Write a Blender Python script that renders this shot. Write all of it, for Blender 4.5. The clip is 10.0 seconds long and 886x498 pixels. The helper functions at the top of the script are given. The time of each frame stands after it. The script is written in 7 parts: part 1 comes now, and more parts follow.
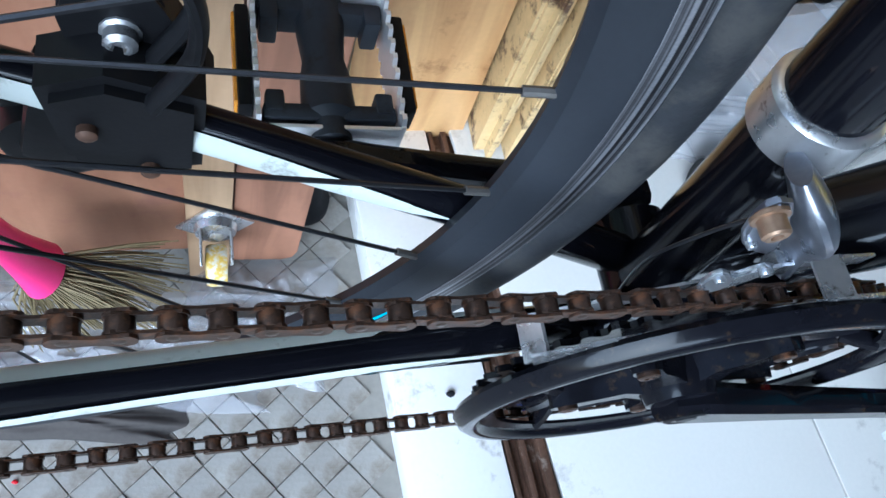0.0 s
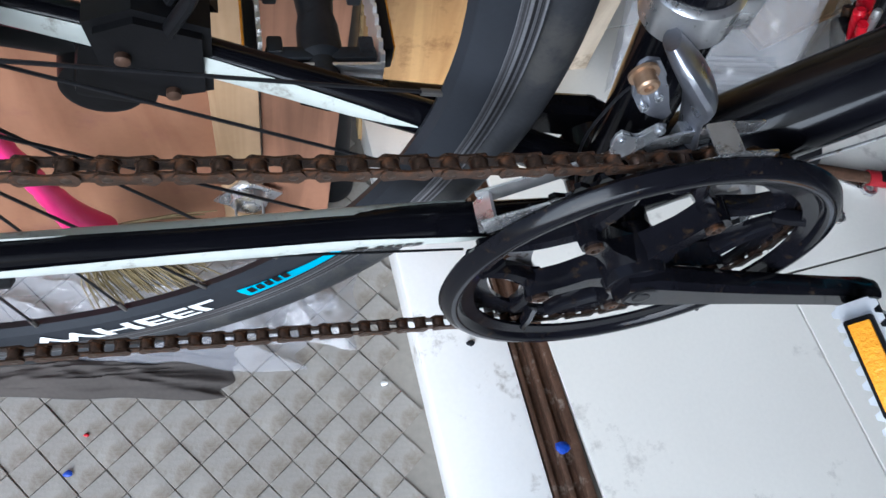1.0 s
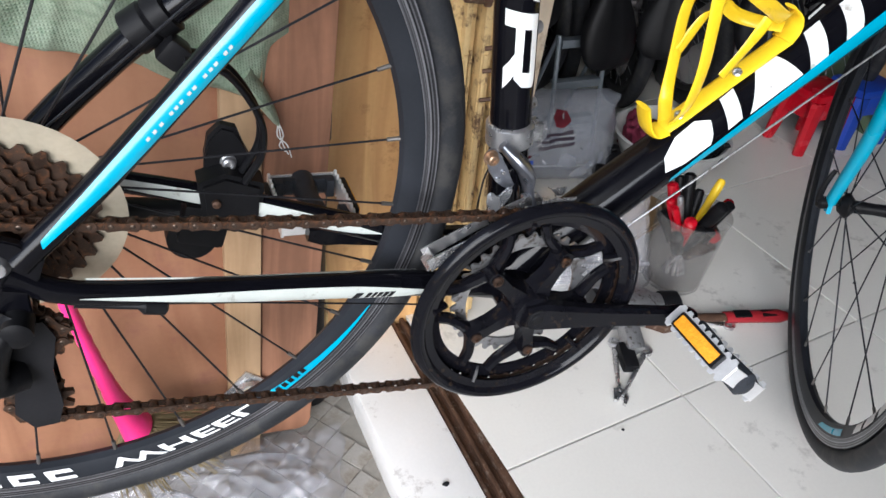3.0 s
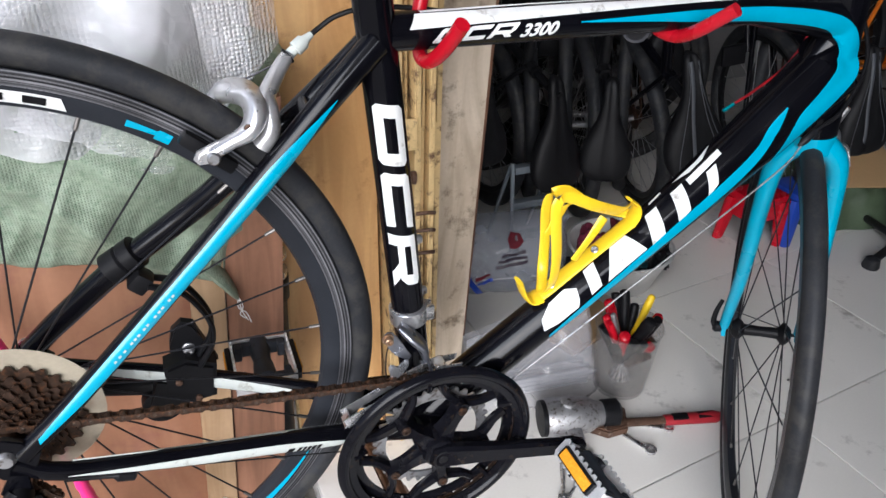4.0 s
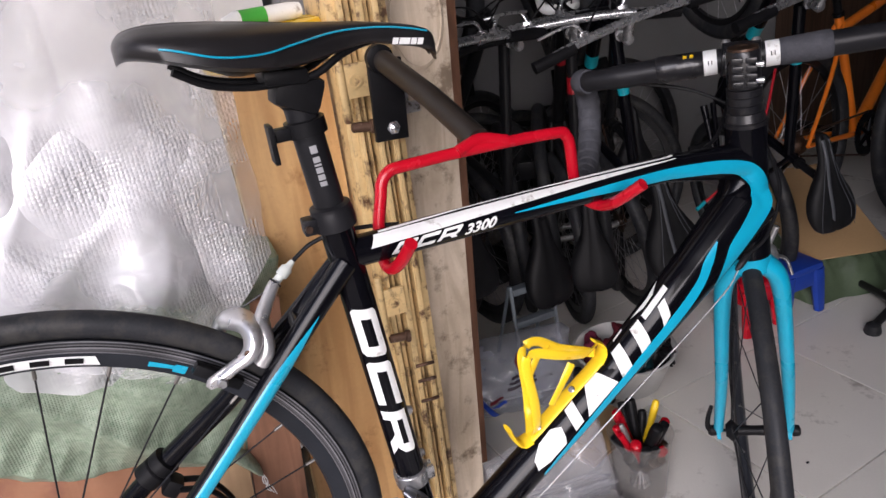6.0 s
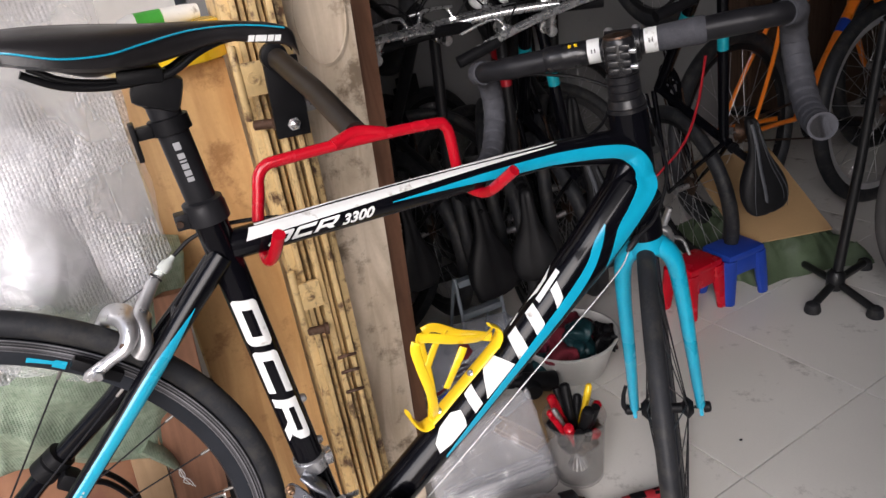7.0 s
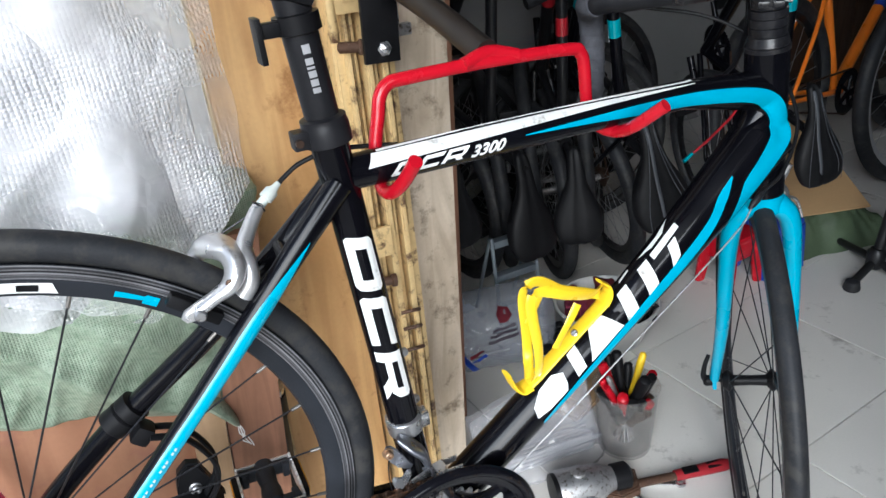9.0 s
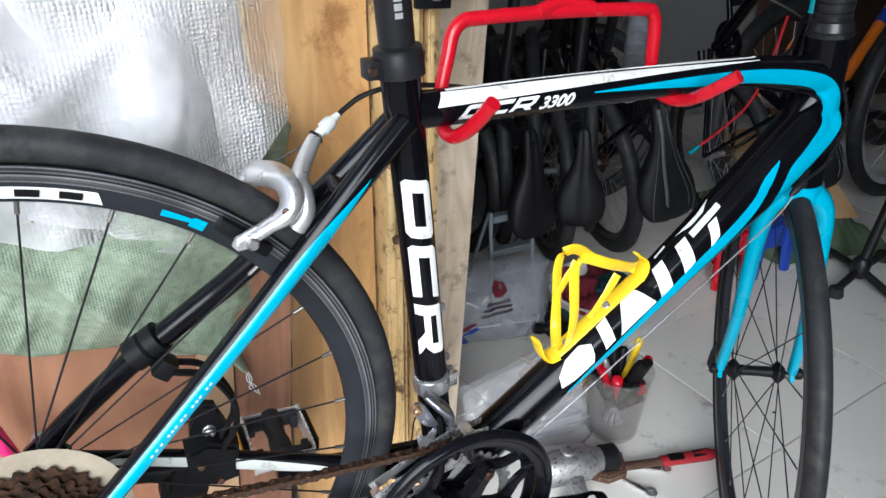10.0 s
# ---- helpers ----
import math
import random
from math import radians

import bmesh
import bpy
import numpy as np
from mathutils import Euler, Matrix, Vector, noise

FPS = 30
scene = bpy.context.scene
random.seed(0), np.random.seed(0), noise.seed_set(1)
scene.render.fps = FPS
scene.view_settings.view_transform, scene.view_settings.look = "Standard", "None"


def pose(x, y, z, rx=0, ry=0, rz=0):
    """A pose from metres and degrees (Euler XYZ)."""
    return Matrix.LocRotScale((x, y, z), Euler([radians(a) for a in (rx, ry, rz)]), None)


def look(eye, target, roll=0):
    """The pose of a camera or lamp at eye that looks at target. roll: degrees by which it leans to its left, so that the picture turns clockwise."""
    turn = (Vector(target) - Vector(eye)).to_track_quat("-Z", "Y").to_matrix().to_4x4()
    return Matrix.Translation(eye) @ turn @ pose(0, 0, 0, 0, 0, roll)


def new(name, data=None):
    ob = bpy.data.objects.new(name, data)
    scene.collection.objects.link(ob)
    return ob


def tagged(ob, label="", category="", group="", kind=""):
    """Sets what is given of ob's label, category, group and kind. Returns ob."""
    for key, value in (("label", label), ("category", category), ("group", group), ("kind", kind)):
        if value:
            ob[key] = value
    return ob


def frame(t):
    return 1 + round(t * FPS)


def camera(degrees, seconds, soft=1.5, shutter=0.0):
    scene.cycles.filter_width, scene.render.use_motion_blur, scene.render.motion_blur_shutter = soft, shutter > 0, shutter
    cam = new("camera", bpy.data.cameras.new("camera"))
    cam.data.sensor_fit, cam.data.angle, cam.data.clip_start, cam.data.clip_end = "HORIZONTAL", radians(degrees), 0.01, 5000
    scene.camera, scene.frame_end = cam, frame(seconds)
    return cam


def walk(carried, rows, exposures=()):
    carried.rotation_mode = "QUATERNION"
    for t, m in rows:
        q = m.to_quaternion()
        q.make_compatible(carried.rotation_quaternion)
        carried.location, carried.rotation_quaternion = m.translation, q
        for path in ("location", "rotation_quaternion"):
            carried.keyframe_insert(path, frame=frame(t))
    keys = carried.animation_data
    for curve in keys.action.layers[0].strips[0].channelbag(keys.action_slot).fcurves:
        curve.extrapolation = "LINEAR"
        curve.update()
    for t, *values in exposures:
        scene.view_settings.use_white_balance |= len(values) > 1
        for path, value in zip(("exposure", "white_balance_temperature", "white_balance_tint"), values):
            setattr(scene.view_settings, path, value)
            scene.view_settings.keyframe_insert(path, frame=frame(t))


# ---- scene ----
# ---- camera ----
cam = camera(65.2, 10.0)
FLOOR = 0.387  # height of the crank axle over the floor
PATH = [
    (0, (-0.197, -0.107, 0.714), (0.294, 0.629, -1.08), 26.7),
    (0.5, (-0.203, -0.115, 0.736), (0.316, 0.572, -1.069), 27.7),
    (1, (-0.18, -0.188, 0.752), (0.179, 0.601, -1.05), 15.2),
    (1.5, (-0.204, -0.235, 0.77), (0.145, 0.776, -0.92), 11.2),
    (2, (-0.27, -0.312, 0.721), (0.259, 0.948, -0.739), 10.5),
    (2.2, (-0.281, -0.34, 0.718), (0.279, 0.953, -0.702), 11.4),
    (3.3, (-0.257, -0.491, 0.889), (0.415, 0.959, -0.314), 3.8),
    (3.5, (-0.235, -0.514, 0.926), (0.454, 0.94, -0.261), 5.2),
    (4, (-0.204, -0.557, 1.001), (0.437, 1.005, -0.071), 1.2),
    (4.5, (-0.199, -0.583, 1.074), (0.448, 1.043, 0.106), -3.7),
    (5, (-0.194, -0.604, 1.105), (0.446, 1.071, 0.219), -5.6),
    (5.2, (-0.192, -0.609, 1.112), (0.441, 1.085, 0.258), -6.4),
    (6.3, (-0.149, -0.646, 1.121), (0.493, 1.062, 0.303), -8.3),
    (6.5, (-0.131, -0.66, 1.116), (0.512, 1.044, 0.29), -8.4),
    (7, (-0.071, -0.703, 1.104), (0.592, 0.993, 0.276), -9.7),
    (7.5, (-0.007, -0.725, 1.09), (0.641, 0.962, 0.234), -9.5),
    (8, (-0.007, -0.702, 1.083), (0.613, 0.98, 0.196), -9.3),
    (8.5, (-0.11, -0.619, 1.071), (0.514, 1.053, 0.167), -8.9),
    (9, (-0.191, -0.569, 1.061), (0.513, 1.063, 0.142), -6.2),
    (9.5, (-0.254, -0.551, 1.048), (0.523, 1.034, 0.106), -2.2),
    (10, (-0.264, -0.521, 1.027), (0.522, 1.041, 0.056), 0.6),
]
EXPOSURES = [(0.0, 1.0, 4600, 2), (1.0, 0.75, 5150, 6), (2.0, 0.76, 5750, 10), (3.5, 0.75, 5600, 9), (4.5, 0.63, 5850, 16), (5.0, 0.52, 6000, 20), (6.5, 0.6, 5950, 19), (7.0, 0.62, 6100, 16), (7.5, 0.76, 5850, 11), (8.5, 0.88, 5500, 6), (10.0, 0.92, 5550, 7)]
walk(cam, [(t, look(eye, target, roll)) for t, eye, target, roll in PATH], EXPOSURES)

# ---- world and light ----
world = bpy.data.worlds.new("sky")
scene.world = world
world.use_nodes = True
wn = world.node_tree
sky = wn.nodes.new("ShaderNodeTexSky")
sky.sky_type, sky.sun_disc = "NISHITA", False
sky.sun_elevation, sky.sun_rotation = radians(31), radians(209)
sky.air_density, sky.dust_density = 1.0, 4.0
wn.links.new(sky.outputs[0], wn.nodes["Background"].inputs[0])
wn.nodes["Background"].inputs[1].default_value = 0.08
sun_data = bpy.data.lights.new("sun", "SUN")
sun_data.energy, sun_data.angle, sun_data.color = 3.7, radians(55), (1.0, 0.97, 0.93)
sun = new("sun", sun_data)
sun.matrix_world = look((-2.2, -4.0, 2.8), (0, 0, 0))

# ---- materials ----
def mat(name, col, rough=0.5, metal=0.0, var=0.15, scale=8.0, bump=0.1, fine=120.0, coat=0.0, dirt=None, amount=0.0, trans=0.0, alpha=1.0, ior=1.45, sss=0.0, rvar=0.1, spec=0.5):
    """Principled surface: colour varied at two scales, roughness variation, fine relief and optional dirt."""
    m = bpy.data.materials.new(name)
    m.use_nodes = True
    n, l = m.node_tree.nodes, m.node_tree.links
    b = n["Principled BSDF"]
    co = n.new("ShaderNodeTexCoord")
    big = n.new("ShaderNodeTexNoise")
    big.inputs["Scale"].default_value, big.inputs["Detail"].default_value = scale, 6
    small = n.new("ShaderNodeTexNoise")
    small.inputs["Scale"].default_value, small.inputs["Detail"].default_value = fine, 3
    l.new(co.outputs["Object"], big.inputs["Vector"])
    l.new(co.outputs["Object"], small.inputs["Vector"])
    mix = n.new("ShaderNodeMath")
    mix.operation = "MULTIPLY_ADD"
    l.new(small.outputs["Fac"], mix.inputs[0])
    mix.inputs[1].default_value = 0.35
    l.new(big.outputs["Fac"], mix.inputs[2])
    ramp = n.new("ShaderNodeValToRGB")
    e = ramp.color_ramp.elements
    e[0].position, e[1].position = 0.4, 0.95
    e[0].color = (*[c * (1 - var) for c in col], 1)
    e[1].color = (*[min(1, c * (1 + var)) for c in col], 1)
    l.new(mix.outputs[0], ramp.inputs[0])
    out = ramp.outputs[0]
    if dirt:
        d = n.new("ShaderNodeTexNoise")
        d.inputs["Scale"].default_value, d.inputs["Detail"].default_value, d.inputs["Roughness"].default_value = scale * 2.3, 8, 0.7
        l.new(co.outputs["Object"], d.inputs["Vector"])
        dr = n.new("ShaderNodeValToRGB")
        dr.color_ramp.elements[0].position, dr.color_ramp.elements[1].position = 0.62 - amount * 0.3, 0.72 - amount * 0.25
        l.new(d.outputs["Fac"], dr.inputs[0])
        mx = n.new("ShaderNodeMix")
        mx.data_type = "RGBA"
        l.new(dr.outputs[0], mx.inputs["Factor"])
        l.new(out, mx.inputs["A"])
        mx.inputs["B"].default_value = (*dirt, 1)
        out = mx.outputs["Result"]
    l.new(out, b.inputs["Base Color"])
    rr = n.new("ShaderNodeMapRange")
    rr.inputs["To Min"].default_value, rr.inputs["To Max"].default_value = max(0.02, rough - rvar), min(1, rough + rvar)
    l.new(big.outputs["Fac"], rr.inputs["Value"])
    l.new(rr.outputs[0], b.inputs["Roughness"])
    b.inputs["Metallic"].default_value = metal
    b.inputs["Specular IOR Level"].default_value = spec
    b.inputs["Coat Weight"].default_value = coat
    b.inputs["Coat Roughness"].default_value = 0.06
    b.inputs["Transmission Weight"].default_value = trans
    b.inputs["Alpha"].default_value = alpha
    b.inputs["IOR"].default_value = ior
    if sss:
        b.inputs["Subsurface Weight"].default_value = sss
        b.inputs["Subsurface Radius"].default_value = (0.02, 0.02, 0.02)
    if bump:
        bp = n.new("ShaderNodeBump")
        bp.inputs["Strength"].default_value, bp.inputs["Distance"].default_value = bump, 0.002
        l.new(mix.outputs[0], bp.inputs["Height"])
        l.new(bp.outputs[0], b.inputs["Normal"])
    return m


def wood(name, dark, light, rough=0.55, stretch=(14, 14, 1.2), rings=3.0, dirt=None, amount=0.0):
    """Timber with its grain along z."""
    m = mat(name, light, rough, 0, 0.12, 6, 0.12, 150, dirt=dirt, amount=amount)
    n, l = m.node_tree.nodes, m.node_tree.links
    co = n.new("ShaderNodeTexCoord")
    mp = n.new("ShaderNodeMapping")
    mp.inputs["Scale"].default_value = stretch
    l.new(co.outputs["Object"], mp.inputs["Vector"])
    nz = n.new("ShaderNodeTexNoise")
    nz.inputs["Scale"].default_value, nz.inputs["Detail"].default_value, nz.inputs["Distortion"].default_value = rings, 5, 1.2
    l.new(mp.outputs[0], nz.inputs["Vector"])
    ramp = n.new("ShaderNodeValToRGB")
    e = ramp.color_ramp.elements
    e[0].position, e[1].position = 0.35, 0.65
    e[0].color, e[1].color = (*dark, 1), (*light, 1)
    l.new(nz.outputs["Fac"], ramp.inputs[0])
    mx = n.new("ShaderNodeMix")
    mx.data_type, mx.blend_type = "RGBA", "MULTIPLY"
    mx.inputs["Factor"].default_value = 1.0
    b = n["Principled BSDF"]
    old = b.inputs["Base Color"].links[0].from_socket
    gain = n.new("ShaderNodeMix")
    gain.data_type, gain.blend_type = "RGBA", "DIVIDE"
    gain.inputs["Factor"].default_value = 1.0
    l.new(old, gain.inputs["A"])
    gain.inputs["B"].default_value = (*light, 1)
    l.new(gain.outputs["Result"], mx.inputs["A"])
    l.new(ramp.outputs[0], mx.inputs["B"])
    l.new(mx.outputs["Result"], b.inputs["Base Color"])
    return m


BLACK = mat("black_gloss_paint", (0.003, 0.003, 0.0045), 0.20, 0, 0.3, 30, 0.02, 300, coat=0.22, rvar=0.06, spec=0.12)
CYAN = mat("cyan_paint", (0.006, 0.33, 0.50), 0.3, 0, 0.08, 20, 0.02, 300, coat=0.5)
WHITE = mat("white_paint", (0.72, 0.73, 0.72), 0.4, 0, 0.06, 25, 0.02, 300, dirt=(0.35, 0.33, 0.3), amount=0.1)
PEARL = mat("pearl_white_paint", (0.50, 0.53, 0.50), 0.35, 0, 0.06, 25, 0.02, 300, dirt=(0.25, 0.24, 0.21), amount=0.2)
RUBBER = mat("tyre_rubber", (0.018, 0.019, 0.022), 0.55, 0, 0.45, 14, 0.25, 400, dirt=(0.034, 0.033, 0.032), amount=0.45, spec=0.3)
PLASTIC = mat("black_plastic", (0.007, 0.007, 0.008), 0.42, 0, 0.3, 40, 0.1, 400, spec=0.15)
MATTE = mat("matte_black_alloy", (0.014, 0.014, 0.016), 0.38, 0.1, 0.25, 40, 0.06, 500, spec=0.2)
GREY_PLASTIC = mat("grey_plastic", (0.03, 0.033, 0.04), 0.5, 0, 0.2, 40, 0.1, 400, dirt=(0.02, 0.02, 0.02), amount=0.2, spec=0.2)
TAPE = mat("bar_tape", (0.060, 0.061, 0.070), 0.7, 0, 0.3, 60, 0.3, 600, dirt=(0.075, 0.075, 0.085), amount=0.25, spec=0.2)
RIM = mat("satin_black_rim", (0.019, 0.021, 0.026), 0.4, 0.05, 0.2, 20, 0.03, 400, spec=0.22)
NIP = mat("brass_nipple", (0.16, 0.15, 0.14), 0.4, 0.7, 0.2, 60, 0.02, 500)
SILVER = mat("polished_alloy", (0.62, 0.62, 0.63), 0.28, 0.9, 0.12, 60, 0.05, 500, dirt=(0.16, 0.14, 0.12), amount=0.15)
DULL = mat("dull_alloy", (0.42, 0.42, 0.43), 0.42, 0.85, 0.2, 60, 0.08, 500, dirt=(0.12, 0.1, 0.08), amount=0.3)
TRACK = mat("worn_brake_track", (0.13, 0.13, 0.14), 0.33, 0.75, 0.6, 12, 0.05, 700)


def ringed(m):
    """Concentric wear lines round the object's y axis."""
    n, l = m.node_tree.nodes, m.node_tree.links
    co, flat, dist, rings, ramp, mx = n.new("ShaderNodeTexCoord"), n.new("ShaderNodeVectorMath"), n.new("ShaderNodeVectorMath"), n.new("ShaderNodeTexNoise"), n.new("ShaderNodeValToRGB"), n.new("ShaderNodeMix")
    flat.operation, dist.operation = "MULTIPLY", "LENGTH"
    flat.inputs[1].default_value = (1, 0, 1)
    l.new(co.outputs["Object"], flat.inputs[0])
    l.new(flat.outputs["Vector"], dist.inputs[0])
    rings.noise_dimensions = "1D"
    rings.inputs["Scale"].default_value, rings.inputs["Detail"].default_value = 420, 3
    l.new(dist.outputs["Value"], rings.inputs["W"])
    e = ramp.color_ramp.elements
    e[0].position, e[1].position = 0.40, 0.62
    e[0].color, e[1].color = (0.18, 0.18, 0.19, 1), (2.2, 2.2, 2.2, 1)
    l.new(rings.outputs["Fac"], ramp.inputs[0])
    mx.data_type, mx.blend_type = "RGBA", "MULTIPLY"
    mx.inputs["Factor"].default_value = 1.0
    b = n["Principled BSDF"]
    l.new(b.inputs["Base Color"].links[0].from_socket, mx.inputs["A"])
    l.new(ramp.outputs[0], mx.inputs["B"])
    l.new(mx.outputs["Result"], b.inputs["Base Color"])


ringed(TRACK)
STEEL = mat("spoke_steel", (0.03, 0.03, 0.034), 0.4, 0.7, 0.2, 60, 0.02, 500)
RUST = mat("rusty_chain", (0.055, 0.034, 0.024), 0.42, 0.65, 0.5, 90, 0.15, 900, dirt=(0.13, 0.06, 0.03), amount=0.35, rvar=0.15)
PIN = mat("chain_pin", (0.10, 0.075, 0.06), 0.3, 0.9, 0.3, 200, 0.03, 900)
RED = mat("red_plastic", (0.43, 0.004, 0.014), 0.26, 0, 0.08, 20, 0.03, 400)
YELLOW = mat("yellow_plastic", (0.86, 0.58, 0.012), 0.3, 0, 0.06, 20, 0.02, 400)
ORANGE_REFL = mat("amber_reflector", (0.95, 0.36, 0.02), 0.2, 0, 0.2, 300, 0.5, 700)
BLUE = mat("blue_plastic", (0.015, 0.05, 0.33), 0.35, 0, 0.1, 20, 0.03, 400)
PINK = mat("pink_plastic", (0.86, 0.03, 0.22), 0.35, 0, 0.08, 20, 0.05, 400)
LEATHER = mat("saddle_cover", (0.014, 0.013, 0.014), 0.36, 0, 0.3, 40, 0.2, 700, spec=0.4)
ORANGE = mat("orange_paint", (0.80, 0.20, 0.015), 0.3, 0, 0.06, 20, 0.02, 300, coat=0.5)
CREAM = mat("worn_cream_paint", (0.60, 0.43, 0.20), 0.5, 0, 0.2, 14, 0.25, 160, dirt=(0.10, 0.05, 0.025), amount=0.32)
IRON = mat("rusty_iron", (0.10, 0.055, 0.035), 0.6, 0.4, 0.5, 25, 0.3, 220, dirt=(0.25, 0.2, 0.16), amount=0.2)
BRIGHT = mat("bright_zinc", (0.82, 0.82, 0.83), 0.35, 0.6, 0.1, 60, 0.05, 500)
# kept dark so that black paint below reflects little light
CEIL = mat("dark_ceiling_blocker", (0.16, 0.16, 0.17), 0.85, 0, 0.08, 2, 0.08, 90)
# white, to throw light back behind the bubble wrap
OUTER = mat("white_backing_paint", (0.66, 0.65, 0.63), 0.85, 0, 0.08, 3, 0.15, 60, dirt=(0.4, 0.38, 0.35), amount=0.15)
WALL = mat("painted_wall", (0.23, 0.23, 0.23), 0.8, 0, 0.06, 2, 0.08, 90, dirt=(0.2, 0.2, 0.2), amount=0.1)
PLY = wood("birch_plywood", (0.44, 0.24, 0.09), (0.62, 0.38, 0.16), 0.5, (9, 9, 1.0), dirt=(0.36, 0.19, 0.07), amount=0.22)
SALMON = wood("pale_red_plywood", (0.245, 0.112, 0.060), (0.34, 0.170, 0.095), 0.6, (5, 5, 0.8), dirt=(0.30, 0.14, 0.09), amount=0.3)
BROWN = wood("brown_board", (0.17, 0.08, 0.045), (0.27, 0.13, 0.075), 0.6)
STRIP = wood("light_batten", (0.30, 0.19, 0.10), (0.42, 0.28, 0.16), 0.6)
POST = wood("weathered_post", (0.42, 0.34, 0.25), (0.60, 0.51, 0.40), 0.65, (10, 10, 1.5), dirt=(0.22, 0.17, 0.12), amount=0.28)
CARD = mat("cardboard", (0.42, 0.27, 0.13), 0.8, 0, 0.1, 5, 0.1, 150)


# ---- mesh helpers ----
def basis(d):
    d = Vector(d).normalized()
    a = Vector((0, 0, 1)) if abs(d.z) < 0.9 else Vector((1, 0, 0))
    u = d.cross(a).normalized()
    return u, u.cross(d).normalized(), d


def curve(pts, n=24):
    """Points on a smooth line through pts (Catmull-Rom)."""
    p = [Vector(q) for q in pts]
    if len(p) == 2:
        return [p[0].lerp(p[1], k / n) for k in range(n + 1)]
    p = [2 * p[0] - p[1], *p, 2 * p[-1] - p[-2]]
    out = []
    m = len(p) - 3
    for i in range(m):
        a, b, c, d = p[i:i + 4]
        k = max(2, n // m)
        for j in range(k):
            t = j / k
            out.append(0.5 * (2 * b + (c - a) * t + (2 * a - 5 * b + 4 * c - d) * t * t + (3 * b - a - 3 * c + d) * t ** 3))
    out.append(p[-2])
    return out


def tube(bm, pts, r, seg=12, flat=1.0, up=None, caps=True):
    """A round or flattened tube along pts; r: a radius, or one for each point. flat: the width across up, of r."""
    pts = [Vector(p) for p in pts]
    rs = list(r) if isinstance(r, (list, tuple)) else [r] * len(pts)
    if len(rs) != len(pts):
        rs = [rs[0] + (rs[-1] - rs[0]) * i / (len(pts) - 1) for i in range(len(pts))]
    rings, u = [], None
    for i, p in enumerate(pts):
        d = (pts[min(i + 1, len(pts) - 1)] - pts[max(i - 1, 0)]).normalized()
        if up is not None:
            v = Vector(up)
            v = (v - v.dot(d) * d).normalized()
            u = d.cross(v).normalized()
        elif u is None:
            u = basis(d)[0]
            v = d.cross(u).normalized()
        else:
            u = (u - u.dot(d) * d).normalized()
            v = d.cross(u).normalized()
        rings.append([bm.verts.new(p + rs[i] * (math.cos(a) * u * flat + math.sin(a) * v)) for a in (2 * math.pi * k / seg for k in range(seg))])
    for a, b in zip(rings, rings[1:]):
        for k in range(seg):
            bm.faces.new((a[k], a[(k + 1) % seg], b[(k + 1) % seg], b[k])).smooth = True
    if caps:
        bm.faces.new(rings[0][::-1])
        bm.faces.new(rings[-1])
    return bm


def box(bm, c, size, m=None, bevel=0.0):
    """A box with its centre at c; m: a turn."""
    t = Matrix.Translation(c) @ (m.to_4x4() if m else Matrix())
    g = bmesh.ops.create_cube(bm, size=1.0, matrix=t @ Matrix.Diagonal((*size, 1)))
    if bevel:
        es = list({e for v in g["verts"] for e in v.link_edges})
        bmesh.ops.bevel(bm, geom=es, offset=bevel, segments=2, profile=0.6, affect="EDGES")
    return bm


def turn(rx=0, ry=0, rz=0):
    return Euler([radians(a) for a in (rx, ry, rz)]).to_matrix()


def lathe(bm, c, axis, prof, seg=32, closed=False):
    """Turns a profile of (radius, height along axis) round the axis through c."""
    u, v, d = basis(axis)
    c = Vector(c)
    rings = [[bm.verts.new(c + d * h + r * (math.cos(a) * u + math.sin(a) * v)) for a in (2 * math.pi * k / seg for k in range(seg))] for r, h in prof]
    pairs = list(zip(rings, rings[1:] + ([rings[0]] if closed else [])))
    for a, b in pairs[:len(rings) if closed else len(rings) - 1]:
        for k in range(seg):
            bm.faces.new((a[k], a[(k + 1) % seg], b[(k + 1) % seg], b[k])).smooth = True
    if not closed:
        bm.faces.new(rings[0][::-1])
        bm.faces.new(rings[-1])
    return bm


def plate(bm, poly, h0, h1, m=None, bevel=0.0):
    """A flat plate: the outline poly in (x, z), from y = h0 to y = h1, then moved by m."""
    m = m or Matrix()
    a = [bm.verts.new(m @ Vector((x, h0, z))) for x, z in poly]
    b = [bm.verts.new(m @ Vector((x, h1, z))) for x, z in poly]
    n = len(poly)
    f1, f2 = bm.faces.new(a), bm.faces.new(b[::-1])
    for k in range(n):
        bm.faces.new((a[k], b[k], b[(k + 1) % n], a[(k + 1) % n]))
    if bevel:
        bmesh.ops.bevel(bm, geom=list(f1.edges) + list(f2.edges), offset=bevel, segments=2, affect="EDGES")
    return bm


def annulus(bm, c, r0, r1, h0, h1, seg=64, teeth=0, depth=0.0):
    """A ring about y through c from h0 to h1; teeth: how many, cut into its outside to depth."""
    c = Vector(c)
    n = teeth * 4 if teeth else seg
    rows = []
    for r, h, outer in ((r0, h0, 0), (r1, h0, 1), (r1, h1, 1), (r0, h1, 0)):
        row = []
        for k in range(n):
            a = 2 * math.pi * k / n
            rr = r - depth if outer and teeth and k % 4 in (2, 3) else r
            row.append(bm.verts.new(c + Vector((rr * math.cos(a), h, rr * math.sin(a)))))
        rows.append(row)
    for a, b in zip(rows, rows[1:] + rows[:1]):
        for k in range(n):
            bm.faces.new((a[k], a[(k + 1) % n], b[(k + 1) % n], b[k]))
    return bm


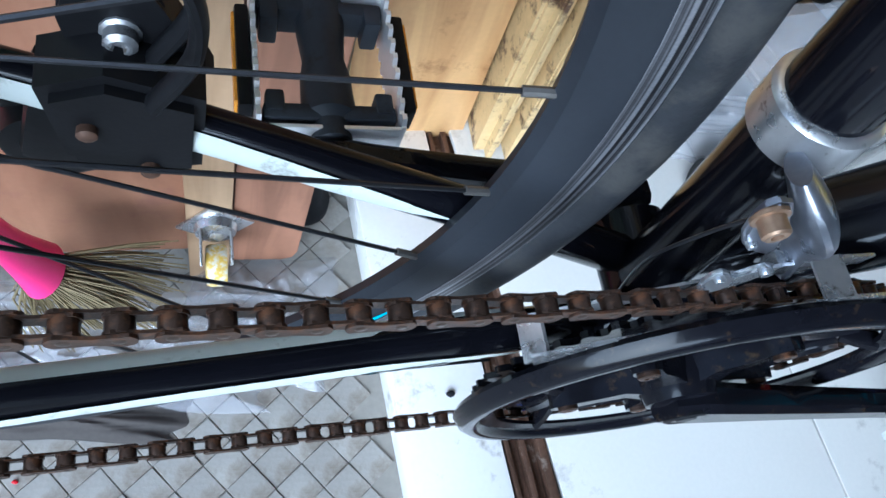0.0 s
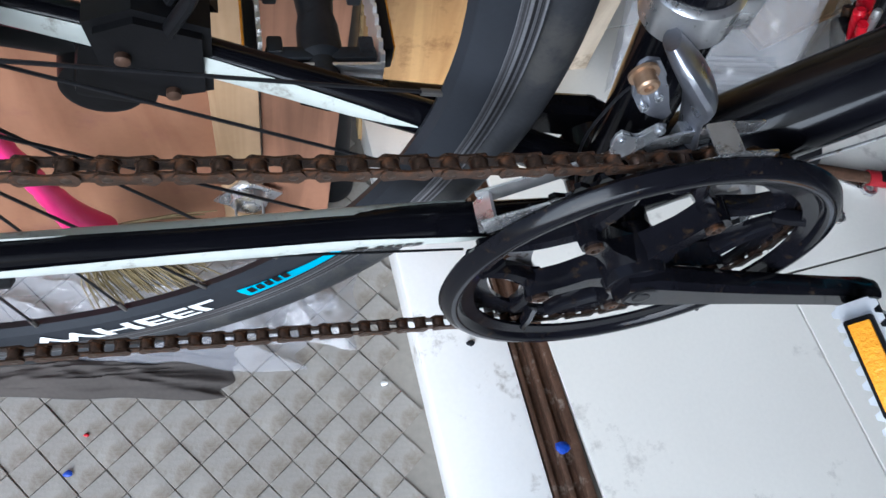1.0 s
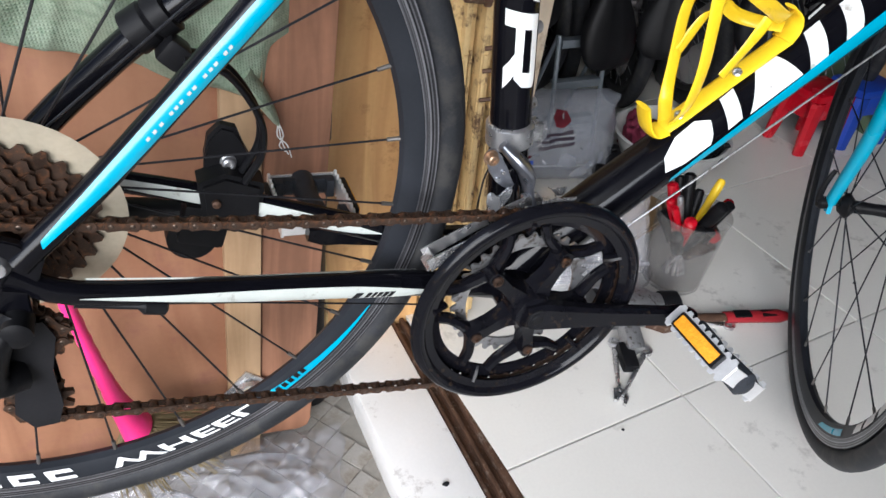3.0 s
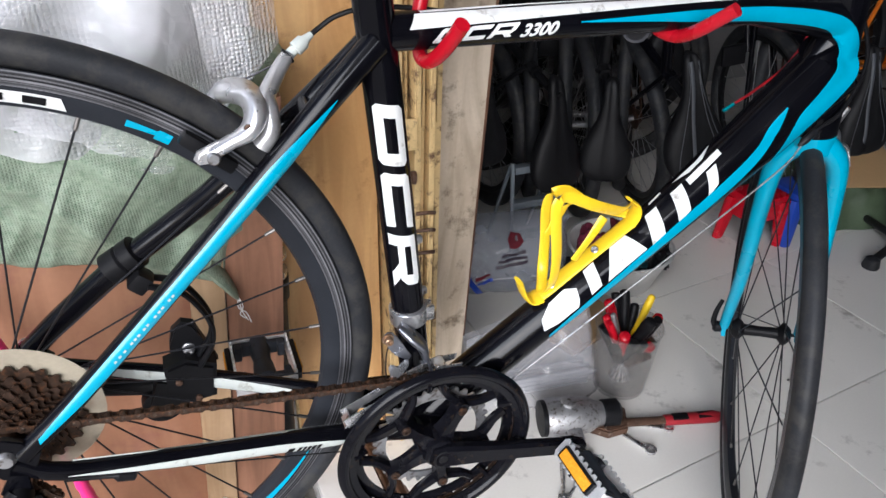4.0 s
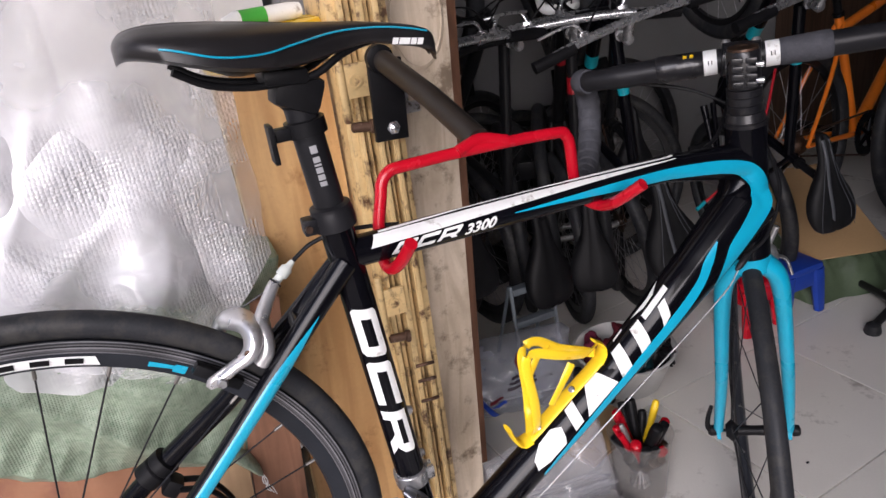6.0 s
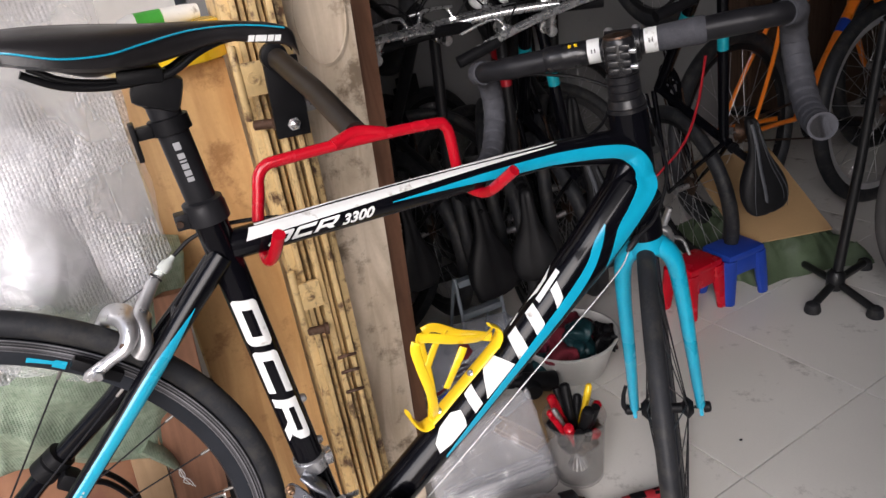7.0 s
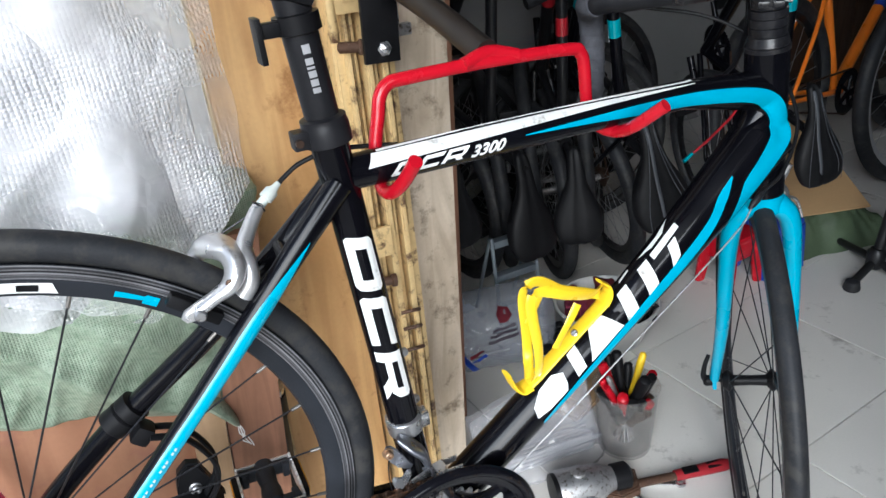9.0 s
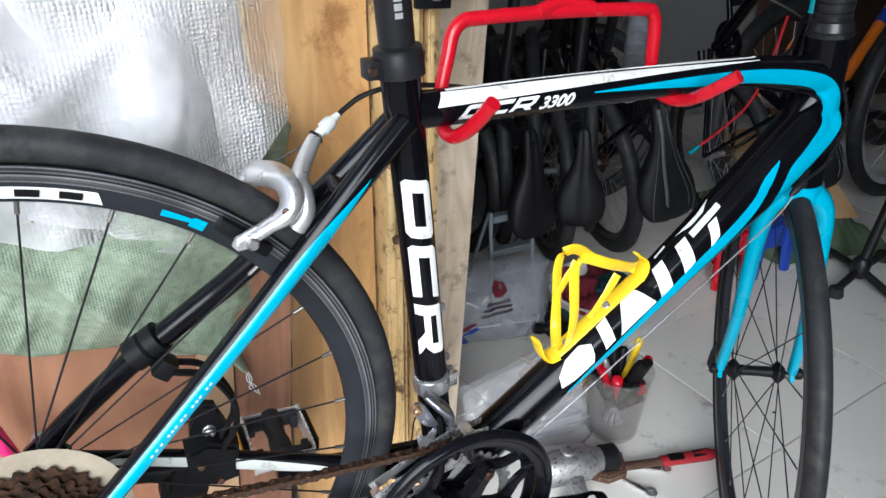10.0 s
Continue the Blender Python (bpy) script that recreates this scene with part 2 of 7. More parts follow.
def thing(name, label, category, group="", at=(0, 0, 0), m=None):
    ob = new(name)
    ob.matrix_world = m if m is not None else Matrix.Translation(at)
    ob.empty_display_size = 0.05
    return tagged(ob, label, category, group)


def finish(name, bm, material, angle=40):
    bmesh.ops.recalc_face_normals(bm, faces=bm.faces)
    me = bpy.data.meshes.new(name)
    bm.to_mesh(me)
    bm.free()
    me.materials.append(material)
    me.shade_smooth()
    me.set_sharp_from_angle(angle=radians(angle))
    return me


def part(name, bm, material, parent, label="", angle=40):
    me = bm if isinstance(bm, bpy.types.Mesh) else finish(name, bm, material, angle)
    ob = new(name, me)
    ob.parent = parent
    return tagged(ob, label)


def solo(name, bm, material, label="", category="", group="", kind="", angle=40):
    return tagged(new(name, finish(name, bm, material, angle)), label, category, group, kind)


def B():
    return bmesh.new()


def drape(bm, h, lift=0.0006):
    """Lays a flat (x, z) mesh on the side of a body whose half thickness at (x, z) is h."""
    for v in bm.verts:
        v.co.y = -h(v.co.x, v.co.z) - lift
    return bm


def band(upper, lower, h, n=40, k=5, lift=0.0006):
    """A painted band between two lines in (x, z), draped on a side."""
    a, b = curve([(x, 0, z) for x, z in upper], n), curve([(x, 0, z) for x, z in lower], n)
    bm = B()
    a = [a[round(i * (len(a) - 1) / n)] for i in range(n + 1)]
    b = [b[round(i * (len(b) - 1) / n)] for i in range(n + 1)]
    g = [[bm.verts.new(p.lerp(q, j / k)) for j in range(k + 1)] for p, q in zip(a, b)]
    for i in range(n):
        for j in range(k):
            bm.faces.new((g[i][j], g[i + 1][j], g[i + 1][j + 1], g[i][j + 1])).smooth = True
    return drape(bm, h, lift)


def cut_up(bm, step, n=60):
    """Cuts a flat (x, z) mesh along lines step apart, so that it can bend."""
    bmesh.ops.triangulate(bm, faces=bm.faces[:])
    for axis in ((1, 0, 0), (0, 0, 1)):
        k = Vector(axis)
        lo, hi = min(v.co.dot(k) for v in bm.verts), max(v.co.dot(k) for v in bm.verts)
        for i in range(1, min(n, int((hi - lo) / step) + 1)):
            bmesh.ops.bisect_plane(bm, geom=bm.verts[:] + bm.edges[:] + bm.faces[:], plane_co=k * (lo + i * step), plane_no=k)
    return bm


def lettering(text, size, m, shear=0.0, stretch=1.0, bold=0.0, space=1.0):
    """A flat mesh of the text in (x, z), its left end at the origin, moved by m."""
    c = bpy.data.curves.new("lettering", "FONT")
    c.body, c.size, c.shear, c.offset, c.space_character = text, size, shear, bold, space
    o = bpy.data.objects.new("lettering", c)
    scene.collection.objects.link(o)
    me = o.evaluated_get(bpy.context.evaluated_depsgraph_get()).to_mesh()
    bm = B()
    bm.from_mesh(me)
    bpy.data.objects.remove(o)
    bpy.data.curves.remove(c)
    for v in bm.verts:
        v.co = m @ Vector((v.co.x * stretch, 0, v.co.y))
    return bm


def slabs(polys, m):
    """Flat shapes in (x, z), moved by m."""
    bm = B()
    for p in polys:
        bm.faces.new([bm.verts.new(m @ Vector((x, 0, z))) for x, z in p])
    bm.normal_update()
    return bm


def squared(word, m, length, height, shear, t=0.21):
    """Bold squared capitals O, C and R in (x, z), the word length long, moved by m."""
    q = 0.29
    bars = {"O": [((0, 0.12), (0.07, 0), (t, 0), (t, 1), (0.07, 1), (0, 0.88)), ((1 - t, 0), (0.93, 0), (1, 0.12), (1, 0.88), (0.93, 1), (1 - t, 1)), ((t, 0), (1 - t, 0), (1 - t, q), (t, q)), ((t, 1 - q), (1 - t, 1 - q), (1 - t, 1), (t, 1))],
            "C": [((0, 0.12), (0.07, 0), (t, 0), (t, 1), (0.07, 1), (0, 0.88)), ((t, 0), (1, 0), (0.97, q), (t, q)), ((t, 1 - q), (0.97, 1 - q), (1, 1), (t, 1))],
            "R": [((0, 0), (t, 0), (t, 1), (0, 1)), ((t, 1 - q * 0.8), (0.92, 1 - q * 0.8), (0.92, 1), (t, 1)), ((1 - t, 0.5), (1, 0.5), (1, 0.92), (0.92, 1), (1 - t, 1 - q * 0.8)), ((t, 0.26), (0.9, 0.26), (1, 0.5), (t, 0.52)), ((0.55, 0.26), (0.78, 0), (1.08, 0), (0.85, 0.26))]}
    step = length / (len(word) * 1.14)
    polys = [[(step * (1.14 * i + x) + shear * height * z, height * z) for x, z in p] for i, ch in enumerate(word) for p in bars[ch]]
    return slabs(polys, m)

# ---- the place: doorway between a paved forecourt and a tiled workshop ----
TG = Matrix.Translation((0.390, 0.048, 0)) @ Matrix.Rotation(radians(6), 4, "Z")
GRID = Matrix.Translation((0.0475, 0, 0)) @ Matrix.Rotation(radians(3.4), 4, "Z")
TILE = mat("glazed_floor_tile", (0.72, 0.70, 0.655), 0.22, 0, 0.06, 3, 0.03, 200, dirt=(0.40, 0.38, 0.35), amount=0.12)
GROUT = mat("grey_grout", (0.10, 0.095, 0.085), 0.9, 0, 0.2, 20, 0.2, 300)
MARBLE = mat("white_marble", (0.86, 0.85, 0.83), 0.3, 0, 0.05, 6, 0.04, 200, dirt=(0.4, 0.37, 0.33), amount=0.15)
PAVER = mat("cast_paving", (0.27, 0.255, 0.23), 0.7, 0, 0.25, 7, 0.35, 220, dirt=(0.19, 0.165, 0.135), amount=0.45)
GROUND = mat("paving_bed", (0.20, 0.185, 0.16), 0.9, 0, 0.25, 5, 0.3, 120)
PAVE_Z = -0.063

bm = B()
box(bm, GRID @ Vector((1.70, -0.95, -0.02)), (3.36, 5.6, 0.024), GRID.to_3x3())
floor = solo("floor", bm, GROUT, "grey mortar bed under the workshop tiles", "floor", kind="structure")
bm = B()
box(bm, GRID @ Vector((-0.0755, -1.5, -0.034)), (0.102, 4.2, 0.07), GRID.to_3x3(), 0.004)
solo("threshold", bm, MARBLE, "white marble threshold slab along the doorway", "threshold", kind="structure")
bm = B()
box(bm, GRID @ Vector((0.000, -0.9, -0.024)), (0.046, 5.6, 0.02), GRID.to_3x3(), 0.002)
track = solo("door_track", bm, IRON, "rusty double steel door track set into the floor", "door track", kind="structure")
for u, w, z in ((-0.0195, 0.006, 0.0), (-0.002, 0.007, -0.001), (0.0175, 0.010, 0.002)):
    bm = B()
    box(bm, GRID @ Vector((u, -0.9, z - 0.012)), (w, 5.6, 0.02), GRID.to_3x3(), 0.002)
    part("rail", bm, IRON, track)
bm = B()
bmesh.ops.create_grid(bm, x_segments=40, y_segments=40, size=60, matrix=Matrix.Translation((0, 0, PAVE_Z - 0.003)))
solo("ground", bm, GROUND, "dull grey paved forecourt outside the door", "ground", kind="structure")

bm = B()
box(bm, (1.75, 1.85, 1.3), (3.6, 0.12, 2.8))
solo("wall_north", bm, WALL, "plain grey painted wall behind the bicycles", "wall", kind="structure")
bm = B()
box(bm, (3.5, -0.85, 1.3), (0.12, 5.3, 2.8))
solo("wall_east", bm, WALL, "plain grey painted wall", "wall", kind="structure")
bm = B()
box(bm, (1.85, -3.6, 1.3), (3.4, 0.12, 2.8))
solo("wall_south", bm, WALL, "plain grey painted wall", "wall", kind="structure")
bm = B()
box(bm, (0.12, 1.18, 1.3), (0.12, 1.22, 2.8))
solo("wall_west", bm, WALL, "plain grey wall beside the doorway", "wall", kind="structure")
# unseen wall and lintel, sized to limit the sun that enters
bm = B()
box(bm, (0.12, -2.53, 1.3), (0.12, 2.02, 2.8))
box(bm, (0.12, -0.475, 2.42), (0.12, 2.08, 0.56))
solo("wall_front_blocker", bm, WALL, "plain grey unseen wall and lintel, added to limit light through the doorway", "wall", kind="structure")
# unseen overhang, added to keep high sky light off the bicycle
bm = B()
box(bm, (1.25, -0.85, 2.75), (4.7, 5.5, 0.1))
solo("ceiling", bm, CEIL, "plain unseen ceiling, extended over the step to block sky light", "ceiling", kind="structure")
# added backing: closes the gap between the boards and brightens the wrap
bm = B()
box(bm, (-1.98, 0.68, 1.3), (4.04, 0.12, 2.8))
solo("backing_wall", bm, OUTER, "plain white wall added behind the boards to close the gap and bounce light", "wall", kind="structure")

# ---- the road bicycle that hangs in the middle; its own origin is the crank axle ----
bike = thing("road_bicycle", "black, cyan and white aluminium road bicycle hanging by its top tube", "bicycle", m=pose(0, 0, FLOOR, 0, 0, -0.6) @ pose(0, 0, 0, -0.8))
AXR, AXF = Vector((-0.3885, 0.007, 0.151)), Vector((0.5535, 0.027, -0.043))


def seg_h(tubes):
    """The half thickness in y, at (x, z), of round tubes given as (x0, z0, x1, z1, r0, r1)."""
    def h(x, z):
        best = 0.0
        for x0, z0, x1, z1, r0, r1 in tubes:
            dx, dz = x1 - x0, z1 - z0
            t = max(0, min(1, ((x - x0) * dx + (z - z0) * dz) / (dx * dx + dz * dz)))
            d = math.hypot(x - x0 - t * dx, z - z0 - t * dz)
            r = r0 + (r1 - r0) * t
            best = max(best, math.sqrt(max(0, r * r - d * d)))
        return best
    return h


TT = [(-0.028, 0.4550, 0.36, 0.4480, 0.0166, 0.0162), (0.36, 0.4480, 0.49, 0.428, 0.0162, 0.024)]
DT = [(0.0, 0.003, 0.33, 0.232, 0.0250, 0.0255), (0.33, 0.232, 0.42, 0.303, 0.0255, 0.030), (0.42, 0.303, 0.502, 0.370, 0.030, 0.032)]
DT2 = [(0.255, 0.1800, 0.34, 0.250, 0.0235, 0.0250), (0.34, 0.250, 0.40, 0.302, 0.0250, 0.0270), (0.40, 0.302, 0.478, 0.372, 0.0265, 0.0300)]
ST = [(0, 0, -0.041, 0.50, 0.0172, 0.0172)]
HT = [(0.5015, 0.296, 0.4845, 0.476, 0.0255, 0.0245)]
side = seg_h(TT + DT + DT2 + HT + [(0.468, 0.40, 0.50, 0.36, 0.022, 0.024), (0.455, 0.375, 0.49, 0.41, 0.016, 0.022)])


def xz(x, z, y=0.0):
    return Vector((x, y, z))


def straight(name, tubes, parent=bike, label=""):
    bm = B()
    pts, rs = [], []
    for i, (x0, z0, x1, z1, r0, r1) in enumerate(tubes):
        for k in range(9 if i == len(tubes) - 1 else 8):
            t = k / 8
            pts.append(xz(x0 + (x1 - x0) * t, z0 + (z1 - z0) * t))
            rs.append(r0 + (r1 - r0) * t)
    tube(bm, pts, rs, 28)
    return part(name, bm, BLACK, parent, label)


top_tube = straight("top_tube", TT, label="glossy black top tube with white and cyan stripes")
down_tube = straight("down_tube", DT, label="thick glossy black down tube with white slanted marks")
straight("down_tube_shoulder", DT2, down_tube)
seat_tube = straight("seat_tube", ST, label="black seat tube with white letters")
straight("head_tube", HT)
bm = B()
for a, b, r0, r1 in (((0.455, 0.372), (0.492, 0.412), 0.012, 0.022), ((0.468, 0.402), (0.50, 0.362), 0.021, 0.024)):
    tube(bm, [xz(*a), xz((a[0] + b[0]) / 2, (a[1] + b[1]) / 2), xz(*b)], [r0, (r0 + r1) / 2, r1], 24)
part("gusset", bm, BLACK, bike)
bm = B()
lathe(bm, (0, -0.036, 0), (0, 1, 0), [(0.016, -0.002), (0.021, 0), (0.0215, 0.072), (0.016, 0.074)], 32)
part("bottom_bracket_shell", bm, BLACK, bike)

# painted bands and letters on the frame
part("cyan_stripe", band([(0.150, 0.4545), (0.222, 0.4550), (0.295, 0.4550), (0.37, 0.4525), (0.44, 0.444), (0.478, 0.431), (0.500, 0.405), (0.503, 0.385), (0.497, 0.365), (0.475, 0.338), (0.445, 0.308), (0.416, 0.283)],
                         [(0.150, 0.4535), (0.222, 0.4490), (0.293, 0.4432), (0.365, 0.4378), (0.43, 0.429), (0.460, 0.419), (0.474, 0.402), (0.474, 0.390), (0.470, 0.378), (0.455, 0.356), (0.437, 0.332), (0.416, 0.2845)], side, 90, 6), CYAN, top_tube)
part("cyan_stripe", band([(0.4215, 0.3440), (0.403, 0.3240), (0.385, 0.2960), (0.345, 0.2570), (0.28, 0.2040), (0.20, 0.1420), (0.15, 0.1020)],
                         [(0.4222, 0.3425), (0.408, 0.3080), (0.384, 0.2740), (0.345, 0.2370), (0.28, 0.1880), (0.20, 0.1290), (0.15, 0.0970)], side, 60, 5, 0.0012), CYAN, down_tube)
part("white_stripe", band([(-0.006, 0.4700), (0.065, 0.4690), (0.16, 0.4675), (0.262, 0.4650), (0.37, 0.4612)],
                          [(-0.013, 0.4595), (0.065, 0.4600), (0.16, 0.4610), (0.262, 0.4615), (0.37, 0.4606)], side, 50, 5), WHITE, top_tube)
part("white_line", band([(0.0, 0.4710), (0.15, 0.4692), (0.37, 0.4636)], [(0.0, 0.4703), (0.15, 0.4684), (0.37, 0.4628)], lambda x, z: side(x, z), 50, 2), WHITE, top_tube)
m = Matrix.Translation((0.006, 0, 0.4465))
part("letters", drape(cut_up(squared("OCR", m, 0.076, 0.0120, 0.9), 0.004), side, 0.0009), WHITE, top_tube)
m = Matrix.Translation((0.0885, 0, 0.4455))
part("letters", drape(cut_up(lettering("3300", 0.0155, m, 0.45, 1.15, 0.0005), 0.004), side, 0.0009), WHITE, top_tube)
st = seg_h(ST)
lean = math.atan2(0.041, 0.5)
m = Matrix.Translation((-0.0470, 0, 0.400)) @ Matrix.Rotation(radians(90) - lean, 4, "Y")
part("letters", drape(cut_up(squared("OCR", m, 0.200, 0.0255, 0.25), 0.004), st, 0.0008), WHITE, seat_tube)
# the maker's name on the down tube, kept as plain slanted blocks: (metres along the tube, degrees round it from the side up)
DT_A, DT_D = xz(0, 0.003), xz(0.33, 0.229).normalized()
DT_U = xz(-DT_D.z, DT_D.x)


def on_down_tube(s, deg, lift):
    """The point on the skin of the down tube and its shoulder at s along and deg round."""
    c = DT_A + DT_D * s
    n = Vector((0, -math.cos(radians(deg)), 0)) + DT_U * math.sin(radians(deg))
    far = 0.0
    for x0, z0, x1, z1, r0, r1 in DT + DT2:
        p, q = xz(x0, z0), xz(x1, z1)
        lo, hi = 0.0, 0.07
        for k in range(14):
            mid = (lo + hi) / 2
            x = c + n * mid
            t = max(0, min(1, (x - p).dot(q - p) / (q - p).length_squared))
            lo, hi = (mid, hi) if (x - p.lerp(q, t)).length < r0 + (r1 - r0) * t else (lo, mid)
        far = max(far, lo)
    return c + n * (far + lift)


blocks = [[(0.183, 40), (0.177, 12), (0.196, 2), (0.226, 2), (0.232, 20), (0.237, 48), (0.225, 66), (0.202, 62)],
          [(0.255, 72), (0.271, 75), (0.262, 10), (0.246, 7)],
          [(0.297, 80), (0.318, 80), (0.328, 11), (0.270, 7)],
          [(0.349, 80), (0.366, 80), (0.355, 12), (0.335, 8)], [(0.387, 80), (0.404, 80), (0.393, 20), (0.374, 13)],
          [(0.410, 80), (0.458, 82), (0.457, 71), (0.409, 66)], [(0.431, 64), (0.445, 65), (0.434, 30), (0.417, 19)],
          [(0.398, 98), (0.411, 98), (0.433, 96), (0.458, 103), (0.440, 88), (0.419, 87)], [(0.362, 96), (0.364, 103), (0.382, 105), (0.381, 98)]]
for blk in blocks:
    bm = cut_up(slabs([[(u, d * 0.00045) for u, d in blk]], Matrix()), 0.003)
    for v in bm.verts:
        v.co = on_down_tube(v.co.x, v.co.z / 0.00045, 0.0007)
    part("mark", bm, WHITE, down_tube, "bold white slanted block")

# stays
CSL = [(-0.012, 0.018, 0.002), (-0.06, 0.027, 0.024), (-0.117, 0.034, 0.0440), (-0.16, 0.039, 0.0570), (-0.2, 0.044, 0.0690), (-0.252, 0.050, 0.0840), (-0.352, 0.062, 0.1155), (-0.385, 0.065, 0.142)]
CSR = [(-0.012, 0.014, 0.006), (-0.06, 0.017, 0.033), (-0.117, 0.022, 0.060), (-0.252, 0.050, 0.102), (-0.352, 0.065, 0.131), (-0.385, 0.067, 0.148)]
SSL = [(-0.040, 0.010, 0.450), (-0.098, 0.022, 0.399), (-0.2, 0.040, 0.304), (-0.317, 0.056, 0.197), (-0.377, 0.064, 0.148)]
SSR = [(-0.040, 0.010, 0.446), (-0.098, 0.022, 0.391), (-0.178, 0.037, 0.321), (-0.214, 0.045, 0.2925), (-0.282, 0.053, 0.2450), (-0.322, 0.058, 0.2130), (-0.350, 0.061, 0.1895), (-0.379, 0.064, 0.163)]
for sgn in (-1, 1):
    bm = B()
    p = curve([(x, -y, z) for x, y, z in CSL] if sgn < 0 else CSR, 30)
    tube(bm, p, [0.0135 - 0.005 * i / (len(p) - 1) for i in range(len(p))], 20, 0.78, (0, 0, 1))
    stay = part("chainstay", bm, BLACK, bike, "black chainstay with a white flash")

    def stay_h(x, z, q=p, k=sgn):
        i = min(range(len(q) - 1), key=lambda j: abs((q[j].x + q[j + 1].x) / 2 - x))
        f = max(0, min(1, (x - q[i].x) / (q[i + 1].x - q[i].x)))
        c = q[i].lerp(q[i + 1], f)
        r = 0.0135 - 0.005 * i / len(q)
        return 0.78 * math.sqrt(max(0, r * r - min(r, abs(z - c.z) * 0.96) ** 2)) - c.y
    if sgn < 0:
        def far_h(x, z, q=p):
            i = min(range(len(q) - 1), key=lambda j: abs((q[j].x + q[j + 1].x) / 2 - x))
            return -2 * q[i].lerp(q[i + 1], max(0, min(1, (x - q[i].x) / (q[i + 1].x - q[i].x)))).y - stay_h(x, z) - 0.002

        part("white_flash", band([(-0.090, 0.0362), (-0.13, 0.0515), (-0.16, 0.0620), (-0.20, 0.0740), (-0.24, 0.0850), (-0.30, 0.1015), (-0.35, 0.1165)], [(-0.090, 0.0342), (-0.12, 0.0372), (-0.16, 0.0472), (-0.20, 0.0600), (-0.246, 0.0750), (-0.30, 0.0960), (-0.35, 0.1158)], stay_h, 70, 6, 0.001), PEARL, stay)
        part("white_flash", band([(-0.10, 0.0500), (-0.16, 0.0690), (-0.20, 0.0807), (-0.252, 0.0953), (-0.345, 0.1250)], [(-0.10, 0.0480), (-0.16, 0.0645), (-0.20, 0.0750), (-0.252, 0.0890), (-0.345, 0.1190)], far_h, 60, 4, 0.001), PEARL, stay)
        mm = Matrix.Translation((-0.164, 0, 0.0505)) @ Matrix.Rotation(radians(15), 4, "Y") @ Matrix.Scale(1.22, 4)
        bars = [[(x0, 0), (x0 + w, 0), (x0 + w + 0.002, 0.0052), (x0 + 0.002, 0.0052)] for x0, w in ((0, 0.0055), (0.009, 0.0032), (0.0135, 0.0028), (0.0175, 0.003), (0.0215, 0.0036), (0.026, 0.0036))]
        for b_ in bars:
            part("mark", drape(cut_up(slabs([b_], mm), 0.003), stay_h, 0.0016), BLACK, stay)
    else:
        part("white_flash", band([(-0.12, 0.0640), (-0.16, 0.0800), (-0.235, 0.1045), (-0.345, 0.1350)], [(-0.12, 0.0630), (-0.16, 0.0690), (-0.235, 0.0905), (-0.345, 0.1290)], stay_h, 60, 5, 0.001), PEARL, stay)
    bm = B()
    q = curve([(x, sgn * y, z) for x, y, z in (SSL if sgn < 0 else SSR)], 30)
    tube(bm, q, [0.0125 - (0.0035 if sgn < 0 else 0.0012) * min(1, i / 18) for i in range(len(q))], 18)
    stay = part("seat_stay", bm, BLACK, bike, "black seat stay with a cyan side")
    if sgn < 0:
        def ss_h(x, z, q=q):
            i = min(range(len(q) - 1), key=lambda j: abs((q[j].x + q[j + 1].x) / 2 - x) + abs((q[j].z + q[j + 1].z) / 2 - z))
            dx, dz = q[i + 1].x - q[i].x, q[i + 1].z - q[i].z
            f = max(-1, min(2, ((x - q[i].x) * dx + (z - q[i].z) * dz) / (dx * dx + dz * dz)))
            c = q[i] + (q[i + 1] - q[i]) * f
            r = 0.0125 - 0.0035 * min(1, i / 18)
            return math.sqrt(max(0, r * r - min(r, math.hypot(x - c.x, z - c.z)) ** 2)) - c.y
        part("cyan_flash", band([(-0.080, 0.413), (-0.14, 0.3665), (-0.2, 0.3110), (-0.3, 0.2200), (-0.36, 0.1660)], [(-0.082, 0.410), (-0.132, 0.3550), (-0.2, 0.2950), (-0.3, 0.2055), (-0.36, 0.1605)], ss_h, 60, 9, 0.0008), CYAN, stay)
        mm = Matrix.Translation((-0.289, 0, 0.2195)) @ Matrix.Rotation(-math.atan2(0.091, 0.1), 4, "Y")
        bars = [[(x0, 0.0004), (x0 + 0.0027, 0.0004), (x0 + 0.0030, 0.0024), (x0 + 0.0003, 0.0024)] for x0 in (0, 0.006, 0.012, 0.021, 0.0255, 0.03, 0.037, 0.0415, 0.051, 0.056, 0.0605, 0.069, 0.0735)]
        for b_ in bars:
            part("mark", drape(cut_up(slabs([b_], mm), 0.003), ss_h, 0.0012), PEARL, stay, "small pale mark")
    bm = B()
    plate(bm, [(-0.373, 0.165), (-0.362, 0.150), (-0.372, 0.128), (-0.396, 0.128), (-0.408, 0.145), (-0.400, 0.162), (-0.386, 0.172)], sgn * 0.062, sgn * 0.069, bevel=0.001)
    if sgn < 0:
        plate(bm, [(-0.39, 0.135), (-0.376, 0.130), (-0.380, 0.10), (-0.394, 0.098), (-0.402, 0.115)], sgn * 0.064, sgn * 0.071, bevel=0.001)
    part("dropout", bm, BLACK, bike)
bm = B()
tube(bm, [(-0.098, -0.022, 0.396), (-0.1, 0.0, 0.394), (-0.098, 0.022, 0.396)], 0.008, 14)
part("stay_bridge", bm, BLACK, bike)

GREY_MARK = mat("pale_grey_print", (0.27, 0.27, 0.28), 0.5)
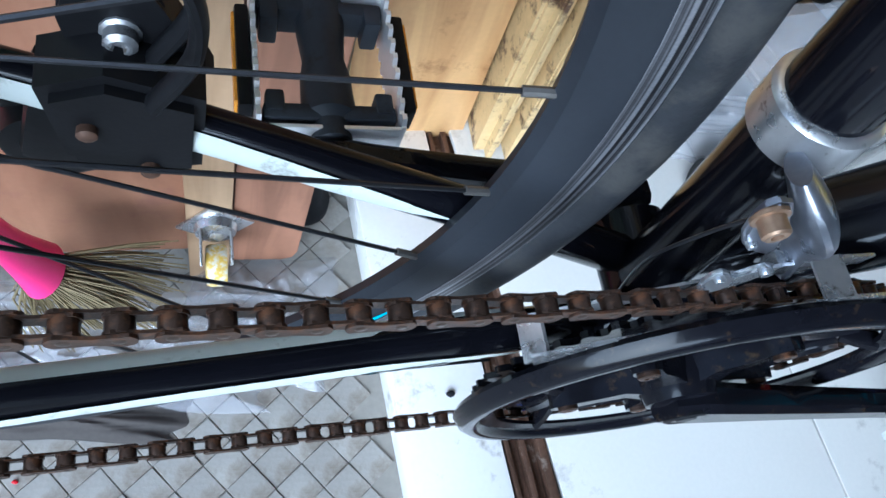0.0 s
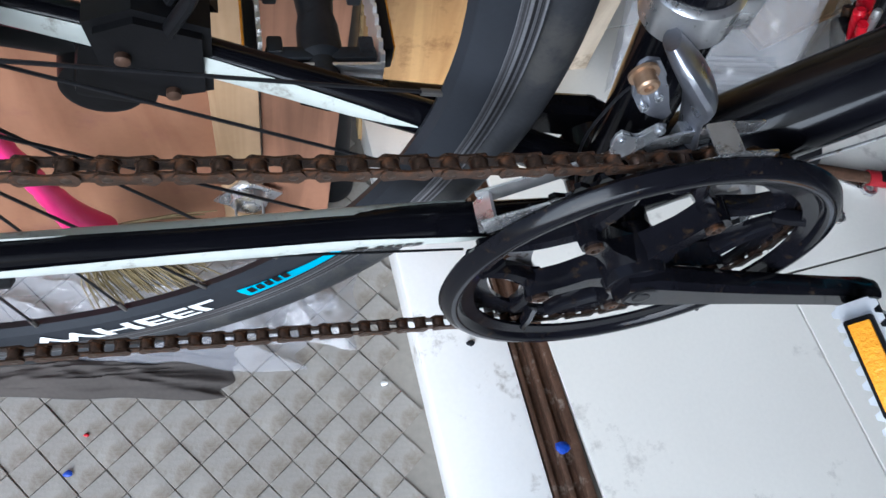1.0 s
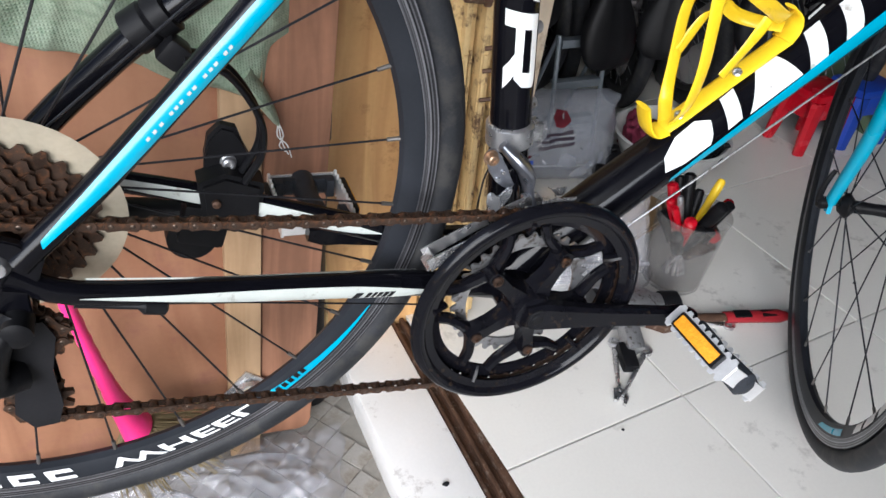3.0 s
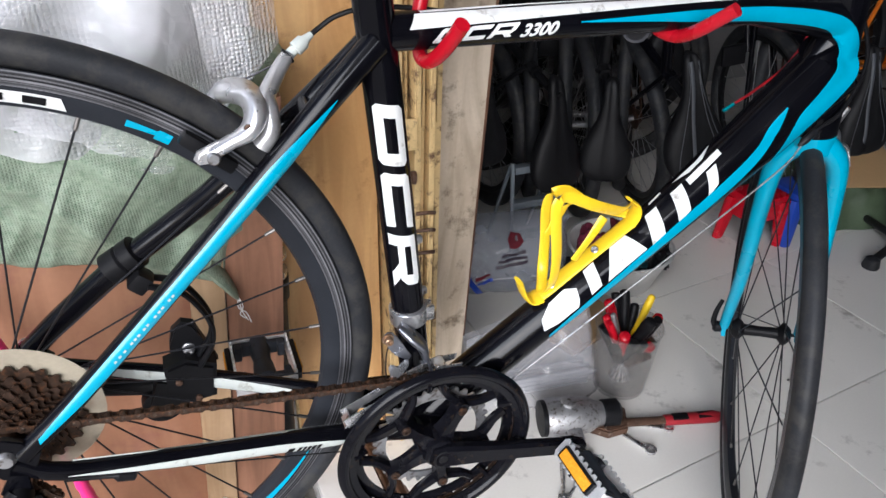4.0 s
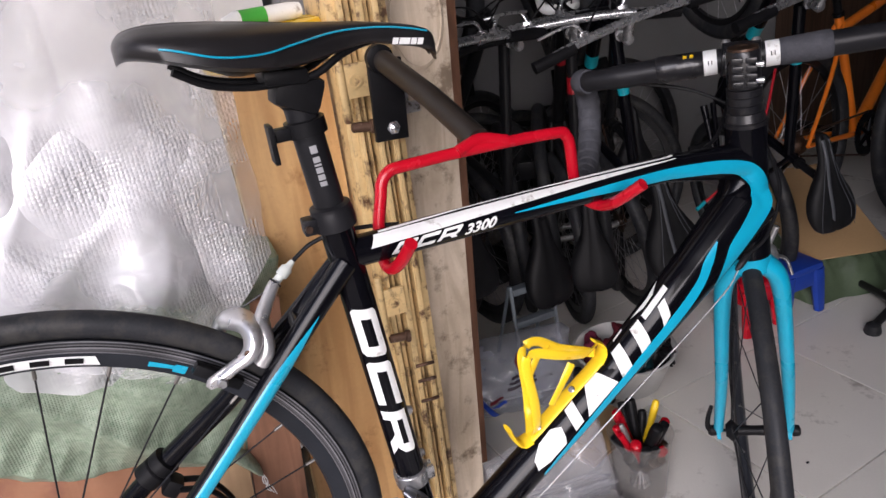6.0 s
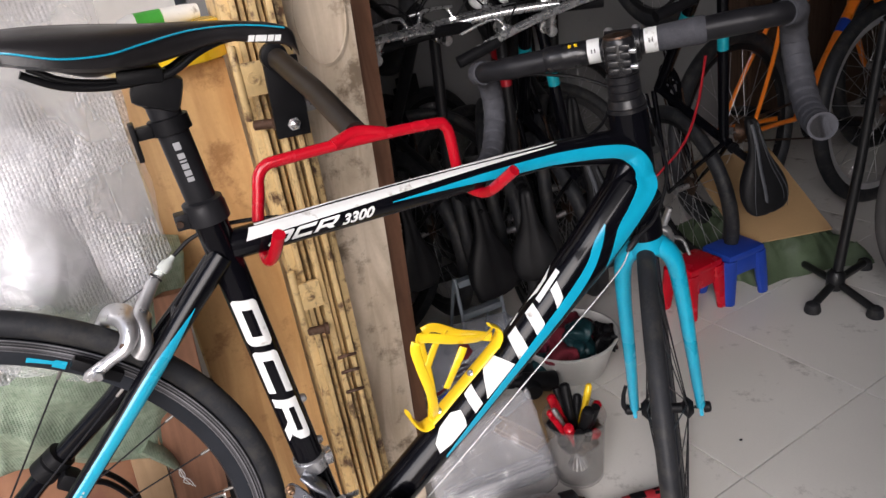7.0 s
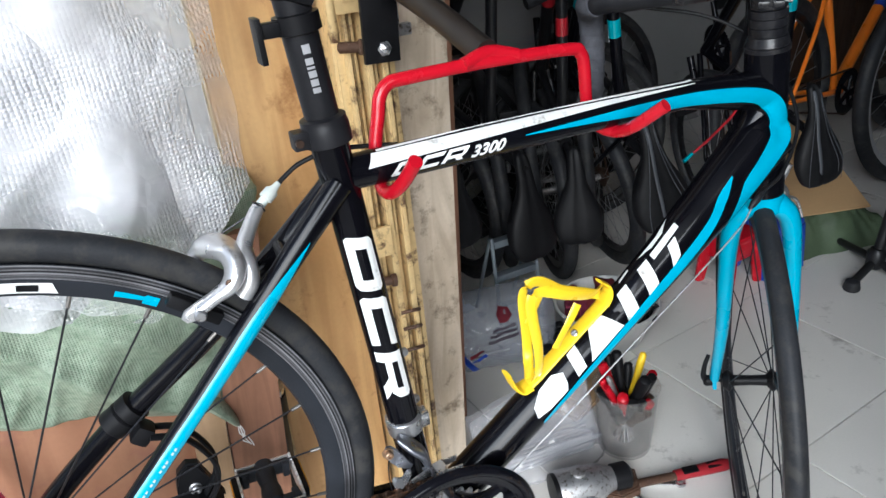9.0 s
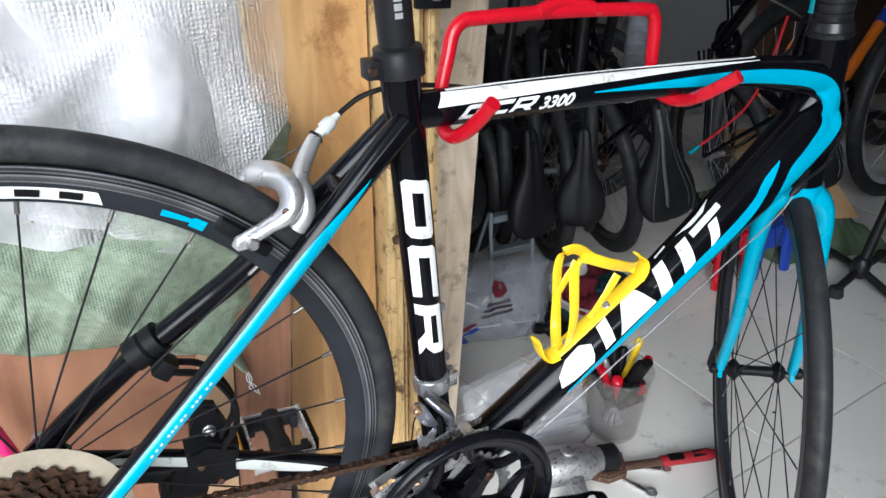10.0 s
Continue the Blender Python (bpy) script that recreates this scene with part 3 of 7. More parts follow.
# seat post, clamps and saddle
sd = Vector((-0.041, 0, 0.50)).normalized()
bm = B()
lathe(bm, sd * 0.488, sd, [(0.0175, 0), (0.0215, 0.001), (0.0215, 0.018), (0.0205, 0.020), (0.0205, 0.024), (0.016, 0.026)], 32)
box(bm, sd * 0.497 + Vector((-0.025, -0.003, 0)), (0.014, 0.018, 0.016), None, 0.002)
clamp = part("seat_clamp", bm, MATTE, bike, "matte black seat clamp")
bm = B()
lathe(bm, sd * 0.497 + Vector((-0.028, -0.016, 0)), (0, 1, 0), [(0.0035, 0), (0.0035, 0.006)], 12)
part("bolt", bm, RUST, clamp)
bm = B()
tube(bm, [sd * 0.48, sd * 0.56, sd * 0.64], 0.0152, 28)
post = part("seat_post", bm, MATTE, bike, "matte black seat post with a pale mark")
mm = Matrix.Translation(sd * 0.576 + Vector((-0.005, 0, 0))) @ Matrix.Rotation(radians(90) - lean, 4, "Y")
bars = [[(x0, 0.0), (x0 + w, 0.0), (x0 + w, 0.0065), (x0, 0.0065)] for x0, w in ((0, 0.0075), (0.011, 0.0055), (0.0180, 0.002), (0.0215, 0.0055), (0.0285, 0.0055), (0.0355, 0.0045))]
for b_ in bars:
    part("mark", drape(cut_up(slabs([b_], mm), 0.003), seg_h([(0, 0, sd.x * 0.7, sd.z * 0.7, 0.0152, 0.0152)]), 0.0006), GREY_MARK, post)
bm = B()
lathe(bm, sd * 0.584, sd, [(0.0155, 0), (0.0195, 0.001), (0.0195, 0.015), (0.0155, 0.016)], 28)
box(bm, sd * 0.591 + Vector((-0.024, -0.004, -0.001)), (0.016, 0.014, 0.012), None, 0.002)
box(bm, sd * 0.591 + Vector((-0.034, -0.004, -0.008)), (0.005, 0.022, 0.036), None, 0.001)
part("lamp_bracket", bm, PLASTIC, bike, "black plastic lamp bracket clamped to the seat post")
bm = B()
lathe(bm, sd * 0.612, sd, [(0.0155, 0), (0.018, 0.004), (0.018, 0.012), (0.016, 0.016), (0.016, 0.03)], 24)
box(bm, (-0.050, 0, 0.624), (0.044, 0.042, 0.034), turn(0, 24, 0), 0.008)
box(bm, (-0.060, 0, 0.640), (0.040, 0.054, 0.014), turn(0, 6, 0), 0.005)
part("saddle_clamp", bm, PLASTIC, bike)


def saddle_mesh(shell):
    """The saddle: its covered top, or the plastic shell under it."""
    sec = [(-0.190, 0.012, 0.688), (-0.187, 0.032, 0.692), (-0.179, 0.050, 0.697), (-0.160, 0.064, 0.699), (-0.125, 0.070, 0.696), (-0.085, 0.062, 0.690), (-0.05, 0.046, 0.684), (-0.015, 0.031, 0.679), (0.025, 0.023, 0.673), (0.06, 0.020, 0.666), (0.078, 0.017, 0.660), (0.086, 0.011, 0.655), (0.089, 0.004, 0.650)]
    sec = [tuple(v) for v in curve(sec, 48)]
    bm, rings = B(), []
    for x, w, z in sec:
        skirt = 0.013 + 0.004 * max(0, min(1, x / 0.05)) + 0.021 * max(0, math.cos(max(-1, min(1, (x + 0.085) / 0.105)) * math.pi / 2))
        ring = []
        for k in range(17):
            a = math.pi * k / 16
            c = -math.cos(a)
            drop = (1 - math.sin(a) ** 0.55)
            if shell:
                ring.append(bm.verts.new((x * 0.97 - 0.003, c * w * 0.80, z - skirt * 0.75 - 0.022 * math.sin(a) * max(0.25, 1 - abs(x + 0.1) / 0.1))))
            else:
                ring.append(bm.verts.new((x, c * w, z - skirt * drop - 0.004 * math.exp(-(c * w / 0.006) ** 2))))
        rings.append(ring)
    for a, b in zip(rings, rings[1:]):
        for k in range(16):
            bm.faces.new((a[k], a[k + 1], b[k + 1], b[k]))
    for r in (rings[0], rings[-1]):
        bm.faces.new(r)
    low = [[bm.verts.new((v.co.x, v.co.y * 0.8, v.co.z - 0.004)) for v in (r[0], r[-1])] for r in rings]
    for (a, b), (p, q) in zip(zip(rings, rings[1:]), zip(low, low[1:])):
        bm.faces.new((a[0], b[0], q[0], p[0]))
        bm.faces.new((a[-1], p[1], q[1], b[-1]))
        bm.faces.new((p[0], q[0], q[1], p[1]))
    return bm


saddle = part("saddle", saddle_mesh(False), LEATHER, bike, "black padded saddle with a cyan piping line", angle=75)
part("shell", saddle_mesh(True), PLASTIC, saddle, angle=75)
bm = B()
tube(bm, curve([(-0.178, -0.045, 0.6855), (-0.150, -0.0665, 0.682), (-0.115, -0.0700, 0.6705), (-0.08, -0.0605, 0.666), (-0.05, -0.0468, 0.668), (-0.012, -0.0310, 0.6705), (0.025, -0.0232, 0.668), (0.055, -0.0205, 0.6625), (0.078, -0.0165, 0.656)], 60), 0.0009, 6)
part("piping", bm, CYAN, saddle, "thin cyan piping")
for x0 in (0, 0.0068, 0.0118, 0.0186, 0.0254):
    bm = slabs([[(x0, 0), (x0 + 0.0058, 0), (x0 + 0.0072, 0.0058), (x0 + 0.0014, 0.0058)]], Matrix.Translation((0.040, -0.0236, 0.6505)) @ Matrix.Rotation(radians(6), 4, "Z") @ Matrix.Rotation(radians(10), 4, "Y"))
    part("mark", bm, WHITE, saddle, "small white mark on the nose")
for y in (-0.021, 0.021):
    bm = B()
    tube(bm, curve([(-0.150, y * 1.5, 0.662), (-0.125, y * 1.2, 0.646), (-0.090, y, 0.637), (-0.055, y, 0.636), (-0.032, y, 0.638), (-0.008, y * 0.9, 0.649), (0.016, y * 0.6, 0.655), (0.04, y * 0.5, 0.656)], 30), 0.0035, 10)
    part("rail", bm, PLASTIC, saddle)

# ---- wheels ----
def wheel(name, c, turn_m, n_spokes, parent, flange, label, cross=1.6, phase=None):
    """A road wheel whose axle is the local y; returns its rim."""
    rim_b = B()
    lathe(rim_b, (0, 0, 0), (0, 1, 0), [(0.2985, -0.0098), (0.290, -0.0085), (0.283, -0.0058), (0.2805, 0), (0.283, 0.0058), (0.290, 0.0085), (0.2985, 0.0098), (0.3115, 0.0098), (0.3095, 0.006), (0.304, 0), (0.3095, -0.006), (0.3115, -0.0098)], 128, closed=True)
    me = finish(name, rim_b, RIM, 30)
    ob = new(name, me)
    ob.parent = parent
    ob.matrix_local = Matrix.Translation(c) @ turn_m
    tagged(ob, label)
    for y in (-1, 1):
        t = B()
        rows = []
        for r in (0.2992, 0.3108):
            rows.append([t.verts.new((r * math.cos(a), y * 0.0101, r * math.sin(a))) for a in (2 * math.pi * k / 128 for k in range(128))])
        for k in range(128):
            t.faces.new((rows[0][k], rows[0][(k + 1) % 128], rows[1][(k + 1) % 128], rows[1][k]))
        part("brake_track", t, TRACK, ob, "worn silver brake track")
    t = B()
    prof = [(0.3235 + 0.0130 * math.cos(a) if math.cos(a) > 0 else 0.3235 + 0.0135 * math.cos(a), 0.0125 * math.sin(a)) for a in (2 * math.pi * k / 20 for k in range(20))]
    prof = [(r + (0.0006 if abs(h) < 0.002 else 0), h) for r, h in prof]
    lathe(t, (0, 0, 0), (0, 1, 0), prof, 128, closed=True)
    part("tyre", t, RUBBER, ob, "slick black road tyre, dusty and worn")
    t = B()
    lathe(t, (0, 0, 0), (0, 1, 0), [(0.009, -flange[1] - 0.008), (flange[0] * 0.8, -flange[1] - 0.006), (flange[0] + 0.003, -flange[1]), (flange[0] + 0.003, -flange[1] + 0.003), (flange[0] * 0.62, -flange[1] + 0.010), (flange[0] * 0.55, 0), (flange[0] * 0.62, flange[1] - 0.010), (flange[0] + 0.003, flange[1] - 0.003), (flange[0] + 0.003, flange[1]), (flange[0] * 0.8, flange[1] + 0.006), (0.010, flange[1] + 0.008)], 28)
    part("hub", t, PLASTIC, ob, "black hub")
    t = B()
    tube(t, [(0, 0, 0), (0, 0, 1)], 0.0010, 6)
    spoke_me = finish("spoke", t, STEEL)
    t = B()
    tube(t, [(0, 0, 0), (0, 0, 0.012)], 0.0019, 8)
    nip = finish("nipple", t, NIP)
    for k in range(n_spokes):
        a = 2 * math.pi * (k + 0.5) / n_spokes
        s = 1 if k % 2 else -1
        b = a + (cross * (2 * math.pi / n_spokes)) * (1 if (k // 2) % 2 else -1)
        if phase is not None:  # radial on the far side, crossed on the chain side
            a = radians(phase) + 2 * math.pi * k / n_spokes
            s = -1 if k % 2 else 1
            b = a + (0 if s > 0 else radians(90 if k % 4 == 3 else 40))
        p = Vector((flange[0] * math.cos(b), s * flange[1] * (0.35 if phase is not None and s < 0 else 0.95), flange[0] * math.sin(b)))
        q = Vector((0.2825 * math.cos(a), 0, 0.2825 * math.sin(a)))
        o = part("spoke", spoke_me, STEEL, ob)
        d = q - p
        o.matrix_local = Matrix.Translation(p) @ d.to_track_quat("Z", "Y").to_matrix().to_4x4() @ Matrix.Diagonal((1, 1, d.length, 1))
        o = part("nipple", nip, NIP, ob)
        o.matrix_local = Matrix.Translation(q) @ (-d).to_track_quat("Z", "Y").to_matrix().to_4x4()
    return ob


def rim_marks(ob, a0, a1, polys, material, label, y=-1, r0=0.2845, r1=0.2975, text=""):
    """Flat marks on a rim's flank: polys, or text, in (0..1 along, 0..1 outwards), between two angles."""
    if text:
        bm = lettering(text, 1.3, Matrix(), 0.25, 1.0, 0.03)
        wide = max(v.co.x for v in bm.verts)
        for v in bm.verts:
            v.co.x /= wide
        meshes = [bm]
    else:
        meshes = [slabs([p], Matrix()) for p in polys]
    for bm in meshes:
        cut_up(bm, 0.03)
        for v in bm.verts:
            a, f = radians(a0 + (a1 - a0) * v.co.x), v.co.z
            r = r0 + (r1 - r0) * f
            w = 0.0086 + (r - 0.290) * 0.1529 if r > 0.290 else 0.0086 - (0.290 - r) * 0.386
            v.co = Vector((r * math.cos(a), y * (w + 0.0009), r * math.sin(a)))
        part("letters" if text else "mark", bm, material, ob, label)


rear = wheel("rear_wheel", AXR, Matrix(), 28, bike, (0.022, 0.030), "black deep road rim with white and cyan marks", phase=2.0)
slant = [[(x, 0.08), (x + w, 0.08), (x + w + 0.02, 0.92), (x + 0.02, 0.92)] for x, w in ((0.0, 0.10), (0.13, 0.05), (0.21, 0.11), (0.35, 0.11), (0.49, 0.10), (0.64, 0.12), (0.79, 0.09), (0.90, 0.07))]
word = [[(x, 0.06), (x + w, 0.06), (x + w + 0.02, 0.34), (x + 0.06, 0.34), (x + 0.07, 0.66), (x + w + 0.03, 0.66), (x + w + 0.04, 0.94), (x + 0.04, 0.94)] for x, w in ((0.0, 0.14), (0.20, 0.11), (0.38, 0.14), (0.58, 0.14), (0.78, 0.15))]
rim_marks(rear, -90, -62, [], WHITE, "white slanted letters", r0=0.2862, text="WHEEL")
rim_marks(rear, -122, -94, word, WHITE, "white block mark")
rim_marks(rear, -58, -31, [[(0.0, 0.15), (0.3, 0.35), (0.95, 0.80), (1.0, 0.92), (0.6, 0.92), (0.03, 0.88)]], CYAN, "cyan flash")
rim_marks(rear, -56.5, -49, [[(x, 0.25), (x + 0.13, 0.25), (x + 0.15, 0.62), (x + 0.02, 0.62)] for x in (0.0, 0.2, 0.4, 0.6, 0.8)], PLASTIC, "small dark block", -1.08)
rim_marks(rear, 68, 100, [[(0.0, 0.12), (0.97, 0.12), (1.0, 0.88), (0.03, 0.88)]], WHITE, "white outlined block mark")
rim_marks(rear, 69, 99, [[(x, 0.26), (x + 0.10, 0.26), (x + 0.10, 0.74), (x, 0.74)] for x in (0.06, 0.24, 0.42, 0.62, 0.80)], PLASTIC, "dark block", -1.08)
rim_marks(rear, 53, 60, [[(0.0, 0.2), (0.35, 0.2), (0.35, 0.45), (1.0, 0.3), (1.0, 0.75), (0.35, 0.75), (0.3, 0.9), (0.0, 0.9)]], CYAN, "cyan mark")
# sprockets and the pale spoke guard
bm = B()
lathe(bm, (0, -0.0240, 0), (0, 1, 0), [(0.075, 0), (0.073, 0.0015), (0.02, 0.0025), (0.02, 0.001)], 48)
guard_mat = mat("aged_clear_plastic", (0.42, 0.37, 0.28), 0.35, 0, 0.2, 20, 0.05, 300, alpha=0.75)
part("spoke_guard", bm, guard_mat, rear, "yellowed plastic spoke guard")
for i, n in enumerate((28, 24, 21, 19, 17, 15, 13, 12)):
    bm = B()
    r = n * 0.0127 / (2 * math.pi) + 0.003
    annulus(bm, (0, 0, 0), 0.014, r, -0.0285 - i * 0.0036, -0.0269 - i * 0.0036, teeth=n, depth=0.005)
    part("sprocket", bm, RUST, rear, "rusty toothed sprocket" if i == 0 else "")
bm = B()
lathe(bm, (0, -0.076, 0), (0, 1, 0), [(0.006, -0.004), (0.0085, 0), (0.0085, 0.01), (0.006, 0.012), (0.0025, 0.013), (0.0025, 0.15), (0.0085, 0.15), (0.0085, 0.16)], 20)
part("skewer", bm, DULL, rear)

# fork, turned to the left, with the front wheel
STEER = radians(48.5)
SF, SR = Vector((math.cos(STEER), math.sin(STEER), 0)), Vector((math.sin(STEER), -math.cos(STEER), 0))
CROWN = Vector((0.5045, 0.0, 0.272))
axis = (Vector((0.4845, 0, 0.476)) - Vector((0.5015, 0, 0.296))).normalized()
TURN = Matrix.Rotation(radians(52), 4, axis)
FF, FR = TURN.to_3x3() @ Vector((1, 0, 0)), TURN.to_3x3() @ Vector((0, -1, 0))
fork = B()
lathe(fork, Vector((0.5015, 0, 0.296)) - axis * 0.026, axis, [(0.018, 0), (0.0255, 0.003), (0.0255, 0.0255), (0.019, 0.0262)], 32)
for s in (-1, 1):
    tip = AXF + FR * s * 0.052 + Vector((0, 0, 0.004))
    p = curve([CROWN + FR * s * 0.004 + axis * 0.010, CROWN + FR * s * 0.019 + axis * 0.003, CROWN + FR * s * 0.034 - axis * 0.020, CROWN + FR * s * 0.0405 - axis * 0.08 + FF * 0.002, CROWN + FR * s * 0.046 - axis * 0.20 + FF * 0.008, tip], 40)
    tube(fork, p, [0.0235 - 0.0008 * min(i, 6) if i < 8 else 0.0185 - 0.0093 * (i - 8) / (len(p) - 9) for i in range(len(p))], 18, 0.8, FF)
    plate(fork, [(-0.008, 0.012), (0.008, 0.012), (0.008, -0.012), (0.003, -0.014), (-0.003, -0.006), (-0.008, -0.012)], -0.003, 0.003, Matrix.Translation(AXF + FR * s * 0.052) @ TURN)
fork = part("fork", fork, CYAN, bike, "cyan straight-bladed fork, turned towards the wall", angle=50)
bm = B()
lathe(bm, CROWN - FF * 0.030 + Vector((0, 0, -0.001)), FF, [(0.0040, 0.004), (0.0056, 0.006), (0.0056, 0.014)], 16)
part("brake_nut", bm, RUST, fork)
front = wheel("front_wheel", AXF, TURN, 20, bike, (0.014, 0.033), "black road wheel turned towards the wall")
rim_marks(front, 150, 215, slant, WHITE, "white block mark", 1)
rim_marks(front, 222, 240, [[(0.0, 0.2), (0.9, 0.3), (1.0, 0.8), (0.0, 0.9)]], CYAN, "cyan flash", 1)
bm = B()
lathe(bm, (0, -0.066, 0), (0, 1, 0), [(0.005, -0.002), (0.0085, 0), (0.0095, 0.008), (0.0085, 0.010), (0.0025, 0.0105), (0.0025, 0.120), (0.008, 0.1205), (0.009, 0.130), (0.006, 0.134)], 20)
part("skewer", bm, PLASTIC, front)
bm = B()
tube(bm, curve([(0, 0.064, 0), (-0.004, 0.068, 0.012), (-0.006, 0.066, 0.032), (-0.004, 0.060, 0.050)], 16), [0.005] * 10 + [0.003], 10, 0.6, (0, 1, 0))
part("quick_release_lever", bm, PLASTIC, front)

# headset, stem and bar
STEMB = mat("worn_black_anodised", (0.010, 0.010, 0.012), 0.30, 0, 0.3, 50, 0.05, 400, coat=0.15, dirt=(0.035, 0.033, 0.032), amount=0.25, spec=0.4)
bm = B()
top = Vector((0.4845, 0, 0.476))
lathe(bm, top, axis, [(0.0250, 0), (0.0252, 0.005), (0.0232, 0.0056), (0.0232, 0.0064), (0.0240, 0.007), (0.0215, 0.0165), (0.0200, 0.0172), (0.0205, 0.0180), (0.0205, 0.0262), (0.0190, 0.0268), (0.0190, 0.0276), (0.0205, 0.0282), (0.0205, 0.0364), (0.0190, 0.0370), (0.0190, 0.0378), (0.0205, 0.0384), (0.0205, 0.046), (0.0165, 0.047)], 40)
part("headset", bm, STEMB, bike, "black headset and spacers")
CLAMP = top + axis * 0.073 + SF * 0.058 + Vector((0, 0, -0.002))
bm = B()
lathe(bm, top + axis * 0.046, axis, [(0.0165, 0), (0.0195, 0.002), (0.0195, 0.042), (0.0175, 0.046)], 28)
tube(bm, [top + axis * 0.068 + SF * 0.008, CLAMP - SF * 0.01], [0.0165, 0.0155], 20)
lathe(bm, CLAMP - SR * 0.023, SR, [(0.016, 0), (0.0205, 0.001), (0.0205, 0.045), (0.016, 0.046)], 28)
stem = part("stem", bm, STEMB, bike, "black handlebar stem")
# ribs on the back of the steerer clamp, with a slit between their halves
for h in (0.0530, 0.0625, 0.0720, 0.0815):
    for s in (-1, 1):
        bm = B()
        box(bm, top + axis * h - SF * 0.0185 + SR * s * 0.0075, (0.0125, 0.0062, 0.0066), turn(0, 0, math.degrees(STEER) - 90), 0.0014)
        part("clamp_rib", bm, STEMB, stem)
for h in (0.058, 0.077):
    bm = B()
    lathe(bm, top + axis * h - SF * 0.0205 + SR * 0.0165, SR, [(0.0030, -0.004), (0.0038, 0), (0.0038, 0.004), (0.0026, 0.005), (0.0022, 0.0035)], 14)
    part("bolt", bm, SILVER, stem)
for z in (-0.0135, -0.0045, 0.0045, 0.0135):
    bm = B()
    box(bm, CLAMP + SF * 0.0195 + Vector((0, 0, z)), (0.044, 0.007, 0.0062), turn(0, 0, math.degrees(STEER) - 90), 0.0015)
    part("plate_rib", bm, MATTE, stem)
for s in (-1, 1):
    for z in (-1, 1):
        bm = B()
        lathe(bm, CLAMP + SR * s * 0.0175 + Vector((0, 0, z * 0.0175)) + SF * 0.004, Vector((0, 0, z)) + SF * 0.4, [(0.0030, -0.010), (0.0062, -0.008), (0.0062, 0.002), (0.0044, 0.0055), (0.0028, 0.0055), (0.0024, 0.003)], 14)
        part("bolt", bm, SILVER if z > 0 else MATTE, stem)
bm = B()
lathe(bm, top + axis * 0.0915, axis, [(0.0170, 0), (0.0180, 0.001), (0.0172, 0.0035), (0.006, 0.0045), (0.0045, 0.003)], 24)
part("top_cap", bm, RUST, stem, "rust-brown top cap")
BM = Matrix.Translation(CLAMP) @ Matrix((SR, SF, Vector((0, 0, 1)))).transposed().to_4x4() @ Matrix.Rotation(radians(-5), 4, "Y") @ Matrix.Rotation(radians(-8), 4, "X")
for s in (-1, 1):
    path = [(0.0, 0, 0), (0.09, 0, 0), (0.165, 0.0, 0.0), (0.196, 0.012, 0.0), (0.207, 0.045, -0.001), (0.209, 0.078, -0.012), (0.210, 0.094, -0.042), (0.212, 0.086, -0.080), (0.214, 0.052, -0.118), (0.216, 0.005, -0.134), (0.218, -0.035, -0.137)]
    p = [BM @ Vector((s * x, y, z)) for x, y, z in (tuple(v) for v in curve(path, 70))]
    bm = B()
    tube(bm, p, [0.0155 if i < 14 else 0.0140 for i in range(len(p))], 18)
    o = part("handlebar", bm, MATTE, bike, "black drop handlebar")
    bm = B()
    q = p[20:]
    lens = [0.0]
    for a, b in zip(q, q[1:]):
        lens.append(lens[-1] + (b - a).length)
    n = 150
    dense, j = [], 0
    for i in range(n):
        d = lens[-1] * i / (n - 1)
        while j < len(lens) - 2 and lens[j + 1] < d:
            j += 1
        f = (d - lens[j]) / max(1e-9, lens[j + 1] - lens[j])
        dense.append(q[j].lerp(q[j + 1], max(0, min(1, f))))
    tube(bm, dense, [0.0163 + 0.0012 * ((lens[-1] * i / (n - 1) / 0.021) % 1) for i in range(n)], 16)
    part("bar_tape", bm, TAPE, o, "scuffed grey-black wrapped bar tape")
    bm = B()
    tube(bm, [BM @ Vector((s * x, 0, 0)) for x in (0.028, 0.036, 0.044)], 0.0160, 20)
    lab = part("label", bm, WHITE, o, "white paper label round the bar")
    for dx in (0.0335, 0.0375):
        bm = B()
        tube(bm, [BM @ Vector((s * x, 0, 0)) for x in (dx, dx + 0.0013)], 0.01615, 20, caps=False)
        bmesh.ops.delete(bm, geom=[v for v in bm.verts if (BM.inverted() @ v.co).z > 0.0075 or (BM.inverted() @ v.co).z < -0.007 or (BM.inverted() @ v.co).y > 0.004], context="VERTS")
        part("print", bm, PLASTIC, lab)
    bm = B()
    tube(bm, [BM @ Vector((s * x, 0, 0)) for x in (0.0445, 0.046, 0.060, 0.074, 0.076, 0.078, 0.092, 0.100, 0.102)], [0.0155, 0.0166, 0.0168, 0.0172, 0.0176, 0.0172, 0.0178, 0.0174, 0.0160], 20)
    part("tape_end", bm, STEMB if s < 0 else TAPE, o, "black finishing wrap at the end of the bar tape")
    if s < 0:
        for dx in (0.058, 0.066):
            bm = B()
            box(bm, BM @ Vector((-dx, -0.0128, 0.0110)), (0.004, 0.002, 0.007), turn(40, 0, -34))
            part("mark", bm, YELLOW, o)

# ---- cranks, chain, derailleurs, brakes and fittings of the bicycle ----
CR = radians(-12)
DARK = mat("greasy_black_alloy", (0.005, 0.005, 0.007), 0.16, 0, 0.3, 50, 0.04, 400, coat=0.12, dirt=(0.03, 0.02, 0.012), amount=0.12, spec=0.12)


def polar(r, a, y):
    return Vector((r * math.cos(a), y, r * math.sin(a)))


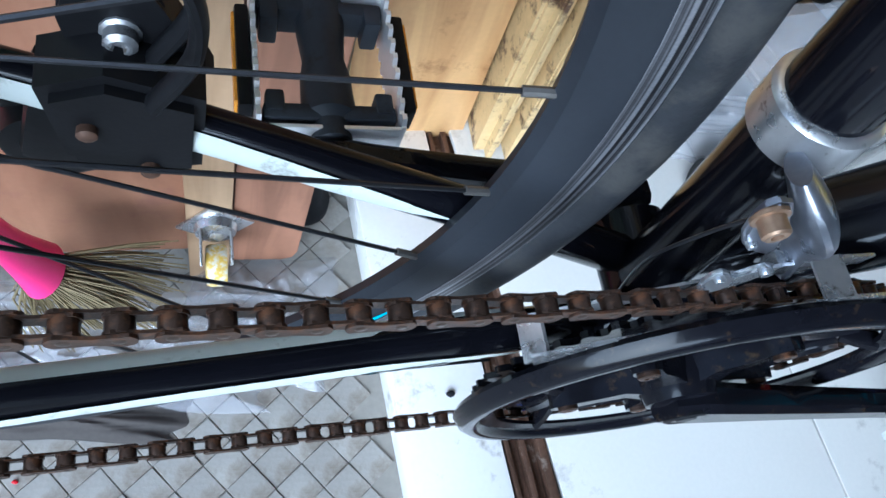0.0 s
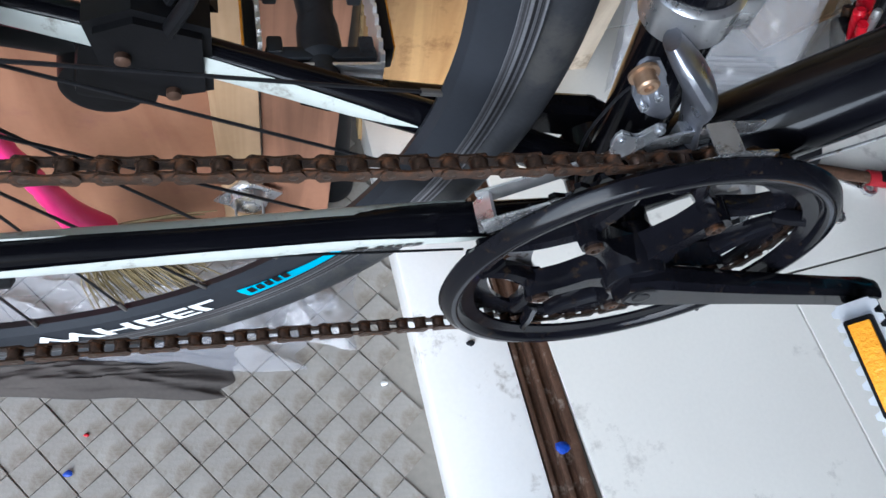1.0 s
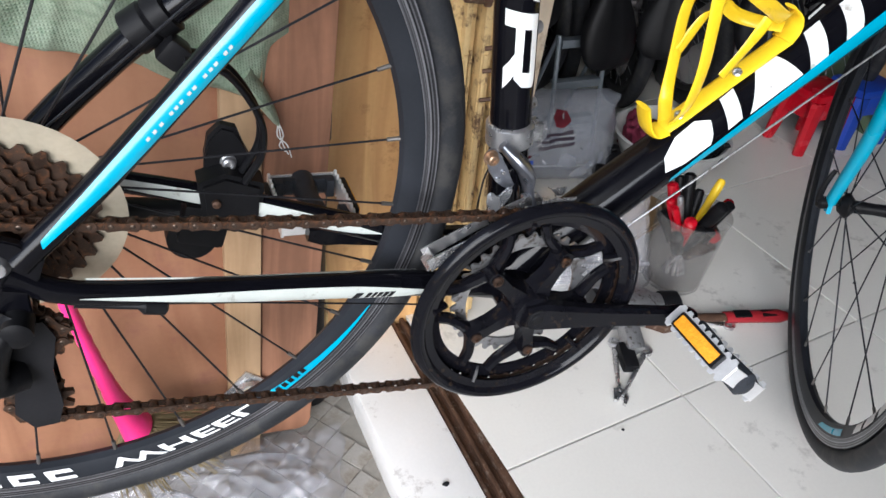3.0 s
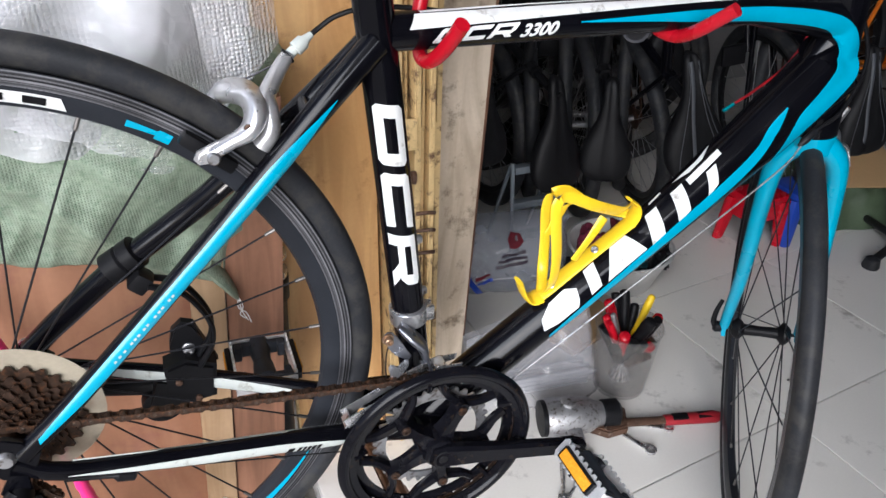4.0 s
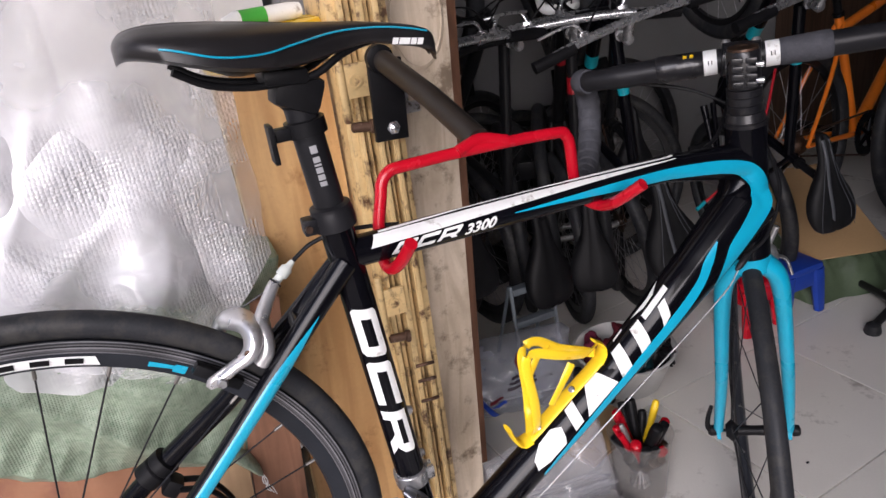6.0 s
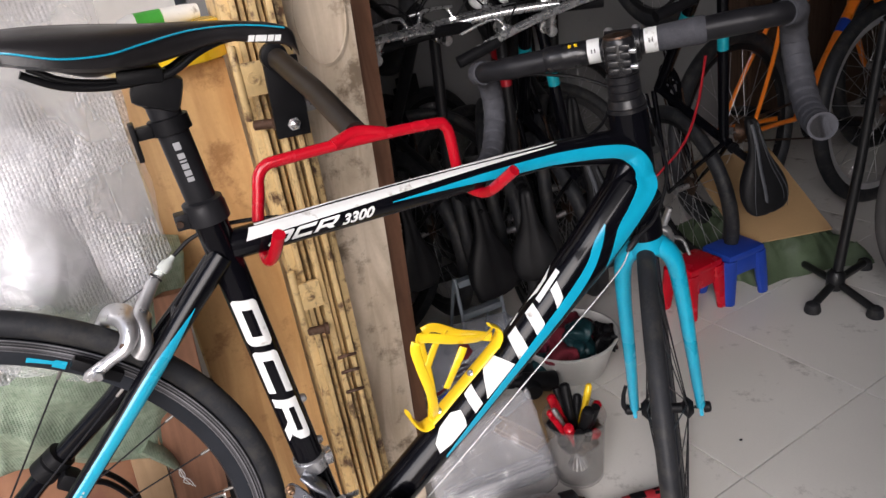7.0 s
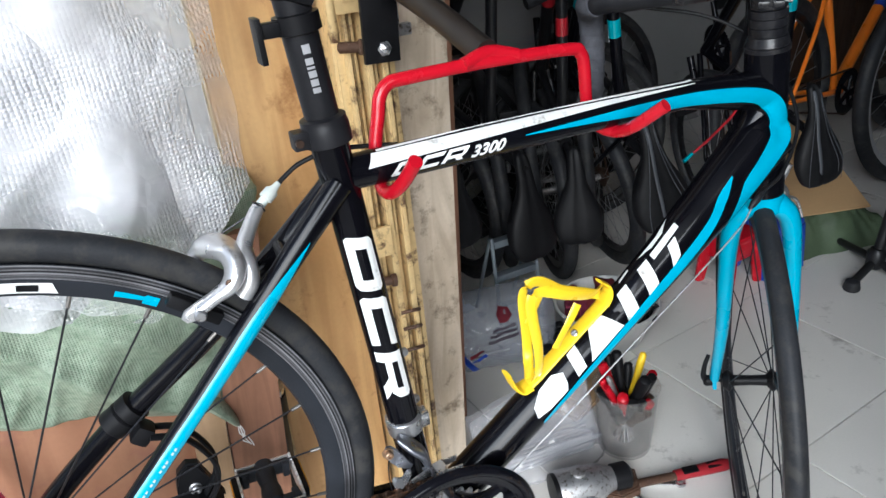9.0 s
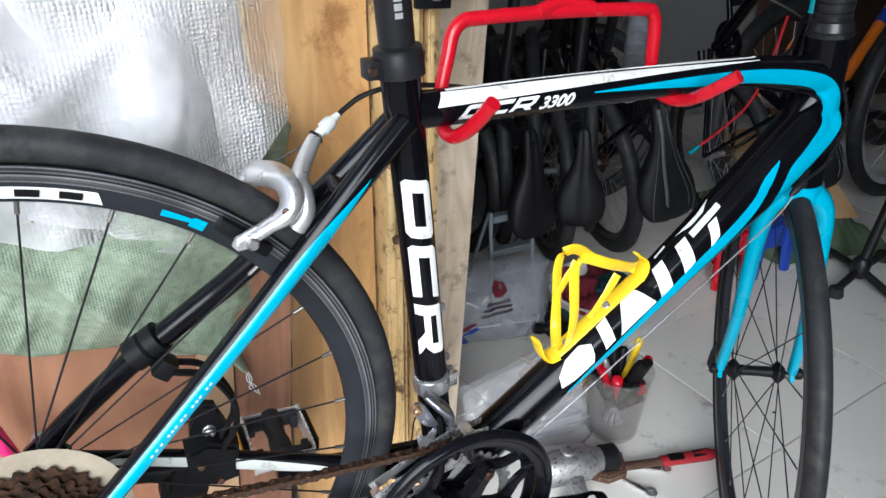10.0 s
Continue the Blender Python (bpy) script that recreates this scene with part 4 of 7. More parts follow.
AXLE = Vector((0, -0.002, 0.0065))
bm = B()
lathe(bm, (0, -0.056, 0), (0, 1, 0), [(0.0945, -0.0010), (0.0985, -0.0020), (0.1020, -0.0030), (0.1035, -0.0055), (0.1060, -0.0072), (0.1100, -0.0072), (0.1132, -0.0048), (0.1150, 0.0), (0.1132, 0.0025), (0.1000, 0.0015), (0.0945, 0.0010)], 96, closed=True)
crankset = part("chain_guard_ring", bm, DARK, bike, "glossy black ring guard round the chainrings")
crankset.location = AXLE
for k in range(5):
    a = CR + 2 * math.pi * (k + 0.5) / 5
    bm = B()
    tube(bm, [polar(0.084, a, -0.0475), polar(0.090, a, -0.052), polar(0.098, a, -0.0555)], [0.0055, 0.005, 0.005], 8, 0.6, (0, 1, 0))
    part("guard_tab", bm, DARK, crankset)
bm = B()
annulus(bm, (0, 0, 0), 0.0845, 0.1035, -0.0470, -0.0440, teeth=50, depth=0.0055)
ring = part("outer_chainring", bm, DARK, bike, "greasy black toothed chainring with five petal openings")
ring.location = AXLE
for k in range(5):
    a = CR + 2 * math.pi * k / 5
    for s in (-1, 1):
        bm = B()
        p = [polar(0.0545, a, 0), polar(0.0600, a + s * 0.10, 0), polar(0.0655, a + s * 0.24, 0), polar(0.0740, a + s * 0.37, 0), polar(0.0870, a + s * 0.44, 0)]
        tube(bm, [q + Vector((0, -0.0462, 0)) for q in curve(p, 14)], [0.0075, 0.0052, 0.0042, 0.0042, 0.0060], 8, 0.8, (0, 1, 0))
        part("chainring_arm", bm, DARK, ring)
bm = B()
annulus(bm, (0, 0, 0), 0.0555, 0.0705, -0.0380, -0.0355, teeth=34, depth=0.0055)
o = part("inner_chainring", bm, DULL, bike, "bare alloy inner chainring with worn teeth")
o.location = AXLE
bm = B()
lathe(bm, (0, -0.068, 0), (0, 1, 0), [(0.012, 0), (0.018, 0.002), (0.021, 0.012), (0.022, 0.024), (0.018, 0.034)], 32)
spider = part("spider", bm, DARK, bike, "five-armed black crank spider")
spider.location = AXLE
for k in range(5):
    a = CR + 2 * math.pi * k / 5
    u, v = polar(1, a, 0), Vector((-math.sin(a), 0, math.cos(a)))
    lo, hi = [], []
    bm = B()
    for r, w in ((0.012, 0.014), (0.026, 0.0095), (0.040, 0.0070), (0.050, 0.0078), (0.057, 0.0092), (0.063, 0.0070), (0.065, 0.0030)):
        for s in (-1, 1):
            lo.append(bm.verts.new(u * r + v * s * w + Vector((0, -0.0440, 0))))
            hi.append(bm.verts.new(u * r + v * s * w * 0.72 + Vector((0, -0.0585 if r > 0.02 else -0.062, 0))))
    for i in range(0, 12, 2):
        bm.faces.new((hi[i], hi[i + 1], hi[i + 3], hi[i + 2]))
        bm.faces.new((lo[i], lo[i + 2], lo[i + 3], lo[i + 1]))
        bm.faces.new((lo[i], hi[i], hi[i + 2], lo[i + 2]))
        bm.faces.new((lo[i + 1], lo[i + 3], hi[i + 3], hi[i + 1]))
    bm.faces.new((lo[12], lo[13], hi[13], hi[12]))
    part("spider_arm", bm, DARK, spider)
for k in range(5):
    bm = B()
    c = polar(0.0560, CR + 2 * math.pi * k / 5, -0.0585)
    lathe(bm, c, (0, -1, 0), [(0.0052, 0), (0.0052, 0.0018), (0.0042, 0.0024), (0.0026, 0.0024), (0.0022, 0.001)], 14)
    part("bolt", bm, RUST, spider)


def crank(s, label):
    """A crank arm on side s (-1: the chain side)."""
    a = CR + (0 if s < 0 else math.pi)
    bm, rings = B(), []
    u, v = polar(1, a, 0), Vector((-math.sin(a), 0, math.cos(a)))
    for i in range(13):
        t = i / 12
        r = -0.012 + t * 0.194
        w = 0.0165 - 0.0065 * math.sin(min(1, t * 1.6) * math.pi / 2) + (0.002 if t > 0.85 else 0)
        if t in (0, 1):
            w *= 0.6
        d = 0.0085 - 0.002 * t
        y = -(0.066 + 0.014 * t) if s < 0 else 0.052 + 0.008 * t
        rings.append([bm.verts.new(u * r + v * w * cw + Vector((0, y + d * cd, 0))) for cw, cd in ((-1, 0.5), (-0.75, 1), (0.75, 1), (1, 0.5), (1, -0.5), (0.75, -1), (-0.75, -1), (-1, -0.5))])
    for p, q in zip(rings, rings[1:]):
        for k in range(8):
            bm.faces.new((p[k], p[(k + 1) % 8], q[(k + 1) % 8], q[k]))
    bm.faces.new(rings[0])
    bm.faces.new(rings[-1][::-1])
    o = part("crank_arm", bm, DARK, bike, label, angle=35)
    o.location = AXLE
    bm = B()
    lathe(bm, (0, s * (0.0735 if s < 0 else 0.0595), 0), (0, s, 0), [(0.0115, 0), (0.0115, 0.0015), (0.010, 0.0022), (0.0085, 0.0010), (0.006, 0.0010), (0.005, 0.0022)], 28)
    part("crank_cap", bm, PLASTIC, o)
    return polar(0.168, a, -0.080 if s < 0 else 0.060) + AXLE


tip_r = crank(-1, "glossy black crank arm pointing forward")
tip_l = crank(1, "glossy black crank arm pointing back")


def pedal(c, s, tilt, label):
    """A cage pedal on its spindle at c, reaching out along s * y."""
    M = Matrix.Translation(c) @ Matrix.Rotation(radians(tilt), 4, "Y") @ Matrix.Diagonal((1, s, 1, 1))
    bm = B()
    lathe(bm, (0, 0.006, 0), (0, 1, 0), [(0.008, 0), (0.010, 0.002), (0.010, 0.012), (0.0135, 0.016), (0.0125, 0.040), (0.0105, 0.050), (0.0125, 0.070), (0.013, 0.088), (0.008, 0.092)], 20)
    for y in (0.021, 0.085):
        box(bm, (0, y, 0), (0.064, 0.009, 0.018), None, 0.003)
        for x in (-0.026, 0.026):
            box(bm, (x, y + (0.005 if y < 0.05 else -0.005), 0), (0.009, 0.012, 0.020), None, 0.002)
    bm.transform(M)
    body = part("pedal", bm, GREY_PLASTIC, bike, label)
    for x in (-0.034, 0.034):
        bm = B()
        teeth = [(0.012, -0.011)]
        n = 9
        up = []
        for i in range(n):
            y0 = 0.012 + 0.082 * i / n
            up += [(y0 + 0.0012, 0.0095), (y0 + 0.003, 0.0130), (y0 + 0.0061, 0.0130), (y0 + 0.0079, 0.0095)]
        poly = [(0.012, 0.0095)] + up + [(0.094, 0.0095), (0.094, -0.0095)] + [(y, -z) for y, z in up[::-1]] + [(0.012, -0.0095)]
        plate(bm, poly, -0.0012, 0.0012, Matrix.Translation((x, 0, 0)) @ Matrix.Rotation(radians(90), 4, "Z") @ Matrix.Diagonal((1, 1, 1, 1)))
        bm.transform(M)
        part("cage_plate", bm, BRIGHT, body, "toothed bright metal pedal cage")
    for y in (0.0125, 0.0935):
        bm = B()
        box(bm, (0, y, 0), (0.066, 0.0022, 0.017), None, 0.0005)
        bm.transform(M)
        part("cage_plate", bm, BRIGHT, body)
    for x in (-0.039, 0.039):
        bm = B()
        box(bm, (x, 0.053, 0), (0.007, 0.060, 0.017), None, 0.002)
        bm.transform(M)
        holder = part("reflector", bm, PLASTIC, body)
        bm = B()
        box(bm, (x + math.copysign(0.0035, x), 0.053, 0), (0.003, 0.053, 0.0125), None, 0.001)
        bm.transform(M)
        part("lens", bm, ORANGE_REFL, holder, "amber reflector")


pedal(tip_r, -1, 42, "grey plastic pedal with a bright toothed cage and amber reflectors")
pedal(tip_l, 1, 5, "grey plastic pedal with a bright toothed cage")

# chain: pins every 12.7 mm along a closed line
PITCH = 0.0127
rc, rr = 0.1005, 0.0200
up0, up1 = Vector((-0.3845, -0.0530, 0.151 + rr)), Vector((-0.005, -0.0475, rc + 0.005))
low1, low0 = Vector((-0.030, -0.0475, -0.0920)), Vector((-0.398, -0.0585, 0.003))
run = [up0.lerp(up1, i / 60) + Vector((0, 0, -0.003 * math.sin(math.pi * i / 60))) for i in range(61)]
a0, a1 = math.atan2(up1.z - AXLE.z, up1.x), math.atan2(low1.z - AXLE.z, low1.x)
for i in range(1, 60):
    a = a0 + (a1 - a0) * i / 60
    run.append(polar(rc, a, -0.0475 - AXLE.y) + AXLE)
run += [low1.lerp(low0, i / 60) for i in range(61)]
P1, P2 = Vector((-0.398, -0.0585, 0.022)), Vector((-0.384, -0.0585, 0.083))
for i in range(1, 12):
    a = -math.pi / 2 - math.pi * 0.95 * i / 12
    run.append(P1 + polar(0.019, a, 0))
run += [P1.lerp(P2, f) + Vector((-0.014 + 0.03 * f, 0, 0)) for f in (0.25, 0.5, 0.75)]
for i in range(8):
    a = -0.3 + 1.5 * i / 8
    run.append(P2 + polar(0.017, a, 0))
for i in range(12):
    a = math.pi * 1.25 - math.pi * 0.72 * i / 12
    run.append(AXR + polar(rr, a, -0.0560))
run.append(up0)
total, marks = 0.0, [0.0]
for a, b in zip(run, run[1:]):
    total += (b - a).length
    marks.append(total)
count = int(total / PITCH) // 2 * 2
pins, j = [], 0
for i in range(count):
    d = total * i / count
    while marks[j + 1] < d:
        j += 1
    pins.append(run[j].lerp(run[j + 1], (d - marks[j]) / max(1e-9, marks[j + 1] - marks[j])))


def link_mesh(name, y, r, waist, thick):
    """Two figure-eight side plates, from the origin to PITCH along x."""
    bm = B()
    for s in (-1, 1):
        poly = []
        for k in range(9):
            a = radians(120) + radians(120) * k / 8
            poly.append((r * math.cos(a), r * math.sin(a)))
        poly.append((PITCH / 2, -waist))
        for k in range(9):
            a = radians(-60) + radians(120) * k / 8
            poly.append((PITCH + r * math.cos(a), r * math.sin(a)))
        poly.append((PITCH / 2, waist))
        plate(bm, poly, s * y - thick / 2, s * y + thick / 2)
    if name == "inner_link":
        for x in (0, PITCH):
            lathe(bm, (x, -y, 0), (0, 1, 0), [(0.0038, 0), (0.0039, 0.0003), (0.0039, 2 * y - 0.0003), (0.0038, 2 * y)], 12)
    return finish(name, bm, RUST, 35)


def rivet_mesh():
    bm = B()
    for x in (0, PITCH):
        lathe(bm, (x, -0.0044, 0), (0, 1, 0), [(0.0014, 0), (0.0019, 0.0003), (0.0019, 0.0085), (0.0014, 0.0088)], 10)
    return finish("rivet", bm, PIN, 35)


outer, inner, rivet = link_mesh("outer_link", 0.0036, 0.0045, 0.0026, 0.0010), link_mesh("inner_link", 0.0025, 0.0044, 0.0027, 0.0010), rivet_mesh()
bm = B()
tube(bm, [AXR + Vector((0, -0.062, 0)), AXR + Vector((0, -0.050, 0))], 0.012, 20)
chain = part("chain", bm, RUST, bike, "brown, rusty bicycle chain")
for i in range(count):
    p, q = pins[i], pins[(i + 1) % count]
    d = (q - p).normalized()
    m = Matrix.Translation(p) @ Matrix((d, Vector((0, 1, 0)), d.cross(Vector((0, 1, 0))))).transposed().to_4x4()
    o = part("outer_link" if i % 2 else "inner_link", outer if i % 2 else inner, RUST, chain)
    o.matrix_local = m
    if i % 2:
        o = part("rivet", rivet, PIN, chain)
        o.matrix_local = m

# rear derailleur
bm = B()
tube(bm, curve([(-0.390, -0.070, 0.112), (-0.402, -0.080, 0.098), (-0.412, -0.078, 0.070), (-0.402, -0.066, 0.060)], 16), [0.012, 0.016, 0.018, 0.015], 16, 0.7, (0, 1, 0))
lathe(bm, (-0.388, -0.088, 0.108), (0, 1, 0), [(0.006, 0), (0.010, 0.002), (0.010, 0.020), (0.006, 0.022)], 20)
rd = part("rear_derailleur", bm, PLASTIC, bike, "black rear derailleur with a dirty cage")
for y in (-0.066, -0.0505):
    bm = B()
    plate(bm, [(-0.398, 0.100), (-0.376, 0.100), (-0.372, 0.085), (-0.381, 0.055), (-0.383, 0.020), (-0.390, 0.002), (-0.406, 0.002), (-0.414, 0.020), (-0.405, 0.055)], y - 0.0008, y + 0.0008)
    part("cage_plate", bm, MATTE, rd)
for c in (P1, P2):
    bm = B()
    annulus(bm, (c.x, 0, c.z), 0.004, 0.0225, -0.0605, -0.0565, teeth=11, depth=0.006)
    part("jockey_wheel", bm, RUST, rd)

# front derailleur
FD_STEEL = mat("blued_steel", (0.27, 0.28, 0.32), 0.30, 0.85, 0.2, 60, 0.05, 500)
GST = mat("bright_link_steel", (0.42, 0.43, 0.45), 0.26, 0.85, 0.2, 60, 0.05, 500)
bm = B()
c = sd * 0.160
lathe(bm, c - sd * 0.011, sd, [(0.0175, 0), (0.0190, 0.0005), (0.0205, 0.002), (0.0205, 0.019), (0.0190, 0.0205), (0.0175, 0.021)], 40)
for s in (-1, 1):
    box(bm, c + Vector((0.019, 0.005 * s - 0.004, 0.0)), (0.014, 0.006, 0.018), None, 0.002)
fd = part("front_derailleur", bm, SILVER, bike, "worn silver front derailleur clamped to the seat tube")
bm = B()
# the knuckle: a bent tongue that leaves the clamp, swells and runs down to the cage
p = curve([(-0.030, -0.022, 0.160), (-0.020, -0.029, 0.150), (-0.0105, -0.031, 0.138), (-0.006, -0.031, 0.122), (-0.0005, -0.032, 0.104)], 24)
tube(bm, p, [0.0095 + 0.0060 * math.sin(math.pi * min(1, i / 18)) for i in range(len(p))], 18, 0.42, (0, 1, 0))
part("body", bm, FD_STEEL, fd, "dark blued steel knuckle")
bm = B()
plate(bm, [(-0.0506, 0.1640), (-0.0475, 0.1672), (-0.0425, 0.1661), (-0.0365, 0.158), (-0.0338, 0.150), (-0.0270, 0.138), (-0.0225, 0.1305), (-0.0254, 0.1265), (-0.0330, 0.1300), (-0.0400, 0.1360), (-0.0464, 0.1456), (-0.0500, 0.1560)], -0.0385, -0.0345, None, 0.0012)
part("outer_link", bm, FD_STEEL, fd)
bm = B()
plate(bm, [(-0.0500, 0.1285), (-0.0475, 0.1315), (-0.0445, 0.1300), (-0.0415, 0.1262), (-0.0380, 0.1258), (-0.0352, 0.1300), (-0.0320, 0.1340), (-0.0285, 0.1335), (-0.0275, 0.1290), (-0.0300, 0.1220), (-0.0360, 0.1160), (-0.0420, 0.1105), (-0.0475, 0.1130), (-0.0495, 0.1220)], -0.0460, -0.0435, None, 0.0008)
part("link", bm, GST, fd, "bright notched link")
bm = B()
plate(bm, [(-0.0120, 0.1080), (-0.0120, 0.1170), (0.0040, 0.1160), (0.0070, 0.1060)], -0.0400, -0.0320, None, 0.001)
part("cage_arm", bm, GST, fd)
for x, z, y, r, mm in ((-0.0480, 0.1610, -0.0385, 0.0046, "b"), (-0.0350, 0.1450, -0.0385, 0.0020, "s"), (-0.0392, 0.1390, -0.0385, 0.0020, "s"), (-0.0315, 0.1318, -0.0460, 0.0026, "s"), (-0.0470, 0.1275, -0.0460, 0.0022, "s")):
    bm = B()
    deep = 0.007 if mm == "b" else 0.0012
    lathe(bm, (x, y, z), (0, -1, 0), [(r, -0.001), (r, deep), (r * 0.8, deep + 0.0008), (r * 0.45, deep + 0.0008), (r * 0.4, deep - 0.001)], 16)
    if mm == "b":
        lathe(bm, (x, y, z), (0, -1, 0), [(r, -0.0005), (r * 1.35, 0), (r * 1.35, 0.0014), (r, 0.0016)], 18)
    part("bolt", bm, mat("copper_bolt", (0.30, 0.20, 0.13), 0.35, 0.75, 0.3, 60, 0.05, 500) if mm == "b" else GST, fd)


def cage_line(y):
    return [(-0.098, 0.070), (-0.060, 0.0885), (-0.025, 0.1035), (0.005, 0.112), (0.026, 0.114), (0.028, 0.121), (0.010, 0.122), (-0.014, 0.1165), (-0.036, 0.109), (-0.066, 0.0965), (-0.103, 0.0815)]


for y0, y1 in ((-0.0560, -0.0546), (-0.0400, -0.0387)):
    bm = B()
    plate(bm, cage_line(0), y0, y1)
    part("cage_plate", bm, SILVER, fd, "bright bent cage plate")
bm = B()
box(bm, (-0.0985, -0.0474, 0.0765), (0.0018, 0.0165, 0.013), turn(0, 25, 0))
part("cage_bridge", bm, SILVER, fd)
bm = B()
box(bm, (0.004, -0.0474, 0.1222), (0.012, 0.0165, 0.0016), turn(0, -8, 0))
part("cage_bridge", bm, SILVER, fd)
bm = B()
tube(bm, curve([(-0.044, -0.036, 0.156), (-0.048, -0.030, 0.130), (-0.044, -0.020, 0.08), (-0.020, -0.010, 0.0)], 20), 0.0008, 6)
part("shift_cable", bm, STEEL, bike)

# rear brake
bm = B()
p = curve([(-0.182, 0.031, 0.392), (-0.170, 0.031, 0.405), (-0.1625, 0.026, 0.411), (-0.152, 0.008, 0.4145), (-0.146, -0.012, 0.4123), (-0.1465, -0.026, 0.4045), (-0.1545, -0.032, 0.395), (-0.1685, -0.033, 0.389), (-0.1845, -0.033, 0.3815)], 72)
tube(bm, p, [0.0080 + 0.0060 * math.sin(math.pi * min(1, i / (0.85 * len(p)))) ** 1.1 for i in range(len(p))], 20, 0.72, (0, 1, 0))
plate(bm, [(-0.178, 0.3915), (-0.174, 0.3820), (-0.188, 0.3735), (-0.195, 0.3735), (-0.1985, 0.3785), (-0.195, 0.3845)], -0.0375, -0.0285, None, 0.003)
tube(bm, curve([(-0.176, 0.031, 0.400), (-0.186, 0.030, 0.382), (-0.192, 0.028, 0.374)], 12), [0.008, 0.0085, 0.008], 14, 0.7, (0, 1, 0))
CAST = mat("satin_cast_alloy", (0.60, 0.60, 0.61), 0.30, 0.75, 0.08, 40, 0.06, 400, dirt=(0.3, 0.28, 0.26), amount=0.12)
brake = part("rear_brake", bm, CAST, bike, "silver side-pull brake caliper over the tyre")
bm = B()
tube(bm, curve([(-0.1445, -0.021, 0.379), (-0.1365, -0.022, 0.390), (-0.1340, -0.016, 0.404), (-0.1335, -0.004, 0.4125), (-0.1236, 0.012, 0.4217), (-0.1133, 0.022, 0.4318), (-0.1080, 0.026, 0.4360)], 28), [0.0115, 0.0130, 0.0135, 0.0120, 0.0085, 0.0072, 0.0068], 16, 0.80, (0, 1, 0))
part("cable_arm", bm, CAST, brake)
bm = B()
lathe(bm, (-0.1405, -0.018, 0.4000), (0.15, 1, 0.1), [(0.010, -0.003), (0.0125, -0.002), (0.0125, 0.030), (0.010, 0.031)], 24)
part("pivot", bm, CAST, brake)
bm = B()
lathe(bm, (-0.153, -0.0385, 0.3985), (0.15, 1, 0.1), [(0.004, -0.001), (0.0052, 0), (0.0052, 0.008)], 12)
part("bolt", bm, RUST, brake)
for s in (-1, 1):
    bm = B()
    d = Vector((-0.70, 0, -0.71))
    box(bm, (-0.186, s * 0.0165, 0.376), (0.050, 0.012, 0.012), turn(0, -48 + 90, 0), 0.003)
    part("brake_pad", bm, PLASTIC, brake)
    bm = B()
    lathe(bm, (-0.1835, s * 0.0375, 0.3800), (0, s, 0), [(0.0050, 0), (0.0055, 0.004), (0.004, 0.006), (0.002, 0.006)], 12)
    part("bolt", bm, DULL, brake)
bm = B()
lathe(bm, (-0.1100, 0.025, 0.4345), Vector((0.80, 0.22, 0.52)), [(0.0035, 0), (0.0045, 0.001), (0.0045, 0.010), (0.0065, 0.011), (0.0065, 0.020), (0.004, 0.023), (0.0028, 0.030)], 16)
part("barrel_adjuster", bm, PEARL, brake, "pale barrel adjuster")
bm = B()
lathe(bm, (-0.1100, 0.025, 0.4345), Vector((0.80, 0.22, 0.52)), [(0.0058, 0.0005), (0.0072, 0.001), (0.0072, 0.0025), (0.0058, 0.003)], 20)
part("o_ring", bm, PLASTIC, brake, "thin black rubber ring")
bm = B()
tube(bm, curve([(-0.089, 0.031, 0.448), (-0.078, 0.033, 0.455), (-0.062, 0.032, 0.464), (-0.035, 0.028, 0.470), (0.0, 0.024, 0.468), (0.03, 0.018, 0.464)], 40), 0.0024, 8)
part("brake_cable", bm, PLASTIC, bike, "thin black cable housing")
bm = B()
tube(bm, [(-0.112, 0.024, 0.433), (-0.138, 0.025, 0.4225), (-0.160, 0.026, 0.414)], 0.0008, 6)
part("inner_cable", bm, STEEL, brake)

# front brake, on the far side of the fork
bm = B()
fc = CROWN + FF * 0.034
for s in (-1, 1):
    tube(bm, curve([fc + FR * s * 0.002, fc + FR * s * 0.022 + Vector((0, 0, 0.016)), fc + FR * s * 0.034 + Vector((0, 0, 0.002)), fc + FR * s * 0.031 + Vector((0, 0, -0.030))], 16), [0.010, 0.010, 0.008, 0.008], 12, 0.6, FF)
tube(bm, [fc + FR * 0.022 + Vector((0, 0, 0.012)), fc + FR * 0.034 + Vector((0, 0, 0.045))], 0.005, 10)
tube(bm, curve([fc + FR * 0.030 + Vector((0, 0, 0.0)), fc + FR * 0.05 + FF * 0.01 + Vector((0, 0, -0.01)), fc + FR * 0.06 + FF * 0.01 + Vector((0, 0, -0.035))], 10), 0.0045, 10, 0.5, FF)
part("front_brake", bm, SILVER, bike, "silver brake caliper in front of the fork crown")

# cables along the frame
bm = B()
tube(bm, curve([(0.452, -0.030, 0.296), (0.425, -0.030, 0.266), (0.30, -0.026, 0.176), (0.17, -0.022, 0.083), (0.08, -0.015, 0.018), (0.01, -0.010, -0.024)], 40), 0.0011, 6)
part("shift_cable", bm, DULL, bike, "pale bare shift cable under the down tube")
bm = B()
lathe(bm, (0.470, -0.028, 0.312), Vector((-0.75, 0, -0.66)), [(0.003, 0), (0.0045, 0.002), (0.0045, 0.018), (0.002, 0.026)], 14)
part("cable_stop", bm, MATTE, bike)
bm = B()
tube(bm, curve([(0.470, -0.028, 0.312), (0.50, -0.03, 0.335), (0.535, -0.01, 0.39), (0.54, 0.05, 0.46), (0.50, 0.11, 0.50), (0.42, 0.17, 0.52)], 40), 0.0024, 8)
part("cable_housing", bm, PLASTIC, bike)
bm = B()
